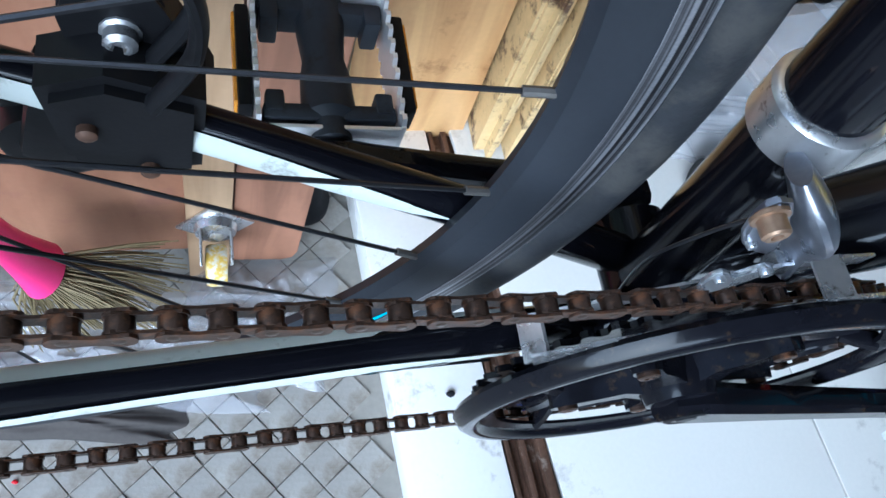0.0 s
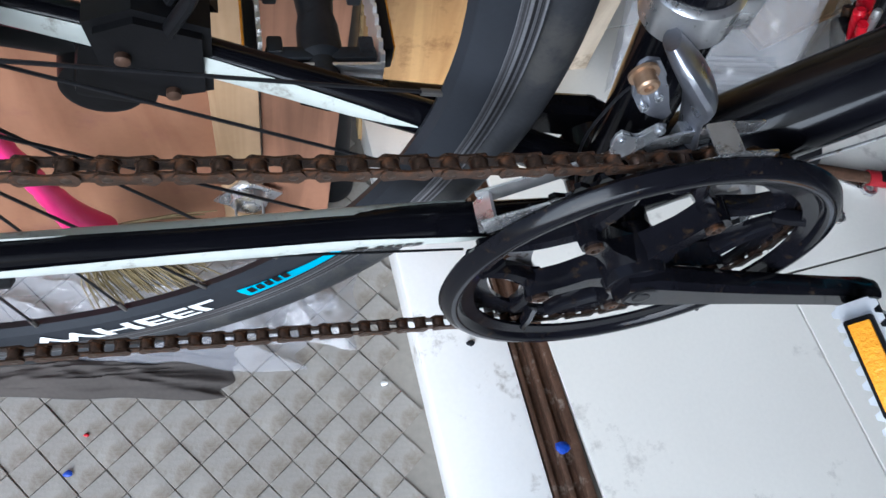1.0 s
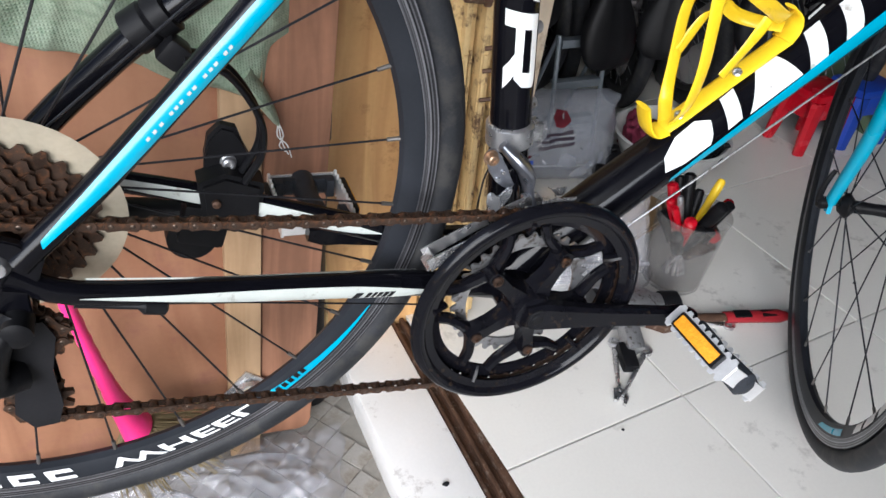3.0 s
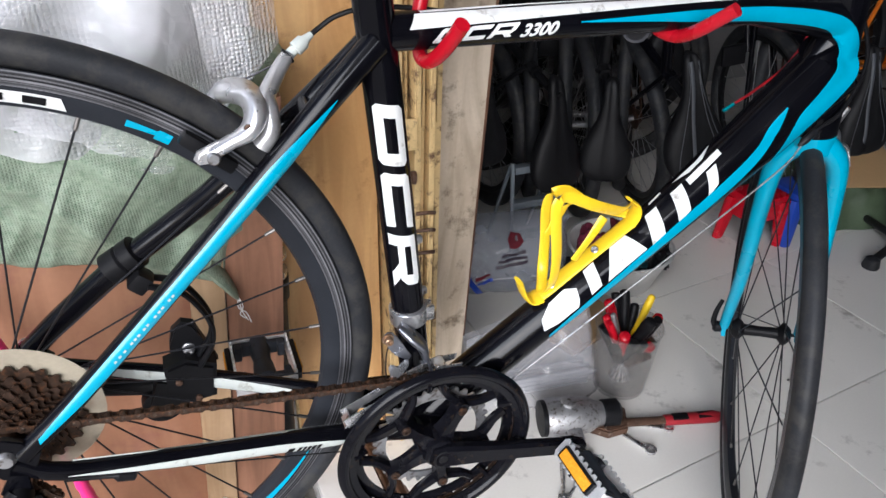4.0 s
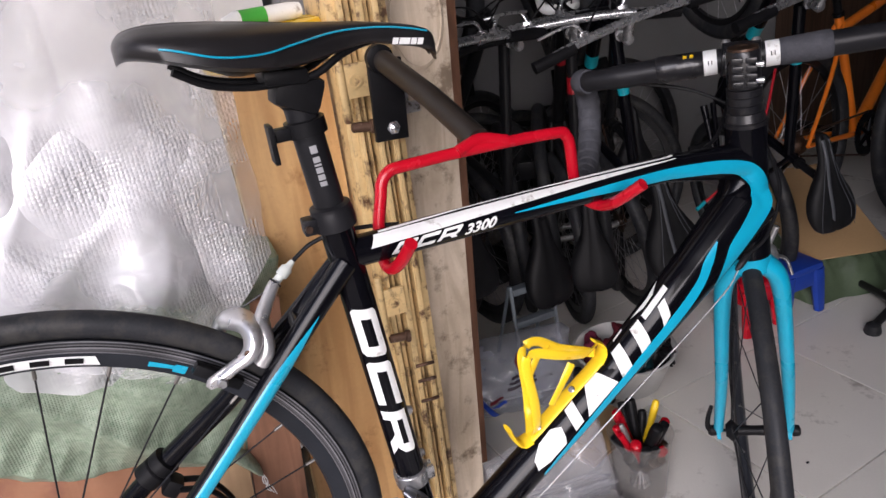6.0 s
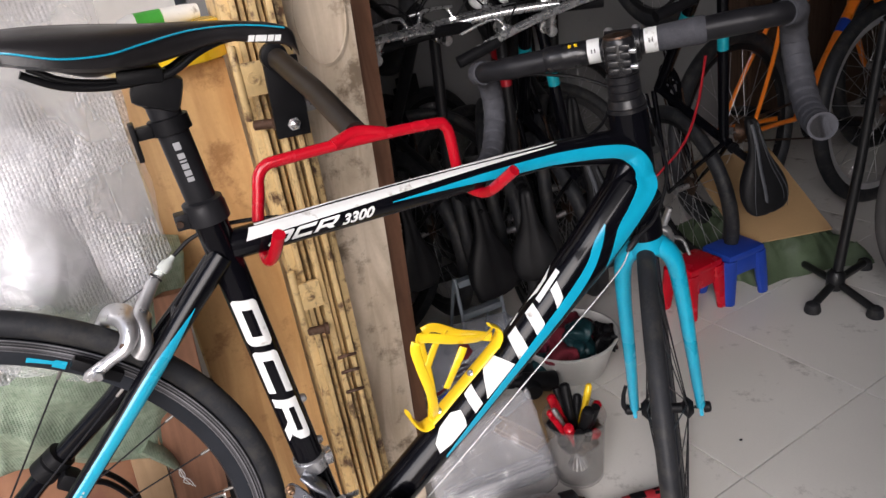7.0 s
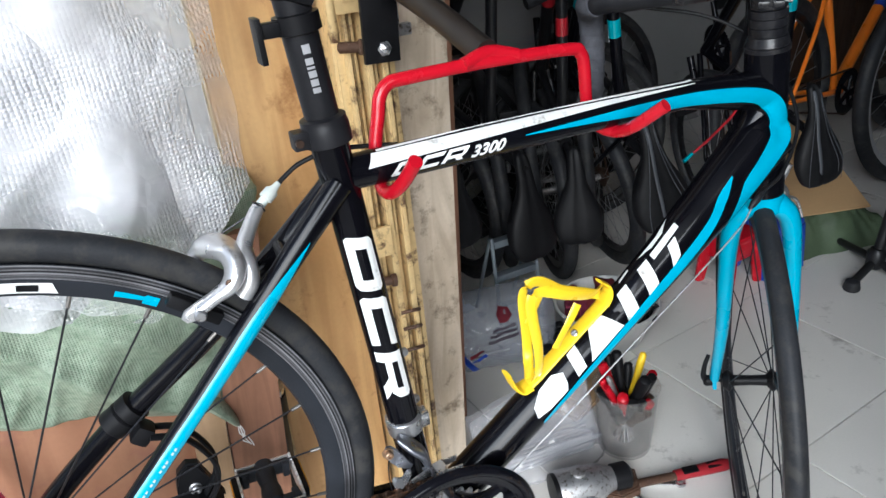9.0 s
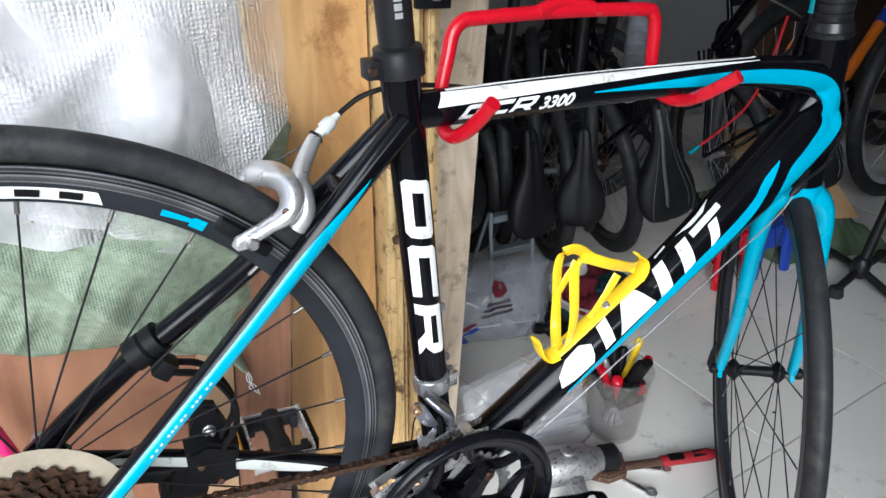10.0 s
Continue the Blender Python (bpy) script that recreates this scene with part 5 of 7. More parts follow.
tube(bm, curve([(0.03, 0.010, 0.455), (0.2, 0.018, 0.45), (0.42, 0.022, 0.445), (0.50, 0.05, 0.48), (0.53, 0.08, 0.56)], 40), 0.0024, 8)
part("cable_housing", bm, PLASTIC, bike)
bm = B()
tube(bm, [(-0.10, -0.040, 0.020), (-0.25, -0.052, 0.072), (-0.335, -0.060, 0.099)], 0.0008, 6)
lathe(bm, (-0.30, -0.058, 0.086), (-0.9, -0.1, 0.35), [(0.003, 0), (0.006, 0.002), (0.006, 0.016), (0.0025, 0.020), (0.0022, 0.06)], 12)
part("shift_cable", bm, PLASTIC, bike)

# bottle cage on the down tube
dv, nv = Vector((0.82, 0, 0.572)), Vector((-0.572, 0, 0.82))


def cg(d, y, n):
    return Vector((0.192, y, 0.1385)) + dv * d + nv * n


bm = B()
tube(bm, [cg(d, 0, 0.0285) for d in (-0.040, -0.02, 0.03, 0.075, 0.098)], [0.010, 0.011, 0.0105, 0.0105, 0.011], 14, 0.28, (0, 1, 0))
tube(bm, curve([cg(-0.036, 0, 0.028), cg(-0.047, 0, 0.033), cg(-0.049, 0, 0.046), cg(-0.044, 0, 0.066)], 14), [0.013, 0.016, 0.017, 0.011], 14, 0.25, (0, 1, 0))
tube(bm, curve([cg(0.096, 0, 0.030), cg(0.108, 0, 0.034), cg(0.114, 0, 0.044), cg(0.110, 0, 0.058)], 12), [0.013, 0.014, 0.013, 0.007], 14, 0.25, (0, 1, 0))
for s, near in ((-1, [(-0.026, 0.004, 0.032), (-0.016, 0.020, 0.052), (0.002, 0.030, 0.086), (0.020, 0.034, 0.124), (0.034, 0.033, 0.146), (0.048, 0.032, 0.144), (0.068, 0.029, 0.108), (0.090, 0.016, 0.068), (0.106, 0, 0.050)]),
                (1, [(-0.030, 0.004, 0.030), (-0.012, 0.024, 0.036), (0.010, 0.031, 0.062), (0.032, 0.031, 0.098), (0.046, 0.030, 0.109), (0.062, 0.029, 0.100), (0.074, 0.028, 0.066), (0.090, 0.015, 0.048), (0.100, 0, 0.042)])):
    tube(bm, curve([cg(d, s * y, n) for d, y, n in near], 48), 0.0064, 12, 0.28, dv)
    tube(bm, curve([cg(0.069, s * 0.029, 0.088 if s < 0 else 0.082), cg(0.046, s * 0.031, 0.080), cg(0.016, s * 0.030, 0.068)], 16), 0.0052, 12, 0.28, dv)
cage = part("bottle_cage", bm, YELLOW, bike, "bright yellow plastic bottle cage", angle=60)
for d in (-0.018, 0.046):
    bm = B()
    lathe(bm, cg(d, -0.002, 0.031), nv - Vector((0, 0.5, 0)), [(0.0045, 0), (0.0045, 0.003), (0.003, 0.004), (0.002, 0.002)], 12)
    part("bolt", bm, SILVER, cage)
for z in (0.183, 0.247):
    bm = B()
    lathe(bm, Vector((-0.082 * z + 0.016, 0, z)), (1, 0, 0.08), [(0.0055, -0.002), (0.0055, 0.002), (0.0042, 0.006), (0.002, 0.007)], 12)
    part("bottle_boss", bm, DULL, seat_tube)

# kickstand: two clamps on the far stays, a curved brace and a folded leg
bm = B()
plate(bm, [(-0.268, 0.090), (-0.268, 0.130), (-0.246, 0.136), (-0.216, 0.122), (-0.222, 0.080), (-0.245, 0.078)], 0.033, 0.062, None, 0.004)
kick = part("kickstand", bm, PLASTIC, bike, "black clamp-on kickstand on the far chainstay")
kick.location = (0.002, 0, -0.005)
bm = B()
lathe(bm, (-0.280, 0.056, 0.062), (0, 1, 0), [(0.017, 0), (0.021, 0.002), (0.022, 0.016), (0.019, 0.018), (0.021, 0.020), (0.021, 0.034), (0.016, 0.037)], 28)
box(bm, (-0.268, 0.066, 0.076), (0.04, 0.030, 0.04), turn(0, 20, 0), 0.005)
part("pivot", bm, PLASTIC, kick)
for x, z in ((-0.256, 0.112), (-0.240, 0.086)):
    bm = B()
    lathe(bm, (x, 0.033, z), (0, -1, 0), [(0.0036, -0.006), (0.0036, 0.003), (0.0022, 0.004)], 10)
    part("bolt", bm, IRON, kick)
bm = B()
lathe(bm, (-0.264, 0.051, 0.265), Vector((-0.84, 0.10, -0.53)), [(0.010, 0), (0.0160, 0.002), (0.0160, 0.014), (0.0140, 0.016), (0.0160, 0.018), (0.0160, 0.034), (0.010, 0.036)], 24)
box(bm, (-0.268, 0.040, 0.238), (0.018, 0.022, 0.020), turn(0, 45, 0), 0.004)
part("stay_clamp", bm, PLASTIC, kick)
for dy in (0.030, 0.048):
    bm = B()
    tube(bm, curve([(-0.262, dy, 0.236), (-0.234, dy, 0.222), (-0.215, dy, 0.185), (-0.216, dy, 0.155), (-0.232, dy, 0.130)], 24), 0.0048, 10, 0.6, (0, 1, 0))
    part("brace", bm, PLASTIC, kick)
bm = B()
plate(bm, [(-0.262, 0.116), (-0.259, 0.142), (-0.254, 0.160), (-0.243, 0.169), (-0.231, 0.164), (-0.226, 0.145), (-0.219, 0.124), (-0.214, 0.110)], 0.055, 0.069, None, 0.003)
part("bracket", bm, PLASTIC, kick)
bm = B()
lathe(bm, (-0.241, 0.055, 0.136), (0, -1, 0), [(0.0068, -0.004), (0.0068, 0.001), (0.0056, 0.002), (0.0056, 0.006), (0.0038, 0.0075), (0.0028, 0.0075), (0.0025, 0.005)], 12)
part("bolt", bm, DULL, kick)
bm = B()
tube(bm, curve([(-0.262, 0.070, 0.08), (-0.33, 0.085, 0.085), (-0.45, 0.095, 0.11), (-0.50, 0.097, 0.125)], 20), [0.012, 0.010, 0.009], 14)
part("leg", bm, PLASTIC, kick)

# ---- the folding bicycle rack on the door stack ----
rack = thing("bike_rack", "red rubber-coated bicycle rack bolted to the folded door", "rack", at=(0, 0, FLOOR))
bm = B()
yb = 0.028
line = [(0.015, -0.054, 0.473), (0.010, -0.034, 0.450), (0.006, -0.018, 0.4365), (0.004, -0.003, 0.4300), (0.004, 0.012, 0.4320), (0.006, 0.025, 0.446), (0.009, 0.028, 0.467), (0.017, 0.031, 0.494), (0.022, 0.033, 0.510), (0.032, 0.034, 0.5195), (0.050, 0.033, 0.5215), (0.135, 0.030, 0.5215), (0.228, 0.026, 0.5175), (0.241, 0.025, 0.512), (0.246, 0.025, 0.499), (0.249, 0.024, 0.455), (0.254, 0.018, 0.4370), (0.260, 0.004, 0.4305), (0.264, -0.014, 0.4325), (0.266, -0.037, 0.445), (0.2775, -0.064, 0.468)]
tube(bm, curve(line, 140), 0.0066, 14)
part("hook_frame", bm, RED, rack, "red rubber-coated double hook")
bm = B()
tube(bm, curve([(0.108, yb, 0.5235), (0.138, yb + 0.004, 0.530), (0.168, yb, 0.5225)], 10), [0.0068, 0.0088, 0.0068], 14, 1.0)
part("joint", bm, RED, rack)
bm = B()
tube(bm, [(0.138, yb + 0.008, 0.528), (0.13, 0.14, 0.562), (0.115, 0.255, 0.597)], 0.0140, 16)
part("arm", bm, mat("dark_brown_steel", (0.020, 0.016, 0.014), 0.45, 0.2, 0.3, 30, 0.05, 300), rack, "dark steel arm")
bm = B()
box(bm, (0.118, 0.268, 0.542), (0.048, 0.008, 0.110), turn(0, 3, 0), 0.002)
lathe(bm, (0.112, 0.255, 0.600), (0, -1, 0), [(0.015, -0.012), (0.018, -0.010), (0.018, 0.002), (0.014, 0.004)], 28)
plate_ = part("mounting_plate", bm, PLASTIC, rack, "black mounting plate")
for z in (0.505, 0.60):
    bm = B()
    lathe(bm, (0.118, 0.262, z), (0, -1, 0), [(0.0095, 0), (0.0095, 0.0015), (0.0068, 0.002), (0.0068, 0.007), (0.003, 0.009)], 6)
    part("bolt", bm, SILVER, plate_)

# ---- outside the door: cabinet side, boards, folded door, sack, brush, plastic ----
GREEN_SACK = mat("green_woven_sack", (0.27, 0.33, 0.245), 0.5, 0, 0.25, 60, 0.4, 260, dirt=(0.19, 0.26, 0.18), amount=0.4)


def woven(m, scale):
    """Adds the relief and sheen of woven plastic tape."""
    n, l = m.node_tree.nodes, m.node_tree.links
    co = n.new("ShaderNodeTexCoord")
    w1, w2 = n.new("ShaderNodeTexWave"), n.new("ShaderNodeTexWave")
    for w, d in ((w1, "X"), (w2, "Z")):
        w.bands_direction = d
        w.inputs["Scale"].default_value, w.inputs["Distortion"].default_value = scale, 0.6
        l.new(co.outputs["Object"], w.inputs["Vector"])
    mx = n.new("ShaderNodeMath")
    mx.operation = "MULTIPLY"
    l.new(w1.outputs["Fac"], mx.inputs[0])
    l.new(w2.outputs["Fac"], mx.inputs[1])
    bp = n.new("ShaderNodeBump")
    bp.inputs["Strength"].default_value, bp.inputs["Distance"].default_value = 0.35, 0.002
    l.new(mx.outputs[0], bp.inputs["Height"])
    l.new(bp.outputs[0], n["Principled BSDF"].inputs["Normal"])


woven(GREEN_SACK, 110)
BUBBLE = mat("bubble_wrap", (0.80, 0.80, 0.83), 0.08, 0, 0.04, 6, 0, 200, alpha=0.5, rvar=0.05, spec=1.0, coat=0.6)
n, l = BUBBLE.node_tree.nodes, BUBBLE.node_tree.links
co, vor, bp, mr, patch = n.new("ShaderNodeTexCoord"), n.new("ShaderNodeTexVoronoi"), n.new("ShaderNodeBump"), n.new("ShaderNodeMapRange"), n.new("ShaderNodeTexNoise")
vor.inputs["Scale"].default_value, vor.inputs["Randomness"].default_value = 235, 0.25
l.new(co.outputs["Object"], vor.inputs["Vector"])
bp.inputs["Strength"].default_value, bp.inputs["Distance"].default_value = 1.0, 0.0030
bp.invert = True
spread, masked = n.new("ShaderNodeTexNoise"), n.new("ShaderNodeMath")
spread.inputs["Scale"].default_value, spread.inputs["Detail"].default_value = 4.5, 2
l.new(co.outputs["Object"], spread.inputs["Vector"])
keep = n.new("ShaderNodeMapRange")
keep.inputs["From Min"].default_value, keep.inputs["From Max"].default_value = 0.40, 0.52
l.new(spread.outputs["Fac"], keep.inputs["Value"])
masked.operation = "MULTIPLY"
l.new(vor.outputs["Distance"], masked.inputs[0])
l.new(keep.outputs[0], masked.inputs[1])
l.new(masked.outputs[0], bp.inputs["Height"])
crk, cb = n.new("ShaderNodeTexVoronoi"), n.new("ShaderNodeBump")
crk.feature = "DISTANCE_TO_EDGE"
crk.inputs["Scale"].default_value = 6
crk2, both, warp, shift = n.new("ShaderNodeTexVoronoi"), n.new("ShaderNodeMath"), n.new("ShaderNodeTexNoise"), n.new("ShaderNodeMixRGB")
crk2.feature = "DISTANCE_TO_EDGE"
crk2.inputs["Scale"].default_value = 15
warp.inputs["Scale"].default_value, warp.inputs["Detail"].default_value = 6, 2
shift.blend_type, shift.inputs[0].default_value = "ADD", 0.30
l.new(co.outputs["Object"], warp.inputs["Vector"])
l.new(co.outputs["Object"], shift.inputs[1])
l.new(warp.outputs["Color"], shift.inputs[2])
l.new(shift.outputs[0], crk.inputs["Vector"])
l.new(shift.outputs[0], crk2.inputs["Vector"])
both.operation = "MULTIPLY_ADD"
both.inputs[1].default_value = 0.55
l.new(crk2.outputs["Distance"], both.inputs[0])
l.new(crk.outputs["Distance"], both.inputs[2])
cb.inputs["Strength"].default_value, cb.inputs["Distance"].default_value = 0.22, 0.020
l.new(both.outputs[0], cb.inputs["Height"])
l.new(bp.outputs[0], cb.inputs["Normal"])
l.new(cb.outputs[0], n["Principled BSDF"].inputs["Normal"])
patch.inputs["Scale"].default_value, patch.inputs["Detail"].default_value = 7, 4
l.new(co.outputs["Object"], patch.inputs["Vector"])
mr.inputs["From Min"].default_value, mr.inputs["From Max"].default_value = 0.35, 0.65
mr.inputs["To Min"].default_value, mr.inputs["To Max"].default_value = 0.18, 0.75
l.new(patch.outputs["Fac"], mr.inputs["Value"])
l.new(mr.outputs[0], n["Principled BSDF"].inputs["Alpha"])
CLEAR = mat("clear_plastic_film", (0.46, 0.46, 0.50), 0.09, 0, 0.04, 10, 0.5, 60, alpha=0.30, rvar=0.05, spec=1.0)


def leaning(x, y, z, deg):
    return Matrix.Translation((x, y, z)) @ Matrix.Rotation(radians(deg), 4, "Y")


# cabinet lying on its side: pale panel, batten, brown board, castor
cab = thing("wooden_cabinet", "pale red plywood cabinet laid on its side", "cabinet", m=leaning(-0.264, 0.21, PAVE_Z, 5.5))
bm = B()
box(bm, (-0.32, 0.016, 0.34), (0.62, 0.018, 0.60), None, 0.001)
part("panel", bm, SALMON, cab, "pale red plywood panel")
bm = B()
box(bm, (-0.32, 0.10, 0.625), (0.62, 0.16, 0.018), None, 0.001)
box(bm, (-0.62, 0.10, 0.33), (0.018, 0.16, 0.58), None, 0.001)
part("carcass", bm, SALMON, cab)
bm = B()
box(bm, (0.001, 0.0, 0.40), (0.042, 0.020, 0.80), None, 0.002)
part("batten", bm, STRIP, cab, "light timber batten")
bm = B()
plate(bm, [(0.024, 0.03), (0.080, 0.026), (0.092, 0.032), (0.096, 0.045), (0.096, 0.80), (0.024, 0.80)], -0.004, 0.014, None, 0.001)
part("board", bm, BROWN, cab, "brown board with a rounded foot")
castor = thing("castor", "zinc swivel castor with a yellow wheel, screwed to the cabinet", "castor", m=leaning(-0.244, 0.198, 0.076, 5.5))
bm = B()
box(bm, (0, 0, 0), (0.052, 0.003, 0.052), turn(0, 38, 0), 0.001)
lathe(bm, (0, 0, 0), (0, -1, 0), [(0.018, 0), (0.021, 0.003), (0.019, 0.010), (0.010, 0.012)], 24)
part("plate", bm, SILVER, castor, "bright zinc plate")
bm = B()
for x in (-0.014, 0.014):
    box(bm, (x, -0.022, -0.008), (0.0025, 0.034, 0.034), turn(20, 0, 0), 0.0008)
lathe(bm, (0, -0.010, 0), (0, -1, 0), [(0.010, 0), (0.010, 0.004), (0.006, 0.006)], 6)
part("fork", bm, SILVER, castor)
bm = B()
lathe(bm, (-0.0105, -0.034, -0.022), (1, 0, 0), [(0.008, 0), (0.019, 0.001), (0.021, 0.005), (0.021, 0.016), (0.019, 0.020), (0.008, 0.021)], 28)
part("wheel", bm, mat("yellow_castor_tread", (0.62, 0.42, 0.06), 0.5, 0, 0.2, 60, 0.1, 300, dirt=(0.6, 0.58, 0.5), amount=0.5), castor, "yellowed wheel")

# dark telescopic tube between the boards
tubeob = thing("air_pump", "black and chrome floor pump standing behind the boards", "pump", m=leaning(-0.150, 0.285, PAVE_Z, 3))
bm = B()
lathe(bm, (0, 0, 0), (0, 0, 1), [(0.030, 0), (0.030, 0.02), (0.022, 0.03), (0.022, 0.46), (0.026, 0.465), (0.026, 0.50), (0.016, 0.505), (0.016, 0.56), (0.024, 0.565), (0.024, 0.60), (0.012, 0.61), (0.012, 0.75)], 24)
part("barrel", bm, PLASTIC, tubeob)
bm = B()
for z in (0.50, 0.53, 0.56):
    lathe(bm, (0, 0, z), (0, 0, 1), [(0.017, 0), (0.0245, 0.002), (0.0245, 0.010), (0.017, 0.012)], 24)
part("collar", bm, SILVER, tubeob)

# plywood sheet on edge, with things on its top
ply = thing("plywood_board", "upright board of orange-brown plywood", "board", m=leaning(-0.0985, 0.345, PAVE_Z, 0.5))
bm = B()
box(bm, (0.073, 0.012, 0.528), (0.152, 0.024, 1.052), None, 0.0012)
part("sheet", bm, PLY, ply)
bm = B()
box(bm, (-0.0045, 0.012, 0.528), (0.003, 0.025, 1.04))
part("edge_strip", bm, CREAM, ply, "pale edge banding")
bm = B()
lathe(bm, (-0.012, 0.385, 0.9925), (0, 0, 1), [(0.024, 0), (0.085, 0), (0.088, 0.004), (0.088, 0.046), (0.085, 0.050), (0.050, 0.050), (0.050, 0.046), (0.048, 0.006)], 36)
solo("tape_roll", bm, YELLOW, "yellow roll of tape lying on the board's top", "tape")

tubeg = thing("glue_tube", "white tube with a green label lying on the board's top", "tube")
bm = B()
tube(bm, [(-0.062, 0.345, 1.055), (-0.045, 0.350, 1.055), (0.030, 0.365, 1.055), (0.045, 0.368, 1.055)], [0.006, 0.012, 0.012, 0.010], 14)
part("body", bm, WHITE, tubeg)
bm = B()
tube(bm, [(-0.040, 0.351, 1.055), (-0.005, 0.358, 1.055)], 0.0124, 14, caps=False)
part("label", bm, mat("green_print", (0.06, 0.36, 0.05), 0.4, 0, 0.1, 30, 0.02, 300), tubeg, "green label")
# folded steel door: a stack of worn cream leaves
door = thing("folding_door", "folded steel door with worn, rust-spotted cream paint", "door", m=leaning(0.056, 0.30, 0.0, 0.5))
leaf = [(0.000, 0.012, 0.020), (0.013, 0.000, 0.010), (0.026, 0.014, 0.009), (0.037, -0.004, 0.012), (0.051, 0.010, 0.008), (0.061, 0.000, 0.011), (0.076, 0.022, 0.014)]
for i, (x, y, w) in enumerate(leaf):
    bm = B()
    box(bm, (x + w / 2, y + 0.060, 0.80), (w - 0.002, 0.12, 1.59), None, 0.0015)
    for k in range(3):
        box(bm, (x + w / 2, y - 0.0015, 0.30 + 0.5 * k), (w * 0.5, 0.004, 0.36), None, 0.001)
    part("leaf", bm, CREAM, door, "narrow cream steel leaf")
for z in (0.62, 0.96):
    bm = B()
    box(bm, (0.018, -0.012, z), (0.040, 0.006, 0.046), None, 0.001)
    lathe(bm, (0.000, -0.012, z - 0.055), (0, 0, 1), [(0.005, 0), (0.006, 0.002), (0.006, 0.10), (0.005, 0.102)], 14)
    lathe(bm, (0.018, -0.016, z), (0, -1, 0), [(0.009, 0), (0.009, 0.002), (0.006, 0.002), (0.0055, 0.0005)], 20)
    part("hinge", bm, CREAM, door, "old cream hinge plate with a round hole")
    bm = B()
    lathe(bm, (0.002, -0.012, z - 0.062), (1, -0.1, -0.1), [(0.004, 0), (0.007, 0.002), (0.007, 0.026), (0.010, 0.028), (0.010, 0.034)], 14)
    part("latch", bm, IRON, door, "rusty latch pin")
for z in (0.42, 0.46, 0.49):
    bm = B()
    tube(bm, curve([(0.040, -0.008, z), (0.055, -0.016, z + 0.004), (0.070, -0.006, z - 0.004)], 8), 0.003, 8)
    part("wire_tie", bm, IRON, door)
bm = B()
box(bm, (0.098, 0.03, 0.93), (0.012, 0.008, 0.050), None, 0.001)
box(bm, (0.105, 0.03, 0.90), (0.030, 0.012, 0.016), None, 0.002)
part("bolt", bm, DULL, door, "bright steel door bolt")

post = thing("door_post", "weathered pale timber door post", "post", m=leaning(0.110, 0.385, 0.0, 2.8))
bm = B()
box(bm, (0.058, 0.05, 0.80), (0.112, 0.09, 1.60), None, 0.003)
part("timber", bm, POST, post)
bm = B()
lathe(bm, (0.060, 0.0035, 1.02), (0, -1, 0), [(0.052, 0), (0.054, 0.002), (0.050, 0.004), (0.048, 0.002)], 48)
bmesh.ops.scale(bm, vec=(0.82, 1, 1.45), verts=bm.verts[:], space=Matrix.Translation((-0.060, -0.0035, -1.02)))
part("plaque", bm, POST, post, "oval raised plaque")
bm = B()
box(bm, (0.312, 0.56, 0.8), (0.07, 0.03, 1.6), turn(0, 3, 0), 0.002)
solo("plank", bm, BROWN, "brown plank standing behind the door post", "plank")


# sack on the cabinet and the bubble wrap over it
def ridge(x, z, seed, k, tilt):
    """Sharp creases that run aslant."""
    c, s_ = math.cos(tilt), math.sin(tilt)
    u, v = (x * c + z * s_) * k, (-x * s_ + z * c) * k * 0.35
    return 1 - 2 * abs(noise.noise(Vector((u + seed, seed * 1.7, v))))


def lumps(x, z, k, a):
    return a * (noise.noise(Vector((x * k, 3.1, z * k))) + 0.5 * noise.noise(Vector((x * k * 2.3, 7.7, z * k * 2.3))))


def fold(x, z, seed, k):
    return 1 - abs(noise.noise(Vector((x * k + seed, seed, z * k * 0.45))))


bm, nx, nz = B(), 200, 110
front_, back_ = [], []
for i in range(nx + 1):
    rf, rb = [], []
    for j in range(nz + 1):
        u, v = i / nx, j / nz
        x = -0.85 + 0.715 * u
        low = 0.645 - 0.165 * max(0, (u - 0.45) / 0.55) ** 1.1 - 0.01 * max(0, (u - 0.93) / 0.07) + 0.008 * noise.noise(Vector((u * 14, 2.2, 0)))
        z = low + (0.86 - 0.10 * u ** 3 - low) * v
        x += 0.06 * v * u - 0.02 * u * (1 - v)
        bulge = min(1, 0.5 + 3 * u) * (1 - 0.75 * u ** 10) * math.sin(math.pi * min(0.97, 0.10 + 0.85 * v)) ** 0.3
        y = 0.280 - 0.138 * bulge + lumps(x, z, 9, 0.016) + 0.020 * (fold(x, z, 4, 11) - 0.8) - 0.013 * ridge(x, z, 2, 14, 0.9) - 0.004 * ridge(x, z, 7, 28, -0.5)
        rf.append(bm.verts.new((x, y, z)))
        rb.append(bm.verts.new((x, 0.335, z)))
    front_.append(rf)
    back_.append(rb)
for i in range(nx):
    for j in range(nz):
        bm.faces.new((front_[i][j], front_[i + 1][j], front_[i + 1][j + 1], front_[i][j + 1]))
        bm.faces.new((back_[i][j], back_[i][j + 1], back_[i + 1][j + 1], back_[i + 1][j]))
for i in range(nx):
    bm.faces.new((front_[i][0], back_[i][0], back_[i + 1][0], front_[i + 1][0]))
    bm.faces.new((front_[i][nz], front_[i + 1][nz], back_[i + 1][nz], back_[i][nz]))
for j in range(nz):
    bm.faces.new((front_[0][j], front_[0][j + 1], back_[0][j + 1], back_[0][j]))
    bm.faces.new((front_[nx][j], back_[nx][j], back_[nx][j + 1], front_[nx][j + 1]))
sack = thing("woven_sack", "full pale green woven plastic sack lying on the cabinet", "sack")
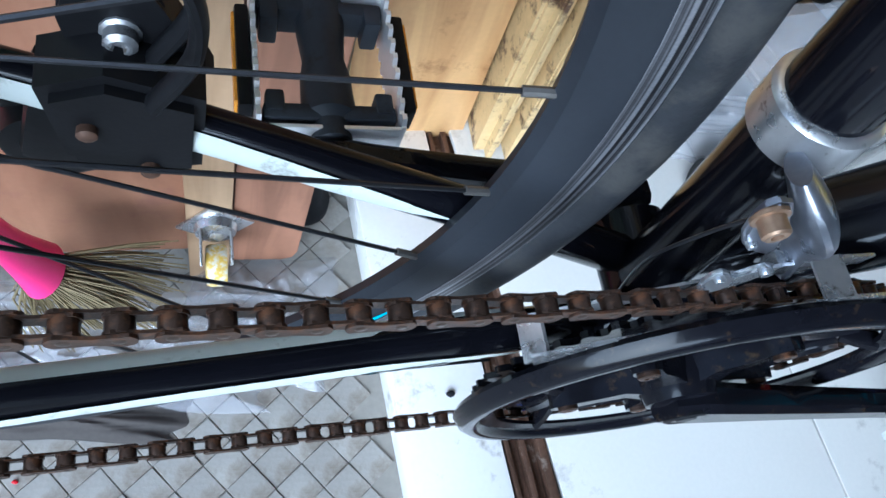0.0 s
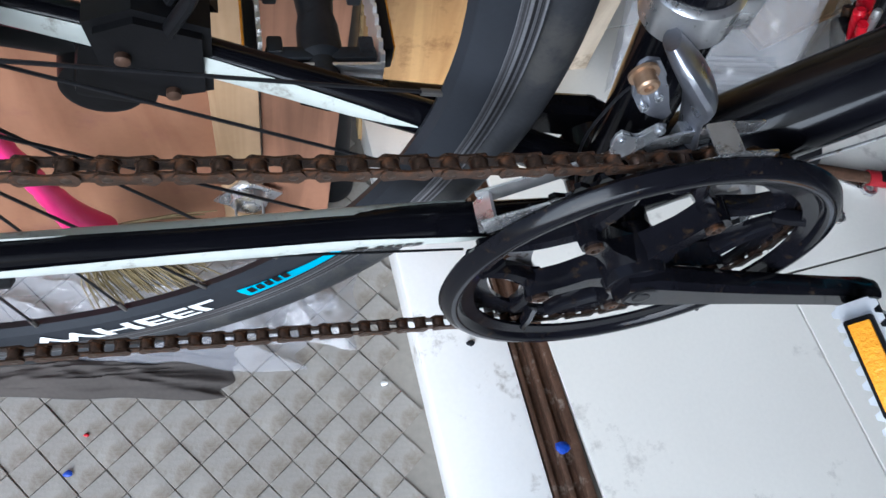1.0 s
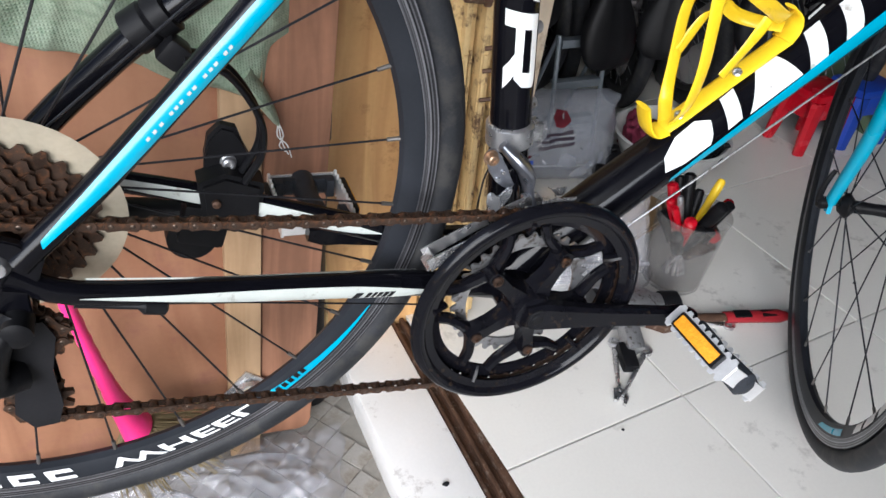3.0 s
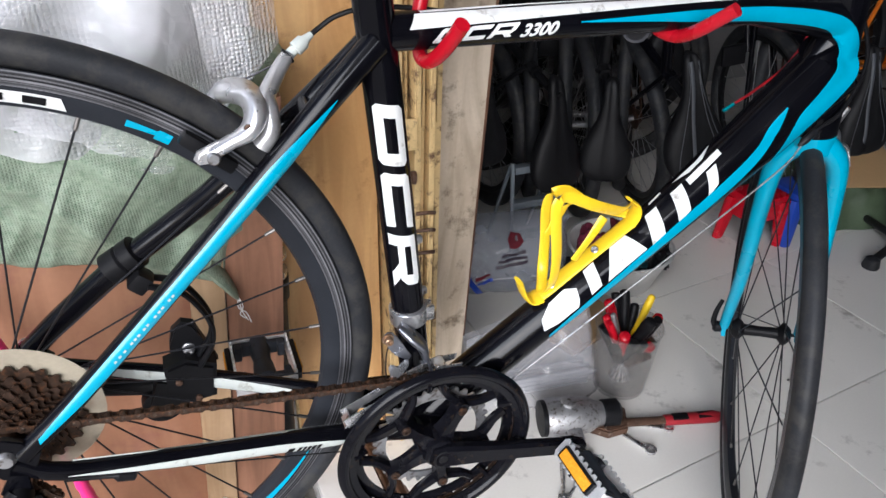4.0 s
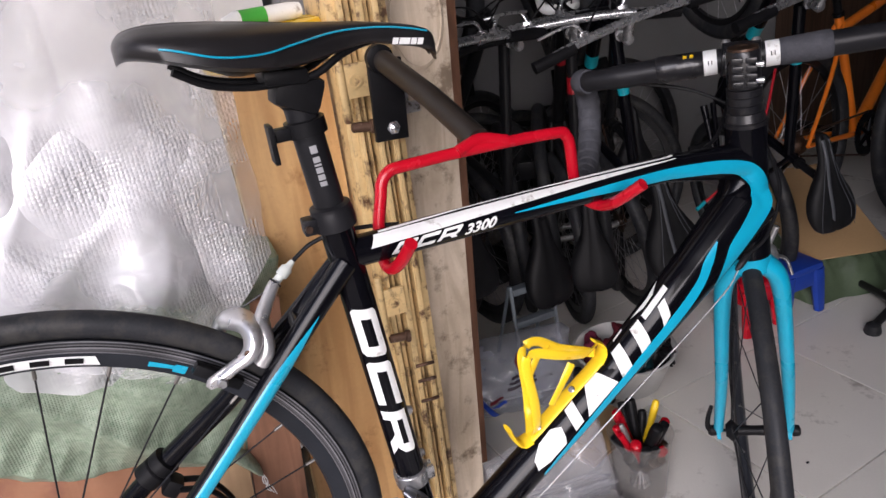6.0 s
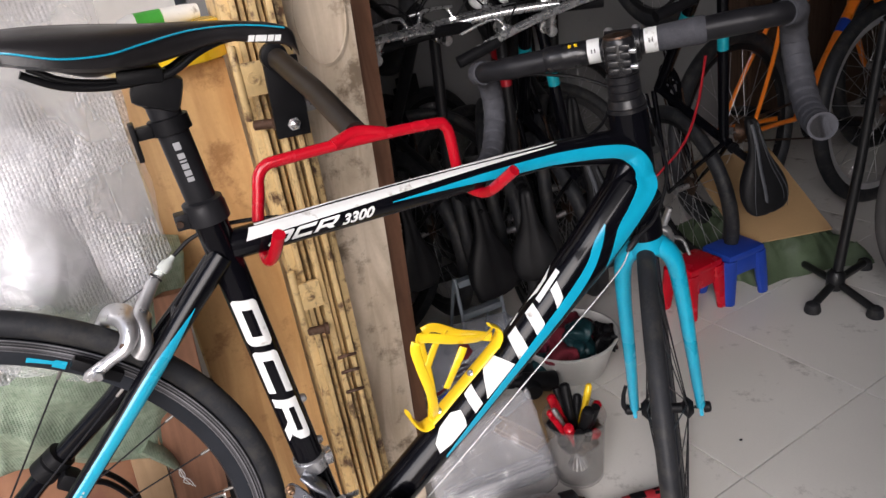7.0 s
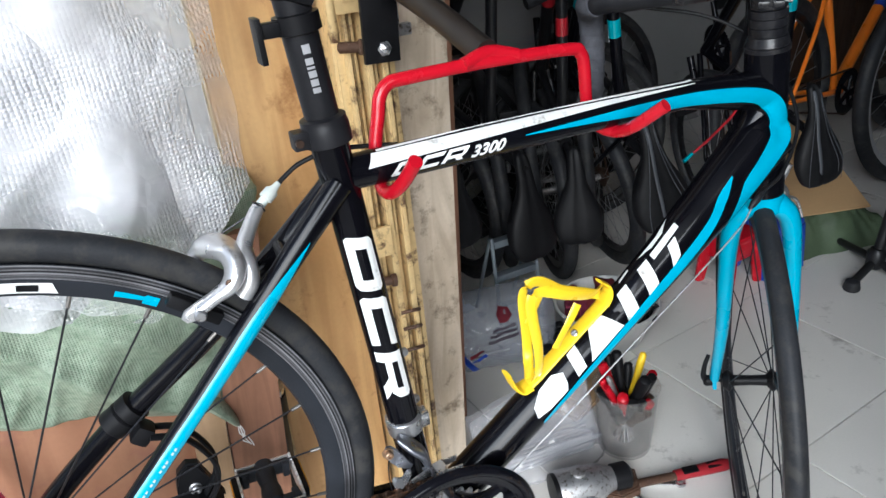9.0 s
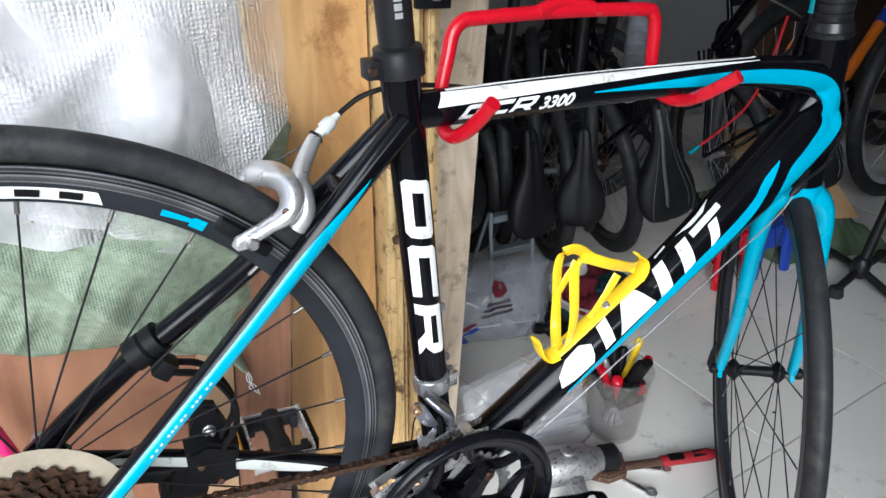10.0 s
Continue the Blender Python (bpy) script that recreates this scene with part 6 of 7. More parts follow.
part("bag", bm, GREEN_SACK, sack, angle=80)
bm = B()
tube(bm, curve([(-0.205, 0.205, 0.53), (-0.188, 0.200, 0.50), (-0.178, 0.197, 0.478), (-0.175, 0.196, 0.470)], 12), [0.032, 0.018, 0.006, 0.002], 12, 0.35, (0, 1, 0))
part("tied_corner", bm, GREEN_SACK, sack, "drawn-out sack corner")
for k in range(3):
    bm = B()
    tube(bm, curve([(-0.175, 0.196, 0.474), (-0.171 - 0.003 * k, 0.195, 0.458), (-0.176 + 0.004 * k, 0.195, 0.447), (-0.170 + 0.003 * k, 0.196, 0.438 - 0.004 * k)], 10), 0.0007, 5)
    part("loose_thread", bm, WHITE, sack)


def hem(x):
    """Height of the lower edge of the wrap."""
    return 0.68 + 0.32 * max(0, -0.22 - x) + 0.8 * max(0, x + 0.22)


for seed, x0, x1, z1, yy, lift in ((1.0, -0.88, -0.088, 1.32, 0.165, 0.0), (5.0, -0.62, -0.135, 1.30, 0.142, 0.03), (9.0, -0.80, -0.26, 1.28, 0.125, 0.07)):
    bm, nx, nz = B(), 130, 110
    g = []
    for i in range(nx + 1):
        row = []
        for j in range(nz + 1):
            u, v = i / nx, j / nz
            x = x0 + (x1 - x0) * u + 0.015 * v * u + 0.006 * noise.noise(Vector((seed, v * 9, 1))) * u
            low = hem(x) + lift + 0.016 * noise.noise(Vector((u * 9, seed, 0))) + 0.008 * noise.noise(Vector((u * 23, seed, 4)))
            z = low + (z1 - low) * v
            y = yy + 0.03 * v + 0.075 * max(0, (u - 0.80) / 0.2) ** 1.5 + lumps(x + seed, z, 5, 0.022)
            y -= 0.026 * ridge(x, z, seed, 6, 0.5) + 0.014 * ridge(x, z, seed + 3, 12, -0.7)
            row.append(bm.verts.new((x, y, z)))
        g.append(row)
    for i in range(nx):
        for j in range(nz):
            bm.faces.new((g[i][j], g[i + 1][j], g[i + 1][j + 1], g[i][j + 1]))
    solo("bubble_wrap", bm, BUBBLE, "crumpled clear bubble wrap hanging over the sack", "bubble wrap", "sheets of bubble wrap", angle=60)

# hand brush with a pink handle
brush = thing("hand_brush", "pink plastic broom with straw bristles, leaning on the cabinet", "broom")
bm = B()
p = curve([(-0.452, 0.172, 0.56), (-0.430, 0.166, 0.46), (-0.413, 0.158, 0.36), (-0.403, 0.152, 0.26), (-0.393, 0.148, 0.175), (-0.380, 0.145, 0.118)], 60)
tube(bm, p, [0.0105 + 0.0008 * math.sin(i * 2.2) * (12 < i < 48) + 0.016 * max(0, (i - 34) / 26) ** 2.0 for i in range(len(p))], 18, 0.7, (0, 1, 0))
part("handle", bm, PINK, brush, "bright pink ribbed handle with a flared end", angle=70)
bm = B()
for k in range(300):
    a, b = random.uniform(-1, 1), random.uniform(-1, 1)
    s0 = Vector((-0.378 + 0.020 * a, 0.145 + 0.014 * b, 0.116 + 0.004 * a))
    e = s0 + Vector((0.035 + 0.040 * a + random.uniform(-0.015, 0.015), -0.005 + 0.025 * b, -0.062 + 0.02 * a + random.uniform(-0.025, 0.02)))
    e.z = max(e.z, PAVE_Z + 0.004)
    tube(bm, [s0, s0.lerp(e, 0.5) + Vector((0.008 * a, 0, 0.004)), e], 0.0007, 4, caps=False)
tagged(part("bristles", bm, mat("straw", (0.17, 0.13, 0.06), 0.7, 0, 0.3, 60, 0.1, 300), brush, "dry straw bristles"), kind="stuff")


# crumpled clear plastic lying on the paving
def crumple(name, c, w, d, h, seed, material, label, turn_deg=0.0, n=70):
    bm, g = B(), []
    m = Matrix.Translation(c) @ Matrix.Rotation(radians(turn_deg), 4, "Z")
    for i in range(n + 1):
        row = []
        for j in range(n + 1):
            u, v = i / n - 0.5, j / n - 0.5
            r = max(abs(u), abs(v)) * 2
            e = 1 + 0.18 * noise.noise(Vector((u * 5 + seed, v * 5, seed)))
            z = h * (1 - r ** 3) * (0.45 + 0.55 * fold(u * 2, v * 4, seed, 2.4)) + h * (0.30 * (fold(u * 3, v * 7, seed + 4, 3.1) - 0.7) + 0.16 * ridge(u, v, seed, 11, 0.4) + 0.10 * ridge(u, v, seed + 2, 19, -0.8)) * (1 - r * r)
            row.append(bm.verts.new(m @ Vector((u * w * e, v * d * e, max(0.001, z)))))
        g.append(row)
    for i in range(n):
        for j in range(n):
            bm.faces.new((g[i][j], g[i + 1][j], g[i + 1][j + 1], g[i][j + 1]))
    return solo(name, bm, material, label, "plastic bag", angle=50)


crumple("plastic_bag", (-0.46, 0.142, PAVE_Z), 0.54, 0.13, 0.09, 2.0, CLEAR, "crumpled clear plastic bag on the paving", -9)
crumple("plastic_bag", (-0.215, 0.145, PAVE_Z), 0.16, 0.15, 0.035, 9.0, CLEAR, "thin clear plastic film beside the step", -10)
# low dark crumpled sheet along the front of the plastic
crumple("dark_sheet", (-0.51, 0.086, PAVE_Z), 0.44, 0.07, 0.024, 5.0, mat("dark_sheet_grey", (0.045, 0.038, 0.034), 0.9, 0, 0.3, 12, 0.3, 200), "crumpled dark grey sheet lying under the plastic", -9)
# litter
for x, y, mt, sz in ((-0.468, -0.038, BLUE, 0.005), (0.054, -0.110, BLUE, 0.009), (-0.022, 0.02, MATTE, 0.005), (-0.12, 0.005, WHITE, 0.004), (-0.45, -0.0, RED, 0.003), (0.885, 0.172, MATTE, 0.004), (0.26, 0.02, MATTE, 0.003)):
    bm = B()
    bmesh.ops.create_icosphere(bm, subdivisions=2, radius=1, matrix=Matrix.Translation((x, y, (PAVE_Z if x < -0.1 else 0.002) + sz * 0.35)) @ Matrix.Diagonal((sz, sz * 0.7, sz * 0.4, 1)))
    for v in bm.verts:
        v.co += Vector((noise.noise(v.co * 300), noise.noise(v.co * 300 + Vector((9, 0, 0))), 0)) * sz * 0.3
    solo("litter", bm, mt, "small scrap of litter lying on the ground", "litter", "litter")

# ---- the other bicycles along the back wall ----
RIMW = mat("pale_rim", (0.55, 0.55, 0.56), 0.35, 0.6, 0.15, 20, 0.05, 300)
TEAL = mat("teal_paint", (0.01, 0.30, 0.36), 0.3, 0, 0.1, 20, 0.02, 300, coat=0.4)
# darker copy of the saddle cover; its colour holds the shade by the wall
DIM_SEAT = mat("dimmed_black_saddle", (0.007, 0.007, 0.008), 0.5, 0, 0.3, 40, 0.2, 500, spec=0.25)
GREY_LINE = mat("grey_piping", (0.075, 0.08, 0.09), 0.5, 0, 0.15, 30, 0.05, 300)
GREYP = mat("dark_grey_paint", (0.009, 0.009, 0.010), 0.35, 0, 0.2, 20, 0.02, 300, coat=0.2, spec=0.25)
REDP = mat("red_paint", (0.35, 0.012, 0.02), 0.3, 0, 0.1, 20, 0.02, 300, coat=0.4)


def city_bike(label, m, frame_mat, accent, fork_mat, rim_mat, tyre_r=0.022, size=1.0, group="", seat=(1.0, 0.0), lines=False):
    """A whole bicycle, its crank axle at the origin of m, x forward, z up; size scales it all; seat: the saddle's size and how far it is pushed forward."""
    ob = thing("bicycle", label, "bicycle", group, m=m @ Matrix.Scale(size, 4))
    ax_r, ax_f = Vector((-0.425, 0, 0.06)), Vector((0.61, 0, 0.06))
    tubes = {"down_tube": ((0, 0), (0.455, 0.42), 0.022), "seat_tube": ((0, 0), (-0.135, 0.46), 0.016), "top_tube": ((-0.118, 0.41), (0.425, 0.52), 0.018), "head_tube": ((0.462, 0.395), (0.415, 0.555), 0.023)}
    for k, (a, b, r) in tubes.items():
        bm = B()
        tube(bm, [xz(*a), xz((a[0] + b[0]) / 2, (a[1] + b[1]) / 2), xz(*b)], r, 16)
        t = part(k, bm, frame_mat, ob)
        if k in ("down_tube", "top_tube"):
            bm = B()
            p, q = xz(*a), xz(*b)
            tube(bm, [p.lerp(q, 0.62), p.lerp(q, 0.67), p.lerp(q, 0.72)], [r + 0.0006, r + 0.0006, r + 0.0006], 16, caps=False)
            part("accent", bm, accent, t, "contrasting painted sleeve")
    for s in (-1, 1):
        bm = B()
        tube(bm, curve([(0.0, s * 0.025, 0), (-0.2, s * 0.045, 0.03), (-0.42, s * 0.066, 0.06)], 10), [0.011, 0.008], 12)
        part("chainstay", bm, frame_mat, ob)
        bm = B()
        tube(bm, curve([(-0.120, s * 0.012, 0.43), (-0.25, s * 0.045, 0.27), (-0.42, s * 0.066, 0.06)], 10), [0.009, 0.007], 12)
        part("seat_stay", bm, frame_mat, ob)
        bm = B()
        tube(bm, curve([(0.465, 0, 0.385), (0.472, s * 0.050, 0.362), (0.50, s * 0.056, 0.28), (0.575, s * 0.056, 0.12), (0.61, s * 0.054, 0.06)], 20), [0.018, 0.017, 0.014, 0.010], 14)
        part("fork_blade", bm, fork_mat, ob)
    for nm, c in (("rear_wheel", ax_r), ("front_wheel", ax_f)):
        bm = B()
        lathe(bm, c, (0, 1, 0), [(0.300, -0.011), (0.285, -0.007), (0.285, 0.007), (0.300, 0.011), (0.306, 0.010), (0.302, 0.0), (0.306, -0.010)], 72, closed=True)
        w = part(nm, bm, rim_mat, ob, "bicycle wheel")
        bm = B()
        lathe(bm, c, (0, 1, 0), [(0.306 + tyre_r + tyre_r * 1.05 * math.cos(a), tyre_r * math.sin(a)) for a in (2 * math.pi * k / 12 for k in range(12))], 72, closed=True)
        part("tyre", bm, RUBBER, w, "black tyre")
        bm = B()
        lathe(bm, c + Vector((0, -0.05, 0)), (0, 1, 0), [(0.008, 0), (0.02, 0.008), (0.02, 0.012), (0.012, 0.02), (0.012, 0.08), (0.02, 0.088), (0.02, 0.092), (0.008, 0.1)], 16)
        part("hub", bm, DULL, w)
        bm = B()
        for k in range(28):
            a = 2 * math.pi * k / 28
            b = a + (0.5 if k % 4 < 2 else -0.5)
            s = 1 if k % 2 else -1
            tube(bm, [c + Vector((0.02 * math.cos(b), s * 0.035, 0.02 * math.sin(b))), c + Vector((0.287 * math.cos(a), 0, 0.287 * math.sin(a)))], 0.0012, 4, caps=False)
        tagged(part("spokes", bm, DULL, w), kind="stuff")
    bm = B()
    lathe(bm, xz(0.415, 0.555), xz(-0.28, 0.96), [(0.02, 0), (0.021, 0.01), (0.016, 0.012), (0.016, 0.05), (0.012, 0.055)], 18)
    tube(bm, [xz(0.405, 0.595), xz(0.46, 0.63)], 0.015, 14)
    part("stem", bm, SILVER, ob, "silver stem")
    bm = B()
    tube(bm, curve([(0.44, -0.29, 0.645), (0.455, -0.15, 0.64), (0.46, 0, 0.635), (0.455, 0.15, 0.64), (0.44, 0.29, 0.645)], 30), 0.0125, 14)
    bar_ = part("handlebar", bm, SILVER, ob, "flat silver handlebar")
    for s in (-1, 1):
        bm = B()
        tube(bm, [(0.437, s * 0.295, 0.6455), (0.447, s * 0.17, 0.641)], 0.0172, 14)
        part("grip", bm, PLASTIC, bar_, "black rubber grip")
        bm = B()
        box(bm, (0.462, s * 0.135, 0.632), (0.030, 0.028, 0.022), None, 0.005)
        tube(bm, curve([(0.475, s * 0.135, 0.63), (0.505, s * 0.16, 0.625), (0.50, s * 0.26, 0.622)], 12), [0.006, 0.005, 0.004], 10)
        part("brake_lever", bm, SILVER, bar_, "silver brake lever")
        bm = B()
        tube(bm, curve([(0.47, s * 0.13, 0.63), (0.54, s * 0.06, 0.62), (0.53, s * 0.02, 0.52), (0.48, s * 0.03, 0.40)], 20), 0.0026, 6)
        part("cable", bm, PLASTIC, bar_)
    bm = B()
    tube(bm, [xz(-0.13, 0.44), xz(-0.172, 0.60)], 0.0135, 14)
    lathe(bm, xz(-0.133, 0.455), xz(-0.27, 0.96), [(0.014, 0), (0.02, 0.002), (0.02, 0.014), (0.014, 0.016)], 18)
    part("seat_post", bm, PLASTIC, ob)
    k_, dx = seat
    put = Matrix.Translation((dx - 0.175, 0, 0.632)) @ Matrix.Scale(k_, 4) @ Matrix.Translation((0.05, 0, -0.690))
    bm = saddle_mesh(False)
    bm.transform(put)
    s_ = part("saddle", bm, DIM_SEAT, ob, "black saddle with grey lines" if lines else "plain black saddle", angle=75)
    bm = saddle_mesh(True)
    bm.transform(put)
    part("shell", bm, PLASTIC, s_, angle=75)
    for sy in (-1, 1):
        bm = B()
        tube(bm, [put @ Vector(q) for q in ((-0.14, sy * 0.03, 0.665), (-0.09, sy * 0.021, 0.645), (-0.03, sy * 0.021, 0.645), (0.03, sy * 0.012, 0.655))], 0.0045, 6)
        part("rail", bm, DULL, s_)
    if lines:
        # a broad centre band and a fine line on each flank
        for y0, y1, y2, r in ((0.012, 0.010, 0.006, 0.0055), (-0.040, -0.022, -0.010, 0.0011), (-0.052, -0.031, -0.013, 0.0011), (0.045, 0.026, 0.012, 0.0011)):
            bm = B()
            tube(bm, curve([put @ Vector(q) for q in ((-0.183, y0, 0.693), (-0.125, y0, 0.6965), (-0.05, y1, 0.683), (0.025, y2, 0.6725), (0.075, y2 * 0.9, 0.660))], 24), r, 8, 0.35, (0, 1, 0))
            part("stripe", bm, GREY_LINE, s_, "grey stitched line")
    bm = B()
    annulus(bm, (0, 0, 0), 0.05, 0.088, -0.052, -0.048, teeth=44, depth=0.005)
    for k in range(5):
        a = 2 * math.pi * k / 5
        tube(bm, [(0, -0.052, 0), (0.06 * math.cos(a), -0.050, 0.06 * math.sin(a))], 0.007, 8)
    part("chainring", bm, DARK, ob)
    for s in (-1, 1):
        a = radians(-20) + (math.pi if s > 0 else 0)
        bm = B()
        tube(bm, [(0, s * 0.065, 0), (0.17 * math.cos(a), s * 0.08, 0.17 * math.sin(a))], [0.014, 0.010], 10)
        c_ = part("crank_arm", bm, DARK, ob)
        bm = B()
        box(bm, (0.17 * math.cos(a), s * 0.135, 0.17 * math.sin(a)), (0.075, 0.09, 0.022), None, 0.006)
        part("pedal", bm, PLASTIC, c_)
    bm = B()
    lathe(bm, ax_r + Vector((0, -0.055, 0)), (0, 1, 0), [(0.02, 0), (0.022, 0.001), (0.03, 0.012), (0.045, 0.028), (0.045, 0.03), (0.02, 0.032)], 24)
    part("cassette", bm, RUST, ob)
    bm = B()
    for z in (-1, 1):
        tube(bm, [(-0.425, -0.042, 0.06 + z * 0.036), (0.0, -0.050, z * 0.085)], 0.004, 6)
    part("chain", bm, RUST, ob)
    return ob


def hung(x, y, z, twist=0.0, lean=0.0):
    """Standing on the back wheel, front wheel up, saddle towards the room."""
    turn_ = Matrix(((0, -1, 0), (0, 0, -1), (1, 0, 0))).to_4x4()
    return Matrix.Translation((x, y, z)) @ Matrix.Rotation(radians(twist), 4, "Z") @ Matrix.Rotation(radians(lean), 4, "Y") @ turn_


BIKES = "bicycles along the back wall"
S = 0.755
Z0 = 0.335 * S + 0.425 * S
city_bike("black city bicycle stood upright on its rear wheel", hung(0.585, 1.222, Z0, 4, -3), GREYP, GREYP, GREYP, GREYP, 0.028, S, BIKES, (1.33, -0.125))
city_bike("red and white bicycle stood upright on its rear wheel", hung(0.905, 1.125, Z0, -24, -2), GREYP, REDP, WHITE, GREYP, 0.026, S, BIKES, (1.15, -0.095))
city_bike("black and teal bicycle stood upright on its rear wheel", hung(0.935, 1.045, Z0, -12, -12), BLACK, TEAL, BLACK, GREYP, 0.028, S, BIKES, (1.38, -0.025), True)
banded = city_bike("black bicycle with teal bands stood upright against the wall", hung(1.350, 0.945, Z0, -12, -9), BLACK, TEAL, REDP, GREYP, 0.026, S, BIKES, (1.20, 0.010), True)
# its red cable, with a teal end
inv = (hung(1.350, 0.945, Z0, -12, -9) @ Matrix.Scale(S, 4)).inverted()
bm = B()
tube(bm, curve([inv @ Vector(q) for q in ((1.04, 0.66, 0.415), (1.10, 0.655, 0.450), (1.175, 0.65, 0.510), (1.225, 0.655, 0.600), (1.255, 0.66, 0.715))], 30), 0.0045, 8)
red_cable = part("cable", bm, REDP, banded, "red cable housing")
bm = B()
tube(bm, [inv @ Vector(q) for q in ((1.015, 0.66, 0.402), (1.028, 0.66, 0.408), (1.042, 0.66, 0.4165))], 0.0065, 10)
part("cable_end", bm, TEAL, red_cable, "teal cable end")
city_bike("black bicycle with a dark frame stood upright against the wall", hung(0.33, 1.16, Z0, 10), GREYP, GREYP, GREYP, GREYP, 0.026, S, BIKES)
city_bike("bright orange mountain bicycle standing by the wall", Matrix.Translation((2.1, 1.06, 0.285)) @ Matrix.Rotation(radians(10), 4, "Z") @ Matrix.Rotation(radians(-4), 4, "X"), ORANGE, BLUE, ORANGE, GREYP, 0.026, 0.93, BIKES)
city_bike("black bicycle with pale rims standing by the wall", Matrix.Translation((2.58, 0.84, 0.29)) @ Matrix.Rotation(radians(4), 4, "Z") @ Matrix.Rotation(radians(-4), 4, "X"), GREYP, GREYP, GREYP, RIMW, 0.024, 0.95, BIKES)
for x, y, size, twist in ((0.40, 1.45, 0.86, -8), (1.16, 1.44, 0.86, -14)):
    city_bike("dark bicycle stood upright close to the back wall", hung(x, y, 0.76 * size, twist), GREYP, GREYP, GREYP, GREYP, 0.030, size, BIKES)


def loose_wheel(x, y, yaw, lean, r, rim_mat, label):
    """A bicycle wheel with its tyre, stood on the floor and leaning back."""
    m = Matrix.Translation((x, y, 0.002)) @ Matrix.Rotation(radians(yaw), 4, "Z") @ Matrix.Rotation(radians(-lean), 4, "X")
    ob = thing("spare_wheelset", label, "spare wheel", "loose wheels by the back wall", m=m)
    c = Vector((0, 0, r))
    bm = B()
    lathe(bm, c, (0, 1, 0), [(r - 0.020 + 0.020 * math.cos(a), 0.019 * math.sin(a)) for a in (2 * math.pi * k / 12 for k in range(12))], 56, closed=True)
    part("tyre", bm, RUBBER, ob, "black tyre")
    bm = B()
    lathe(bm, c, (0, 1, 0), [(r - 0.036, -0.010), (r - 0.056, -0.006), (r - 0.056, 0.006), (r - 0.036, 0.010)], 56, closed=True)
    part("rim", bm, rim_mat, ob)
    bm = B()
    lathe(bm, c + Vector((0, -0.05, 0)), (0, 1, 0), [(0.006, 0), (0.018, 0.008), (0.018, 0.012), (0.010, 0.02), (0.010, 0.08), (0.018, 0.088), (0.018, 0.092), (0.006, 0.1)], 14)
    part("hub", bm, DULL, ob)
    bm = B()
    for k in range(28):
        a = 2 * math.pi * k / 28
        b = a + (1.2 if k % 4 < 2 else -1.2)
        tube(bm, [c + Vector((0.018 * math.cos(b), (0.034 if k % 2 else -0.034), 0.018 * math.sin(b))), c + Vector(((r - 0.055) * math.cos(a), 0, (r - 0.055) * math.sin(a)))], 0.001, 4, caps=False)
    tagged(part("spokes", bm, DULL, ob), kind="stuff")
    return ob


for x, y, yaw, lean, r, rm in ((0.44, 1.06, 24, 8, 0.26, GREYP), (0.70, 1.30, -8, 10, 0.30, GREYP), (0.92, 1.34, 12, 9, 0.28, GREYP), (0.86, 1.50, 30, 7, 0.31, GREYP), (1.12, 1.22, -20, 10, 0.30, GREYP), (0.62, 1.54, 5, 8, 0.32, GREYP), (1.46, 1.50, 10, 8, 0.31, GREYP), (0.77, 1.14, 66, 5, 0.30, GREYP), (0.93, 1.16, 58, 6, 0.31, GREYP), (1.08, 1.08, 52, 5, 0.30, GREYP), (0.84, 0.99, 72, 4, 0.26, GREYP)):
    loose_wheel(x, y, yaw, lean, r, rm, "spoked bicycle wheel with a black tyre, leaning")

# ---- things on the workshop floor ----
def stool(x, y, m_, w, label, rz):
    ob = thing("stool", label, "stool", "plastic stools", m=Matrix.Translation((x, y, 0)) @ Matrix.Rotation(radians(rz), 4, "Z"))
    h = 0.155
    bm = B()
    box(bm, (0, 0, h - 0.012), (w, w * 0.8, 0.024), None, 0.010)
    part("seat", bm, m_, ob)
    for sx in (-1, 1):
        for sy in (-1, 1):
            bm = B()
            t0, t1 = Vector((sx * w * 0.40, sy * w * 0.31, h - 0.02)), Vector((sx * w * 0.48, sy * w * 0.40, 0.0))
            tube(bm, [t0, t0.lerp(t1, 0.5), t1], [0.022, 0.020, 0.016], 8, 0.75)
            part("leg", bm, m_, ob)
    for sx, sy, lx, ly in ((0, -1, w * 0.8, 0.008), (0, 1, w * 0.8, 0.008), (-1, 0, 0.008, w * 0.6), (1, 0, 0.008, w * 0.6)):
        bm = B()
        box(bm, (sx * w * 0.42, sy * w * 0.34, h - 0.045), (lx, ly, 0.05), None, 0.003)
        part("apron", bm, m_, ob)
    return ob


stool(1.206, 0.653, RED, 0.125, "small bright red plastic stool", 4)
stool(1.350, 0.648, BLUE, 0.135, "small dark blue plastic stool", 0)

# repair stand
stand = thing("repair_stand", "black steel repair stand with four spread feet", "stand", at=(1.520, 0.443, 0))
STB = mat("black_stand_paint", (0.012, 0.012, 0.013), 0.4, 0.2, 0.3, 30, 0.05, 300)
for dx, dy in ((-0.10, -0.012), (-0.005, -0.125), (0.205, 0.06), (0.085, 0.205)):
    bm = B()
    tube(bm, [(0, 0, 0.055), (dx * 0.94, dy * 0.94, 0.022)], 0.011, 10)
    leg = part("leg", bm, STB, stand)
    bm = B()
    lathe(bm, (dx, dy, 0.0), (0, 0, 1), [(0.020, 0), (0.022, 0.006), (0.018, 0.026), (0.010, 0.032)], 16)
    part("rubber_foot", bm, RUBBER, leg)
bm = B()
lathe(bm, (0, 0, 0.04), (0, 0, 1), [(0.016, -0.01), (0.024, 0), (0.024, 0.04), (0.016, 0.05)], 16)
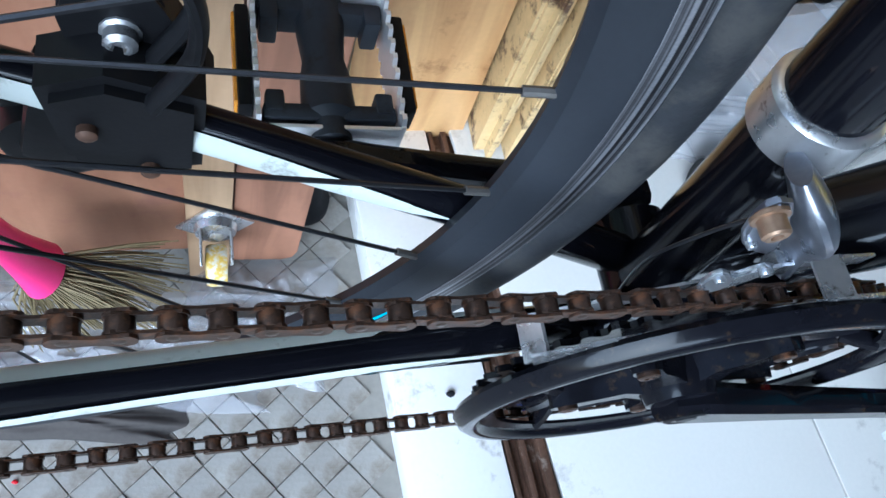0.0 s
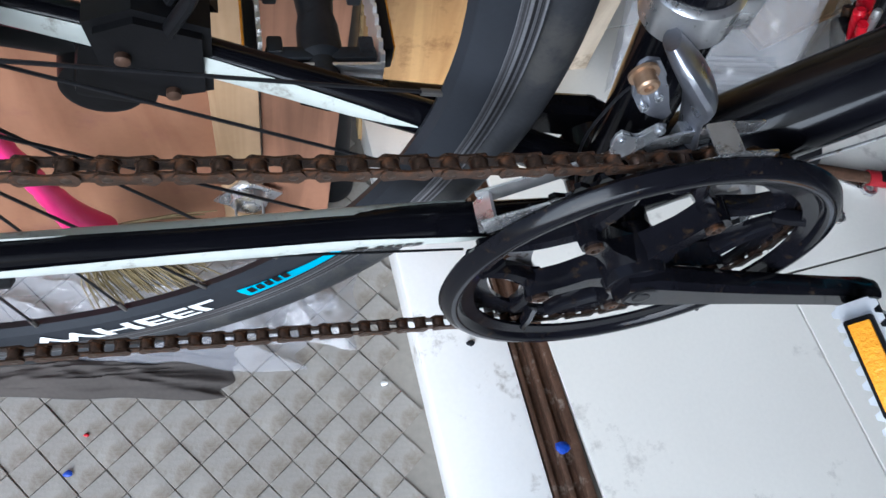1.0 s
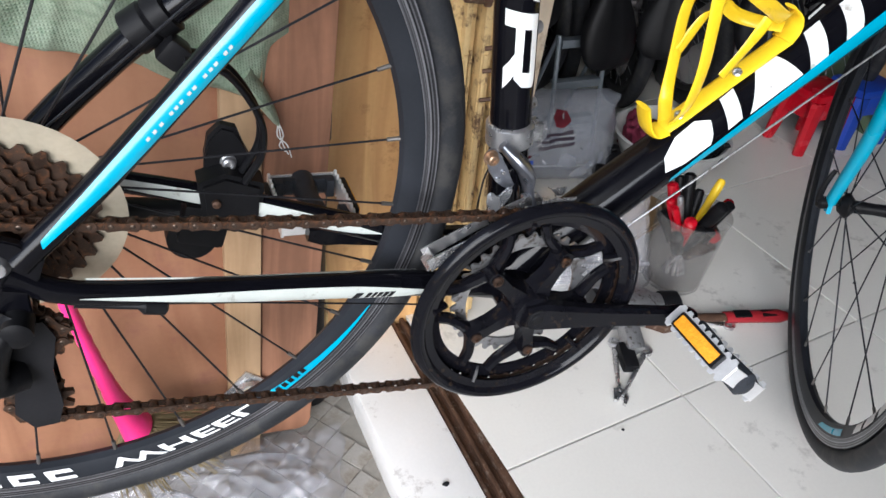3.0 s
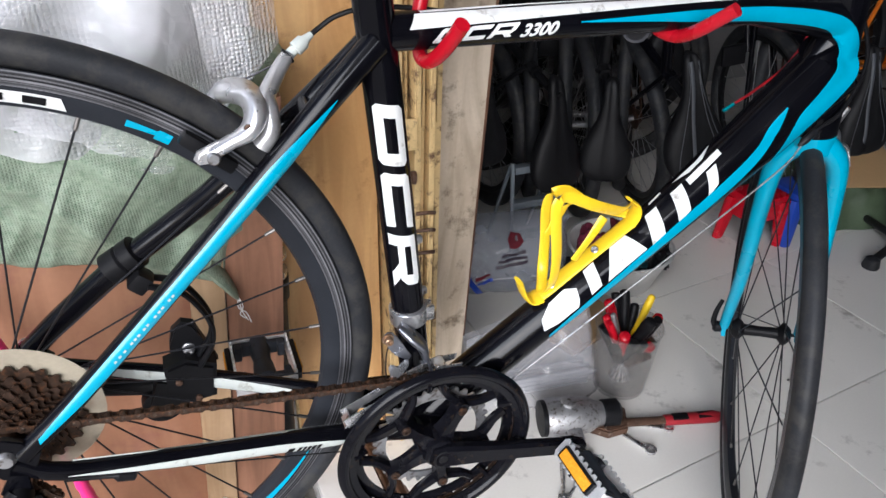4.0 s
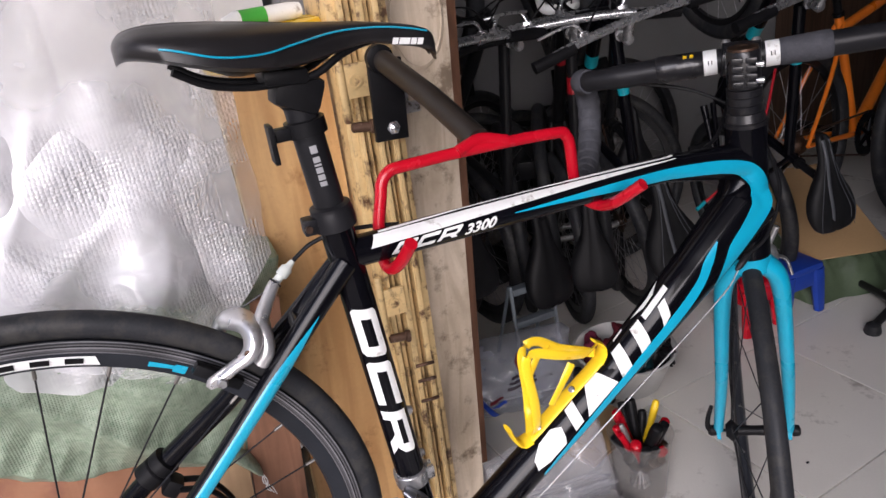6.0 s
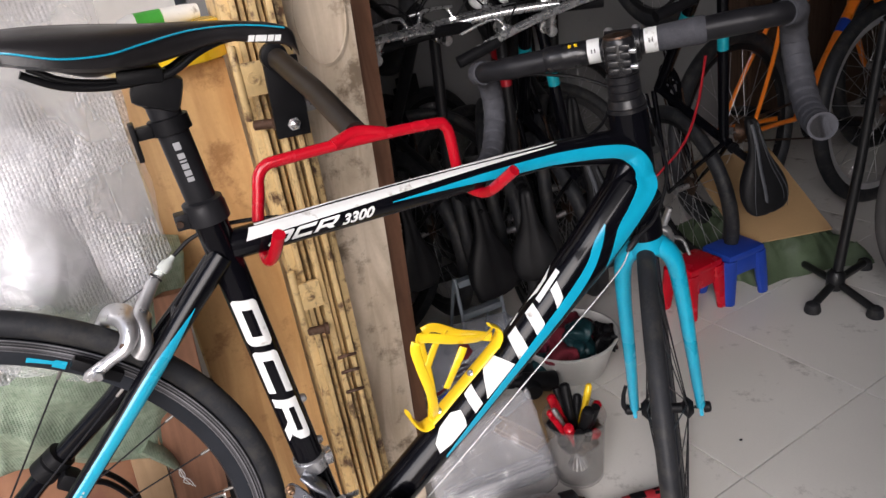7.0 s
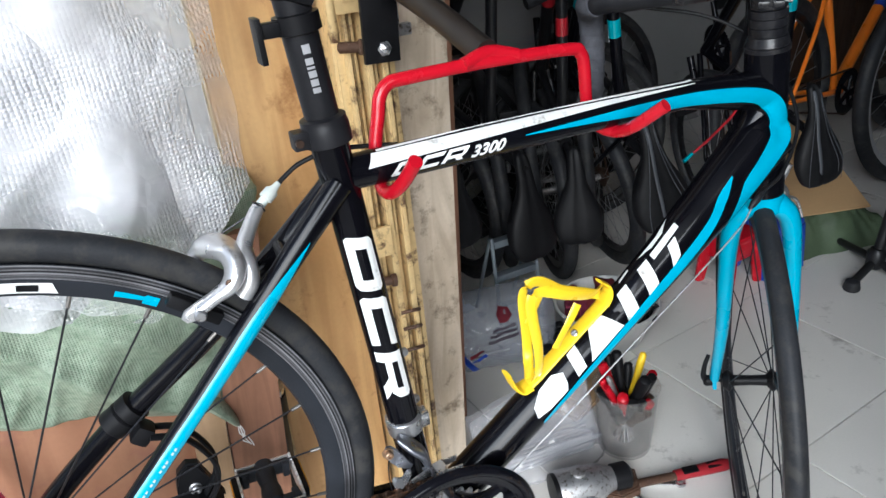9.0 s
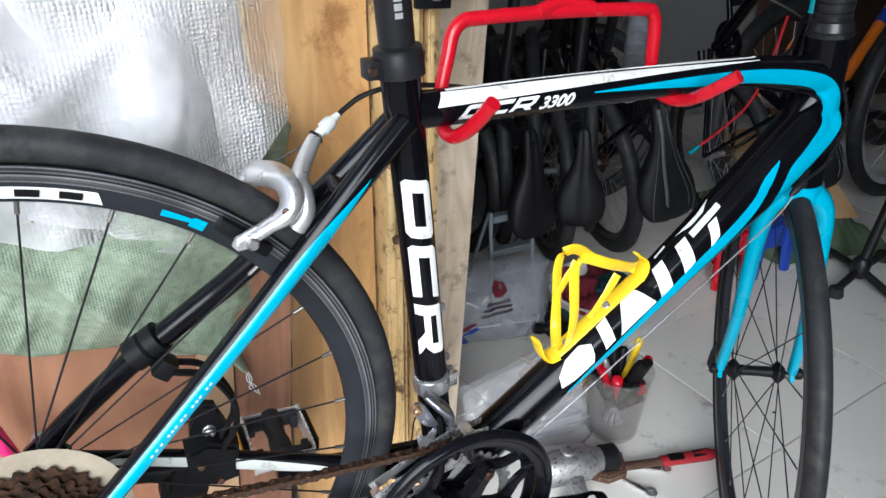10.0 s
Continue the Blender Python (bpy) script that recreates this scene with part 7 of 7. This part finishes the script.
tube(bm, [(0, 0, 0.05), (0.055, 0.0, 0.40), (0.095, 0.0, 0.74)], [0.014, 0.013, 0.012], 12)
part("pole", bm, STB, stand)
bm = B()
tube(bm, [(0.095, 0.0, 0.74), (0.17, -0.05, 0.80), (0.20, -0.08, 0.78)], [0.012, 0.016, 0.010], 12)
part("clamp", bm, STB, stand)

bm = B()
lathe(bm, (1.80, 0.19, 0.335), Vector((0.35, 1, 0)), [(0.306 + 0.026 + 0.028 * math.cos(a), 0.027 * math.sin(a)) for a in (2 * math.pi * k / 14 for k in range(14))], 72, closed=True)
solo("loose_tyre", bm, mat("grey_tyre", (0.07, 0.068, 0.066), 0.8, 0, 0.25, 20, 0.4, 200), "grey dusty bicycle tyre standing on the floor", "tyre")

# flattened cardboard on a green bag
bag = crumple("green_bag", (1.64, 0.80, 0.0), 0.44, 0.44, 0.13, 3.3, mat("dark_green_tarp", (0.07, 0.10, 0.055), 0.6, 0, 0.25, 12, 0.2, 160), "dark green woven bag under the cardboard", -20)
bag["category"] = "bag"
bm = B()
M = Matrix.Translation((1.615, 0.81, 0.19)) @ Matrix.Rotation(radians(-19), 4, "Z") @ Matrix.Rotation(radians(19), 4, "X")
box(bm, (0, 0, 0), (0.28, 0.40, 0.006), None, 0.001)
for v in bm.verts:
    v.co.z += 0.012 * math.sin(v.co.y * 9)
bm.transform(M)
solo("cardboard", bm, CARD, "flattened brown cardboard sheet lying on a bag", "cardboard")
bm = B()
for w_, d_, z_ in ((0.20, 0.13, 0.004), (0.19, 0.125, 0.012)):
    box(bm, (0.57, 0.490, z_), (w_, d_, 0.006), turn(0, 0, 20), 0.001)
box(bm, (0.50, 0.470, 0.030), (0.004, 0.125, 0.05), turn(0, -35, 20), 0.001)
solo("carton", bm, CARD, "small flattened brown carton lying behind the tool tub", "box")

# tool tub of clear plastic with pliers and screwdrivers
TUB = mat("clear_tub", (0.30, 0.29, 0.28), 0.15, 0, 0.1, 20, 0.1, 100, alpha=0.20, dirt=(0.16, 0.14, 0.13), amount=0.3)
tub = thing("tool_tub", "clear plastic tub full of hand tools", "tub", at=(0.545, 0.295, 0))
bm = B()
lathe(bm, (0, 0, 0), (0, 0, 1), [(0.050, 0), (0.053, 0.002), (0.064, 0.15), (0.067, 0.154), (0.064, 0.156), (0.061, 0.150), (0.051, 0.008), (0.048, 0.006)], 36)
part("body", bm, TUB, tub)
random.seed(3)
TOOLS = "hand tools"
for k, (a, h, mt, r) in enumerate(((0.2, 0.205, YELLOW, 0.008), (1.3, 0.20, PLASTIC, 0.012), (2.1, 0.19, RED, 0.011), (2.9, 0.18, RED, 0.009), (3.9, 0.165, RED, 0.012), (4.8, 0.20, PLASTIC, 0.013), (5.6, 0.19, RED, 0.010), (0.8, 0.17, PLASTIC, 0.010), (3.3, 0.20, DULL, 0.006), (4.3, 0.15, PLASTIC, 0.012), (5.2, 0.13, RED, 0.011), (4.6, 0.115, RUST, 0.012), (2.5, 0.14, PLASTIC, 0.012), (5.9, 0.12, RUST, 0.011), (3.6, 0.125, PLASTIC, 0.013), (1.7, 0.15, RUST, 0.010))):
    ob = thing("screwdriver" if k % 2 == 0 else "pliers", "hand tool with a coloured grip standing in the tub", "tool", TOOLS, at=(0.545, 0.295, 0))
    p0 = Vector((-0.02 * math.cos(a), -0.02 * math.sin(a), 0.02))
    p1 = Vector((0.052 * math.cos(a), 0.052 * math.sin(a), h))
    bm = B()
    tube(bm, [p0, p0.lerp(p1, 0.5)], 0.0035, 8)
    part("shaft", bm, DULL, ob)
    bm = B()
    q = [p0.lerp(p1, f) for f in (0.5, 0.56, 0.72, 0.88, 0.98, 1.0)]
    tube(bm, q, [r * 0.6, r, r * 0.85, r, r * 0.9, r * 0.5], 10)
    part("grip", bm, mt, ob)
    if k % 2:
        bm = B()
        side_ = Vector((-math.sin(a), math.cos(a), 0)) * 0.016
        tube(bm, [p0.lerp(p1, 0.5), p0.lerp(p1, 0.7) + side_, p0.lerp(p1, 0.97) + side_ * 1.2], [r * 0.6, r * 0.8, r * 0.7], 10)
        part("grip", bm, mt, ob)


DKRED = mat("dark_red_cloth", (0.11, 0.006, 0.014), 0.85, 0, 0.25, 30, 0.3, 200)


def bag_of(name, c, w, d, h, seed, material, label, rz, rough=0.22):
    """A slumped, closed bag."""
    bm = B()
    bmesh.ops.create_uvsphere(bm, u_segments=56, v_segments=36, radius=1.0)
    m = Matrix.Translation(c) @ Matrix.Rotation(radians(rz), 4, "Z")
    for v in bm.verts:
        q = v.co.copy()
        f = 1 + rough * noise.noise(q * 1.7 + Vector((seed, 0, 0))) + 0.10 * (1 - abs(noise.noise(q * 5 + Vector((0, seed, 0)))))
        x = math.copysign(abs(q.x) ** 0.7, q.x) * w / 2 * f
        y = math.copysign(abs(q.y) ** 0.7, q.y) * d / 2 * f
        z = max(0.0, (math.copysign(abs(q.z) ** 0.75, q.z) * 0.5 * f + 0.5)) * h
        v.co = m @ Vector((x, y, z))
    return solo(name, bm, material, label, "bag", angle=50)


ROD = mat("white_plastic_tube", (0.36, 0.36, 0.38), 0.35, 0, 0.05, 30, 0.05, 300)
rods = thing("plastic_tubes", "bundle of white plastic tubes in a clear bag", "tubes", at=(0, 0, 0))
for k in range(16):
    bm = B()
    o = Vector((0, 0.010 * (k % 5), 0.007 + 0.010 * (k // 5)))
    e = random.uniform(-0.012, 0.015)
    tube(bm, [Vector((0.262, 0.345, 0)) + o, Vector((0.488 + e, 0.318, 0)) + o], 0.0048, 8)
    part("tube", bm, ROD, rods)
FILM = mat("milky_film", (0.50, 0.50, 0.53), 0.10, 0, 0.06, 9, 0.6, 45, alpha=0.34, rvar=0.05, spec=1.0)
bm, g = B(), []
ca, cb, cc, cd = (Vector(q) for q in ((0.235, 0.335, 0.004), (0.500, 0.305, 0.004), (0.487, 0.375, 0.200), (0.228, 0.375, 0.150)))
for i in range(51):
    row = []
    for j in range(41):
        u, v = i / 50, j / 40
        c = ca.lerp(cb, u).lerp(cd.lerp(cc, u), v)
        full = 0.040 * (1 - (2 * u - 1) ** 6) * max(0, 1 - v) ** 0.6 * min(1, v * 9 + 0.55)
        cr = 0.006 * ridge(u, v, 1.0, 5, 0.7) + 0.004 * ridge(u, v, 6.0, 11, -0.4) + 0.002 * ridge(u, v, 9.0, 21, 0.2)
        c.z += 0.006 * noise.noise(Vector((u * 6, v * 2, 2.0))) * v
        row.append((bm.verts.new(c + Vector((0, -full - cr, 0))), bm.verts.new(c + Vector((0, full + 0.004 + cr * 0.5, 0)))))
    g.append(row)
for i in range(50):
    for j in range(40):
        for q in (0, 1):
            bm.faces.new((g[i][j][q], g[i + 1][j][q], g[i + 1][j + 1][q], g[i][j + 1][q]))
solo("clear_bag", bm, FILM, "clear plastic bag round a bundle of white tubes", "bag", angle=50)
parcel = thing("parcel_bag", "greyish white plastic parcel bag with a blue band and red print", "bag", m=Matrix.Translation((0.465, 0.675, 0.0)) @ Matrix.Rotation(radians(-12), 4, "Z") @ Matrix.Rotation(radians(-8), 4, "X"))
PARCEL = mat("grey_poly_bag", (0.36, 0.38, 0.43), 0.14, 0, 0.3, 9, 0.5, 50, alpha=0.48, spec=1.0)
INK = mat("dark_print", (0.03, 0.02, 0.03), 0.4, 0, 0.2, 30, 0.02, 300)
def pillow(u, v):
    """Height of the slumped bag's front at u along, v up."""
    return -0.075 * (1 - (2 * u - 1) ** 4) * (1 - (2 * v - 1) ** 4) - 0.012 * ridge(u, v, 3.0, 5, 0.6) - 0.008 * ridge(u, v, 8.0, 9, -0.5) - 0.004 * ridge(u, v, 5.0, 19, 0.2)
bm, g = B(), []
for i in range(41):
    row = []
    for j in range(33):
        u, v = i / 40, j / 32
        row.append((bm.verts.new((0.30 * (u - 0.5), pillow(u, v), 0.006 + 0.190 * v)), bm.verts.new((0.30 * (u - 0.5), 0.05, 0.006 + 0.182 * v))))
    g.append(row)
for i in range(40):
    for j in range(32):
        for s_ in (0, 1):
            bm.faces.new((g[i][j][s_], g[i + 1][j][s_], g[i + 1][j + 1][s_], g[i][j + 1][s_]))
for i in range(40):
    for j in (0, 32):
        bm.faces.new((g[i][j][0], g[i + 1][j][0], g[i + 1][j][1], g[i][j][1]))
for j in range(32):
    for i in (0, 40):
        bm.faces.new((g[i][j][0], g[i][j + 1][0], g[i][j + 1][1], g[i][j][1]))
part("bag", bm, PARCEL, parcel, angle=60)
def bar(u, v, w, h):
    """A slanting printed bar, its lower corner at u, v."""
    return [(u, v), (u + w, v + w * 0.35), (u + w, v + w * 0.35 + h), (u, v + h)]


prints = [("band", BLUE, "blue printed band", [(0.03, 0.60), (0.075, 0.62), (0.29, 0.10), (0.24, 0.09)]), ("print", DKRED, "small dark red print", [(0.46, 0.78), (0.52, 0.76), (0.58, 0.82), (0.56, 0.90), (0.49, 0.92), (0.45, 0.86)])]
prints += [("print", INK, "dark printed line", bar(0.36 + 0.02 * k, 0.50 + 0.075 * k, 0.24 - 0.03 * k, 0.038)) for k in range(3)]
prints += [("print", DKRED, "small red printed line", bar(0.20, 0.36, 0.12, 0.04)), ("print", BLUE, "small blue printed line", bar(0.22, 0.29, 0.12, 0.04))]
for nm, mt, lb, poly in prints:
    bm = cut_up(slabs([poly], Matrix()), 0.05)
    for v in bm.verts:
        u, w = v.co.x, v.co.z
        v.co = Vector((0.30 * (u - 0.5), pillow(u, w) - 0.003, 0.006 + 0.190 * w))
    part(nm, bm, mt, parcel, lb)

# bowl with gloves and bottles, small dark bottles
bowl = thing("basin", "translucent plastic basin full of odds and ends", "basin", at=(0.755, 0.625, 0))
bm = B()
lathe(bm, (0, 0, 0), (0, 0, 1), [(0.085, 0), (0.09, 0.003), (0.125, 0.10), (0.132, 0.104), (0.125, 0.106), (0.119, 0.10), (0.086, 0.008), (0.08, 0.006)], 40)
part("body", bm, mat("milky_plastic", (0.6, 0.6, 0.58), 0.35, 0, 0.08, 10, 0.05, 100, alpha=0.75), bowl)
TEALP = mat("teal_rubber", (0.005, 0.028, 0.034), 0.5, 0, 0.2, 30, 0.1, 200)
for x, y, z, w, mt, nm in ((0.72, 0.60, 0.075, 0.11, DKRED, "glove"), (0.80, 0.66, 0.08, 0.10, DKRED, "glove"), (0.76, 0.58, 0.105, 0.09, TEALP, "glove"), (0.83, 0.57, 0.085, 0.07, PLASTIC, "cloth"), (0.70, 0.68, 0.08, 0.07, mat("maroon_cloth", (0.12, 0.01, 0.03), 0.85, 0, 0.2, 30, 0.2, 200), "cloth")):
    o = bag_of(nm, (x, y, z - 0.035), w, w * 0.7, 0.07, x * 30, mt, "crumpled coloured work glove or cloth in the basin", random.uniform(0, 90), 0.75)
    o["category"] = "cloth"
for x, y, rz, mt in ((0.60, 0.585, 25, TEALP), (0.66, 0.545, 160, PLASTIC), (0.585, 0.535, 70, PLASTIC)):
    ob = thing("bottle", "small dark plastic bottle lying on the floor", "bottle", "small bottles", m=Matrix.Translation((x, y, 0.045)) @ Matrix.Rotation(radians(rz), 4, "Z") @ Matrix.Rotation(radians(82), 4, "Y"))
    bm = B()
    lathe(bm, (0, 0, 0), (0, 0, 1), [(0.022, 0), (0.025, 0.004), (0.025, 0.085), (0.012, 0.10), (0.011, 0.11)], 20)
    part("body", bm, mt, ob)
    bm = B()
    lathe(bm, (0, 0, 0.108), (0, 0, 1), [(0.012, 0), (0.014, 0.002), (0.014, 0.02), (0.011, 0.023)], 16)
    part("cap", bm, PLASTIC, ob)

# grey steel step frame behind
ladder = thing("step_frame", "grey steel step frame standing among the bicycles", "step ladder", at=(0.602, 0.785, 0))
GR = mat("grey_steel_paint", (0.20, 0.23, 0.26), 0.4, 0.3, 0.1, 20, 0.05, 200)
for s_ in (-1, 1):
    bm = B()
    tube(bm, [(s_ * 0.062, 0, 0), (s_ * 0.062, 0.015, 0.14), (s_ * 0.062, 0.03, 0.268)], 0.0055, 8)
    part("upright", bm, GR, ladder)
    bm = B()
    tube(bm, [(s_ * 0.060, 0.15, 0), (s_ * 0.060, 0.04, 0.262)], 0.005, 8)
    part("back_leg", bm, GR, ladder)
for z in (0.065, 0.158, 0.255):
    bm = B()
    box(bm, (0, 0.02 + z * 0.05, z), (0.118, 0.030, 0.007), turn(-6, 0, 0), 0.002)
    box(bm, (0, 0.006 + z * 0.05, z - 0.006), (0.118, 0.003, 0.014), None, 0.001)
    part("tread", bm, GR, ladder)

# pipe wrench, motor and spanners
wrench = thing("pipe_wrench", "rusty adjustable pipe wrench with a red grip", "wrench")
M = Matrix.Translation((0.541, 0.168, 0.014)) @ Matrix.Rotation(radians(-16), 4, "Z")
bm = B()
tube(bm, [(0.02, 0, 0), (0.12, 0, 0.002), (0.135, 0, 0.002)], [0.012, 0.014, 0.009], 12, 0.7, (0, 1, 0))
bm.transform(M)
part("grip", bm, mat("dull_red_rubber", (0.30, 0.015, 0.022), 0.5, 0, 0.15, 30, 0.1, 300), wrench, "red rubber grip")
bm = B()
for k in range(2):
    box(bm, (0.05 + 0.05 * k, 0, 0.0075), (0.032, 0.017, 0.006), None, 0.003)
bm.transform(M)
part("grip_inlay", bm, PLASTIC, wrench)
bm = B()
tube(bm, [(-0.06, 0, 0), (0.02, 0, 0)], [0.010, 0.009], 10, 0.7, (0, 1, 0))
plate(bm, [(-0.06, -0.02), (-0.05, 0.03), (-0.085, 0.052), (-0.125, 0.05), (-0.12, 0.038), (-0.092, 0.03), (-0.09, 0.01), (-0.125, 0.0), (-0.13, -0.014), (-0.10, -0.03)], -0.010, 0.010, Matrix.Rotation(radians(-90), 4, "X"), 0.003)
lathe(bm, (-0.074, -0.004, -0.012), (0, 0, 1), [(0.006, 0), (0.012, 0.002), (0.012, 0.024), (0.006, 0.026)], 14)
bm.transform(M)
part("jaw", bm, IRON, wrench, "rusty steel jaws")
lathe_b = B()
lathe(lathe_b, M @ Vector((0.135, 0, 0.002)), M.to_3x3() @ Vector((1, 0, 0)), [(0.009, 0), (0.011, 0.003), (0.011, 0.012), (0.007, 0.016)], 14)
part("end_ring", lathe_b, SILVER, wrench)

motor = thing("hand_grinder", "grey cast metal air tool lying on the floor", "power tool")
M = Matrix.Translation((0.382, 0.215, 0.040)) @ Matrix.Rotation(radians(-14), 4, "Z")
bm = B()
lathe(bm, (-0.055, 0, 0), (1, 0, 0), [(0.024, 0), (0.036, 0.003), (0.038, 0.012), (0.036, 0.05), (0.034, 0.085), (0.026, 0.10), (0.022, 0.115)], 28)
box(bm, (-0.005, -0.045, -0.016), (0.032, 0.07, 0.034), turn(20, 0, 0), 0.010)
lathe(bm, (-0.01, 0.0, 0.03), (0, 0, 1), [(0.014, 0), (0.014, 0.010), (0.010, 0.012)], 16)
bm.transform(M)
part("body", bm, DULL, motor, "dull cast aluminium housing")
bm = B()
lathe(bm, (-0.062, 0, 0), (1, 0, 0), [(0.020, 0), (0.034, 0.001), (0.0345, 0.010), (0.030, 0.012)], 28)
bm.transform(M)
part("end_cap", bm, PLASTIC, motor)
bm = B()
lathe(bm, (0.058, 0, 0), (1, 0, 0), [(0.020, 0), (0.026, 0.002), (0.026, 0.03), (0.018, 0.036)], 24)
bm.transform(M)
part("collar", bm, PLASTIC, motor)
bm = B()
box(bm, (-0.02, -0.085, -0.03), (0.026, 0.05, 0.022), turn(10, 0, 0), 0.006)
bm.transform(M)
part("cover", bm, PLASTIC, motor)
for x, y, L, rz in ((0.315, 0.125, 0.10, 62), (0.335, 0.105, 0.11, 38), (0.50, 0.185, 0.13, -30), (0.47, 0.165, 0.10, -62)):
    ob = thing("spanner", "small bright steel spanner lying on the floor", "spanner", "spanners")
    M = Matrix.Translation((x, y, 0.006)) @ Matrix.Rotation(radians(rz), 4, "Z")
    bm = B()
    tube(bm, [(-L / 2, 0, 0), (L / 2, 0, 0)], 0.0048, 8, 0.6)
    annulus(bm, (L / 2 + 0.006, 0, 0), 0.0055, 0.0105, -0.003, 0.003, 20)
    g = [v for v in bm.verts if v.co.x > L / 2 - 0.006]
    bmesh.ops.rotate(bm, verts=[v for v in g if abs(v.co.x - L / 2 - 0.006) <= 0.0106], cent=(L / 2 + 0.006, 0, 0), matrix=Matrix.Rotation(radians(90), 3, "X"))
    plate(bm, [(-L / 2 - 0.014, 0.010), (-L / 2 - 0.012, 0.004), (-L / 2 - 0.004, 0.003), (-L / 2 - 0.004, -0.003), (-L / 2 - 0.012, -0.004), (-L / 2 - 0.014, -0.010), (-L / 2 + 0.004, -0.009), (-L / 2 + 0.008, 0), (-L / 2 + 0.004, 0.009)], -0.003, 0.003, Matrix.Rotation(radians(-90), 4, "X"))
    bm.transform(M)
    part("shank", bm, SILVER, ob)

# dark cupboard against the back wall, behind the bicycles
cup = thing("cupboard", "dark brown wooden cupboard behind the bicycles", "cupboard", at=(2.95, 1.70, 0))
DKW = wood("dark_brown_wood", (0.05, 0.028, 0.017), (0.085, 0.05, 0.032), 0.5)
bm = B()
box(bm, (0, 0, 0.8), (1.0, 0.12, 1.6), None, 0.004)
part("carcass", bm, DKW, cup)
for x in (-0.25, 0.25):
    bm = B()
    box(bm, (x, -0.071, 0.82), (0.48, 0.018, 1.5), None, 0.003)
    d_ = part("door", bm, DKW, cup)
    bm = B()
    lathe(bm, (x - math.copysign(0.2, x), -0.080, 0.85), (0, -1, 0), [(0.006, 0), (0.006, 0.012), (0.013, 0.016), (0.012, 0.024)], 16)
    part("knob", bm, DULL, d_)

# ---- floor tiles and paving stones, one by one ----
TS = 0.42
bm = B()
box(bm, (0, 0, -0.004), (TS - 0.0030, TS - 0.0030, 0.008), None, 0.0006)
tile_me = finish("tile", bm, TILE, 8)
bm = B()
box(bm, (0, 0, -0.004), (0.322, TS - 0.0030, 0.008), None, 0.0006)
edge_me = finish("tile", bm, TILE, 8)
for i in range(9):
    for j in range(-9, 4):
        o = new("tile", edge_me if i == 0 else tile_me)
        o.parent = floor
        o.matrix_world = TG @ Matrix.Translation((-0.1626 if i == 0 else TS * (i - 0.5), TS * (j + 0.5), random.uniform(-0.0004, 0.0004)))
SW = 0.035
PAVE_M = Matrix.Translation((-0.35, 0.0, PAVE_Z)) @ Matrix.Rotation(radians(38), 4, "Z")
shapes = []
for k in range(6):
    bm = B()
    box(bm, (0, 0, -0.005), (SW - 0.0008, SW - 0.0008, 0.010), None, 0.0009)
    for v in bm.verts:
        v.co.x += 0.0016 * noise.noise(v.co * 70 + Vector((k * 5, 0, 0)))
        v.co.y += 0.0016 * noise.noise(v.co * 70 + Vector((0, k * 5, 3)))
    shapes.append(finish("paving_stone", bm, PAVER, 15))
pave = tagged(new("pavement"), "small square cast paving outside the step", "pavement", kind="structure")
near, rest = [], []
for i in range(-40, 41):
    for j in range(-40, 41):
        c = PAVE_M @ Vector((i * SW, j * SW, 0))
        loc = GRID.inverted() @ c
        if loc.x > -0.145 or c.x < -1.5:
            continue
        (near if c.x > -0.60 and -0.32 < c.y < 0.18 else rest).append((i, j))
for i, j in near:
    o = new("paving_stone", random.choice(shapes))
    o.parent = pave
    o.matrix_world = PAVE_M @ Matrix.Translation((i * SW, j * SW, random.uniform(-0.0016, 0.0008))) @ Matrix.Rotation(random.uniform(-0.02, 0.02), 4, "Y")
bm = B()
for i, j in rest:
    a = [bm.verts.new(PAVE_M @ Vector((i * SW + sx * 0.0168, j * SW + sy * 0.0168, z))) for z in (-0.01, 0.0) for sx, sy in ((-1, -1), (1, -1), (1, 1), (-1, 1))]
    bm.faces.new(a[4:])
    for k in range(4):
        bm.faces.new((a[k], a[(k + 1) % 4], a[4 + (k + 1) % 4], a[4 + k]))
ob = part("paving_stones", bm, PAVER, pave)
tagged(ob, "far small paving stones", kind="stuff")
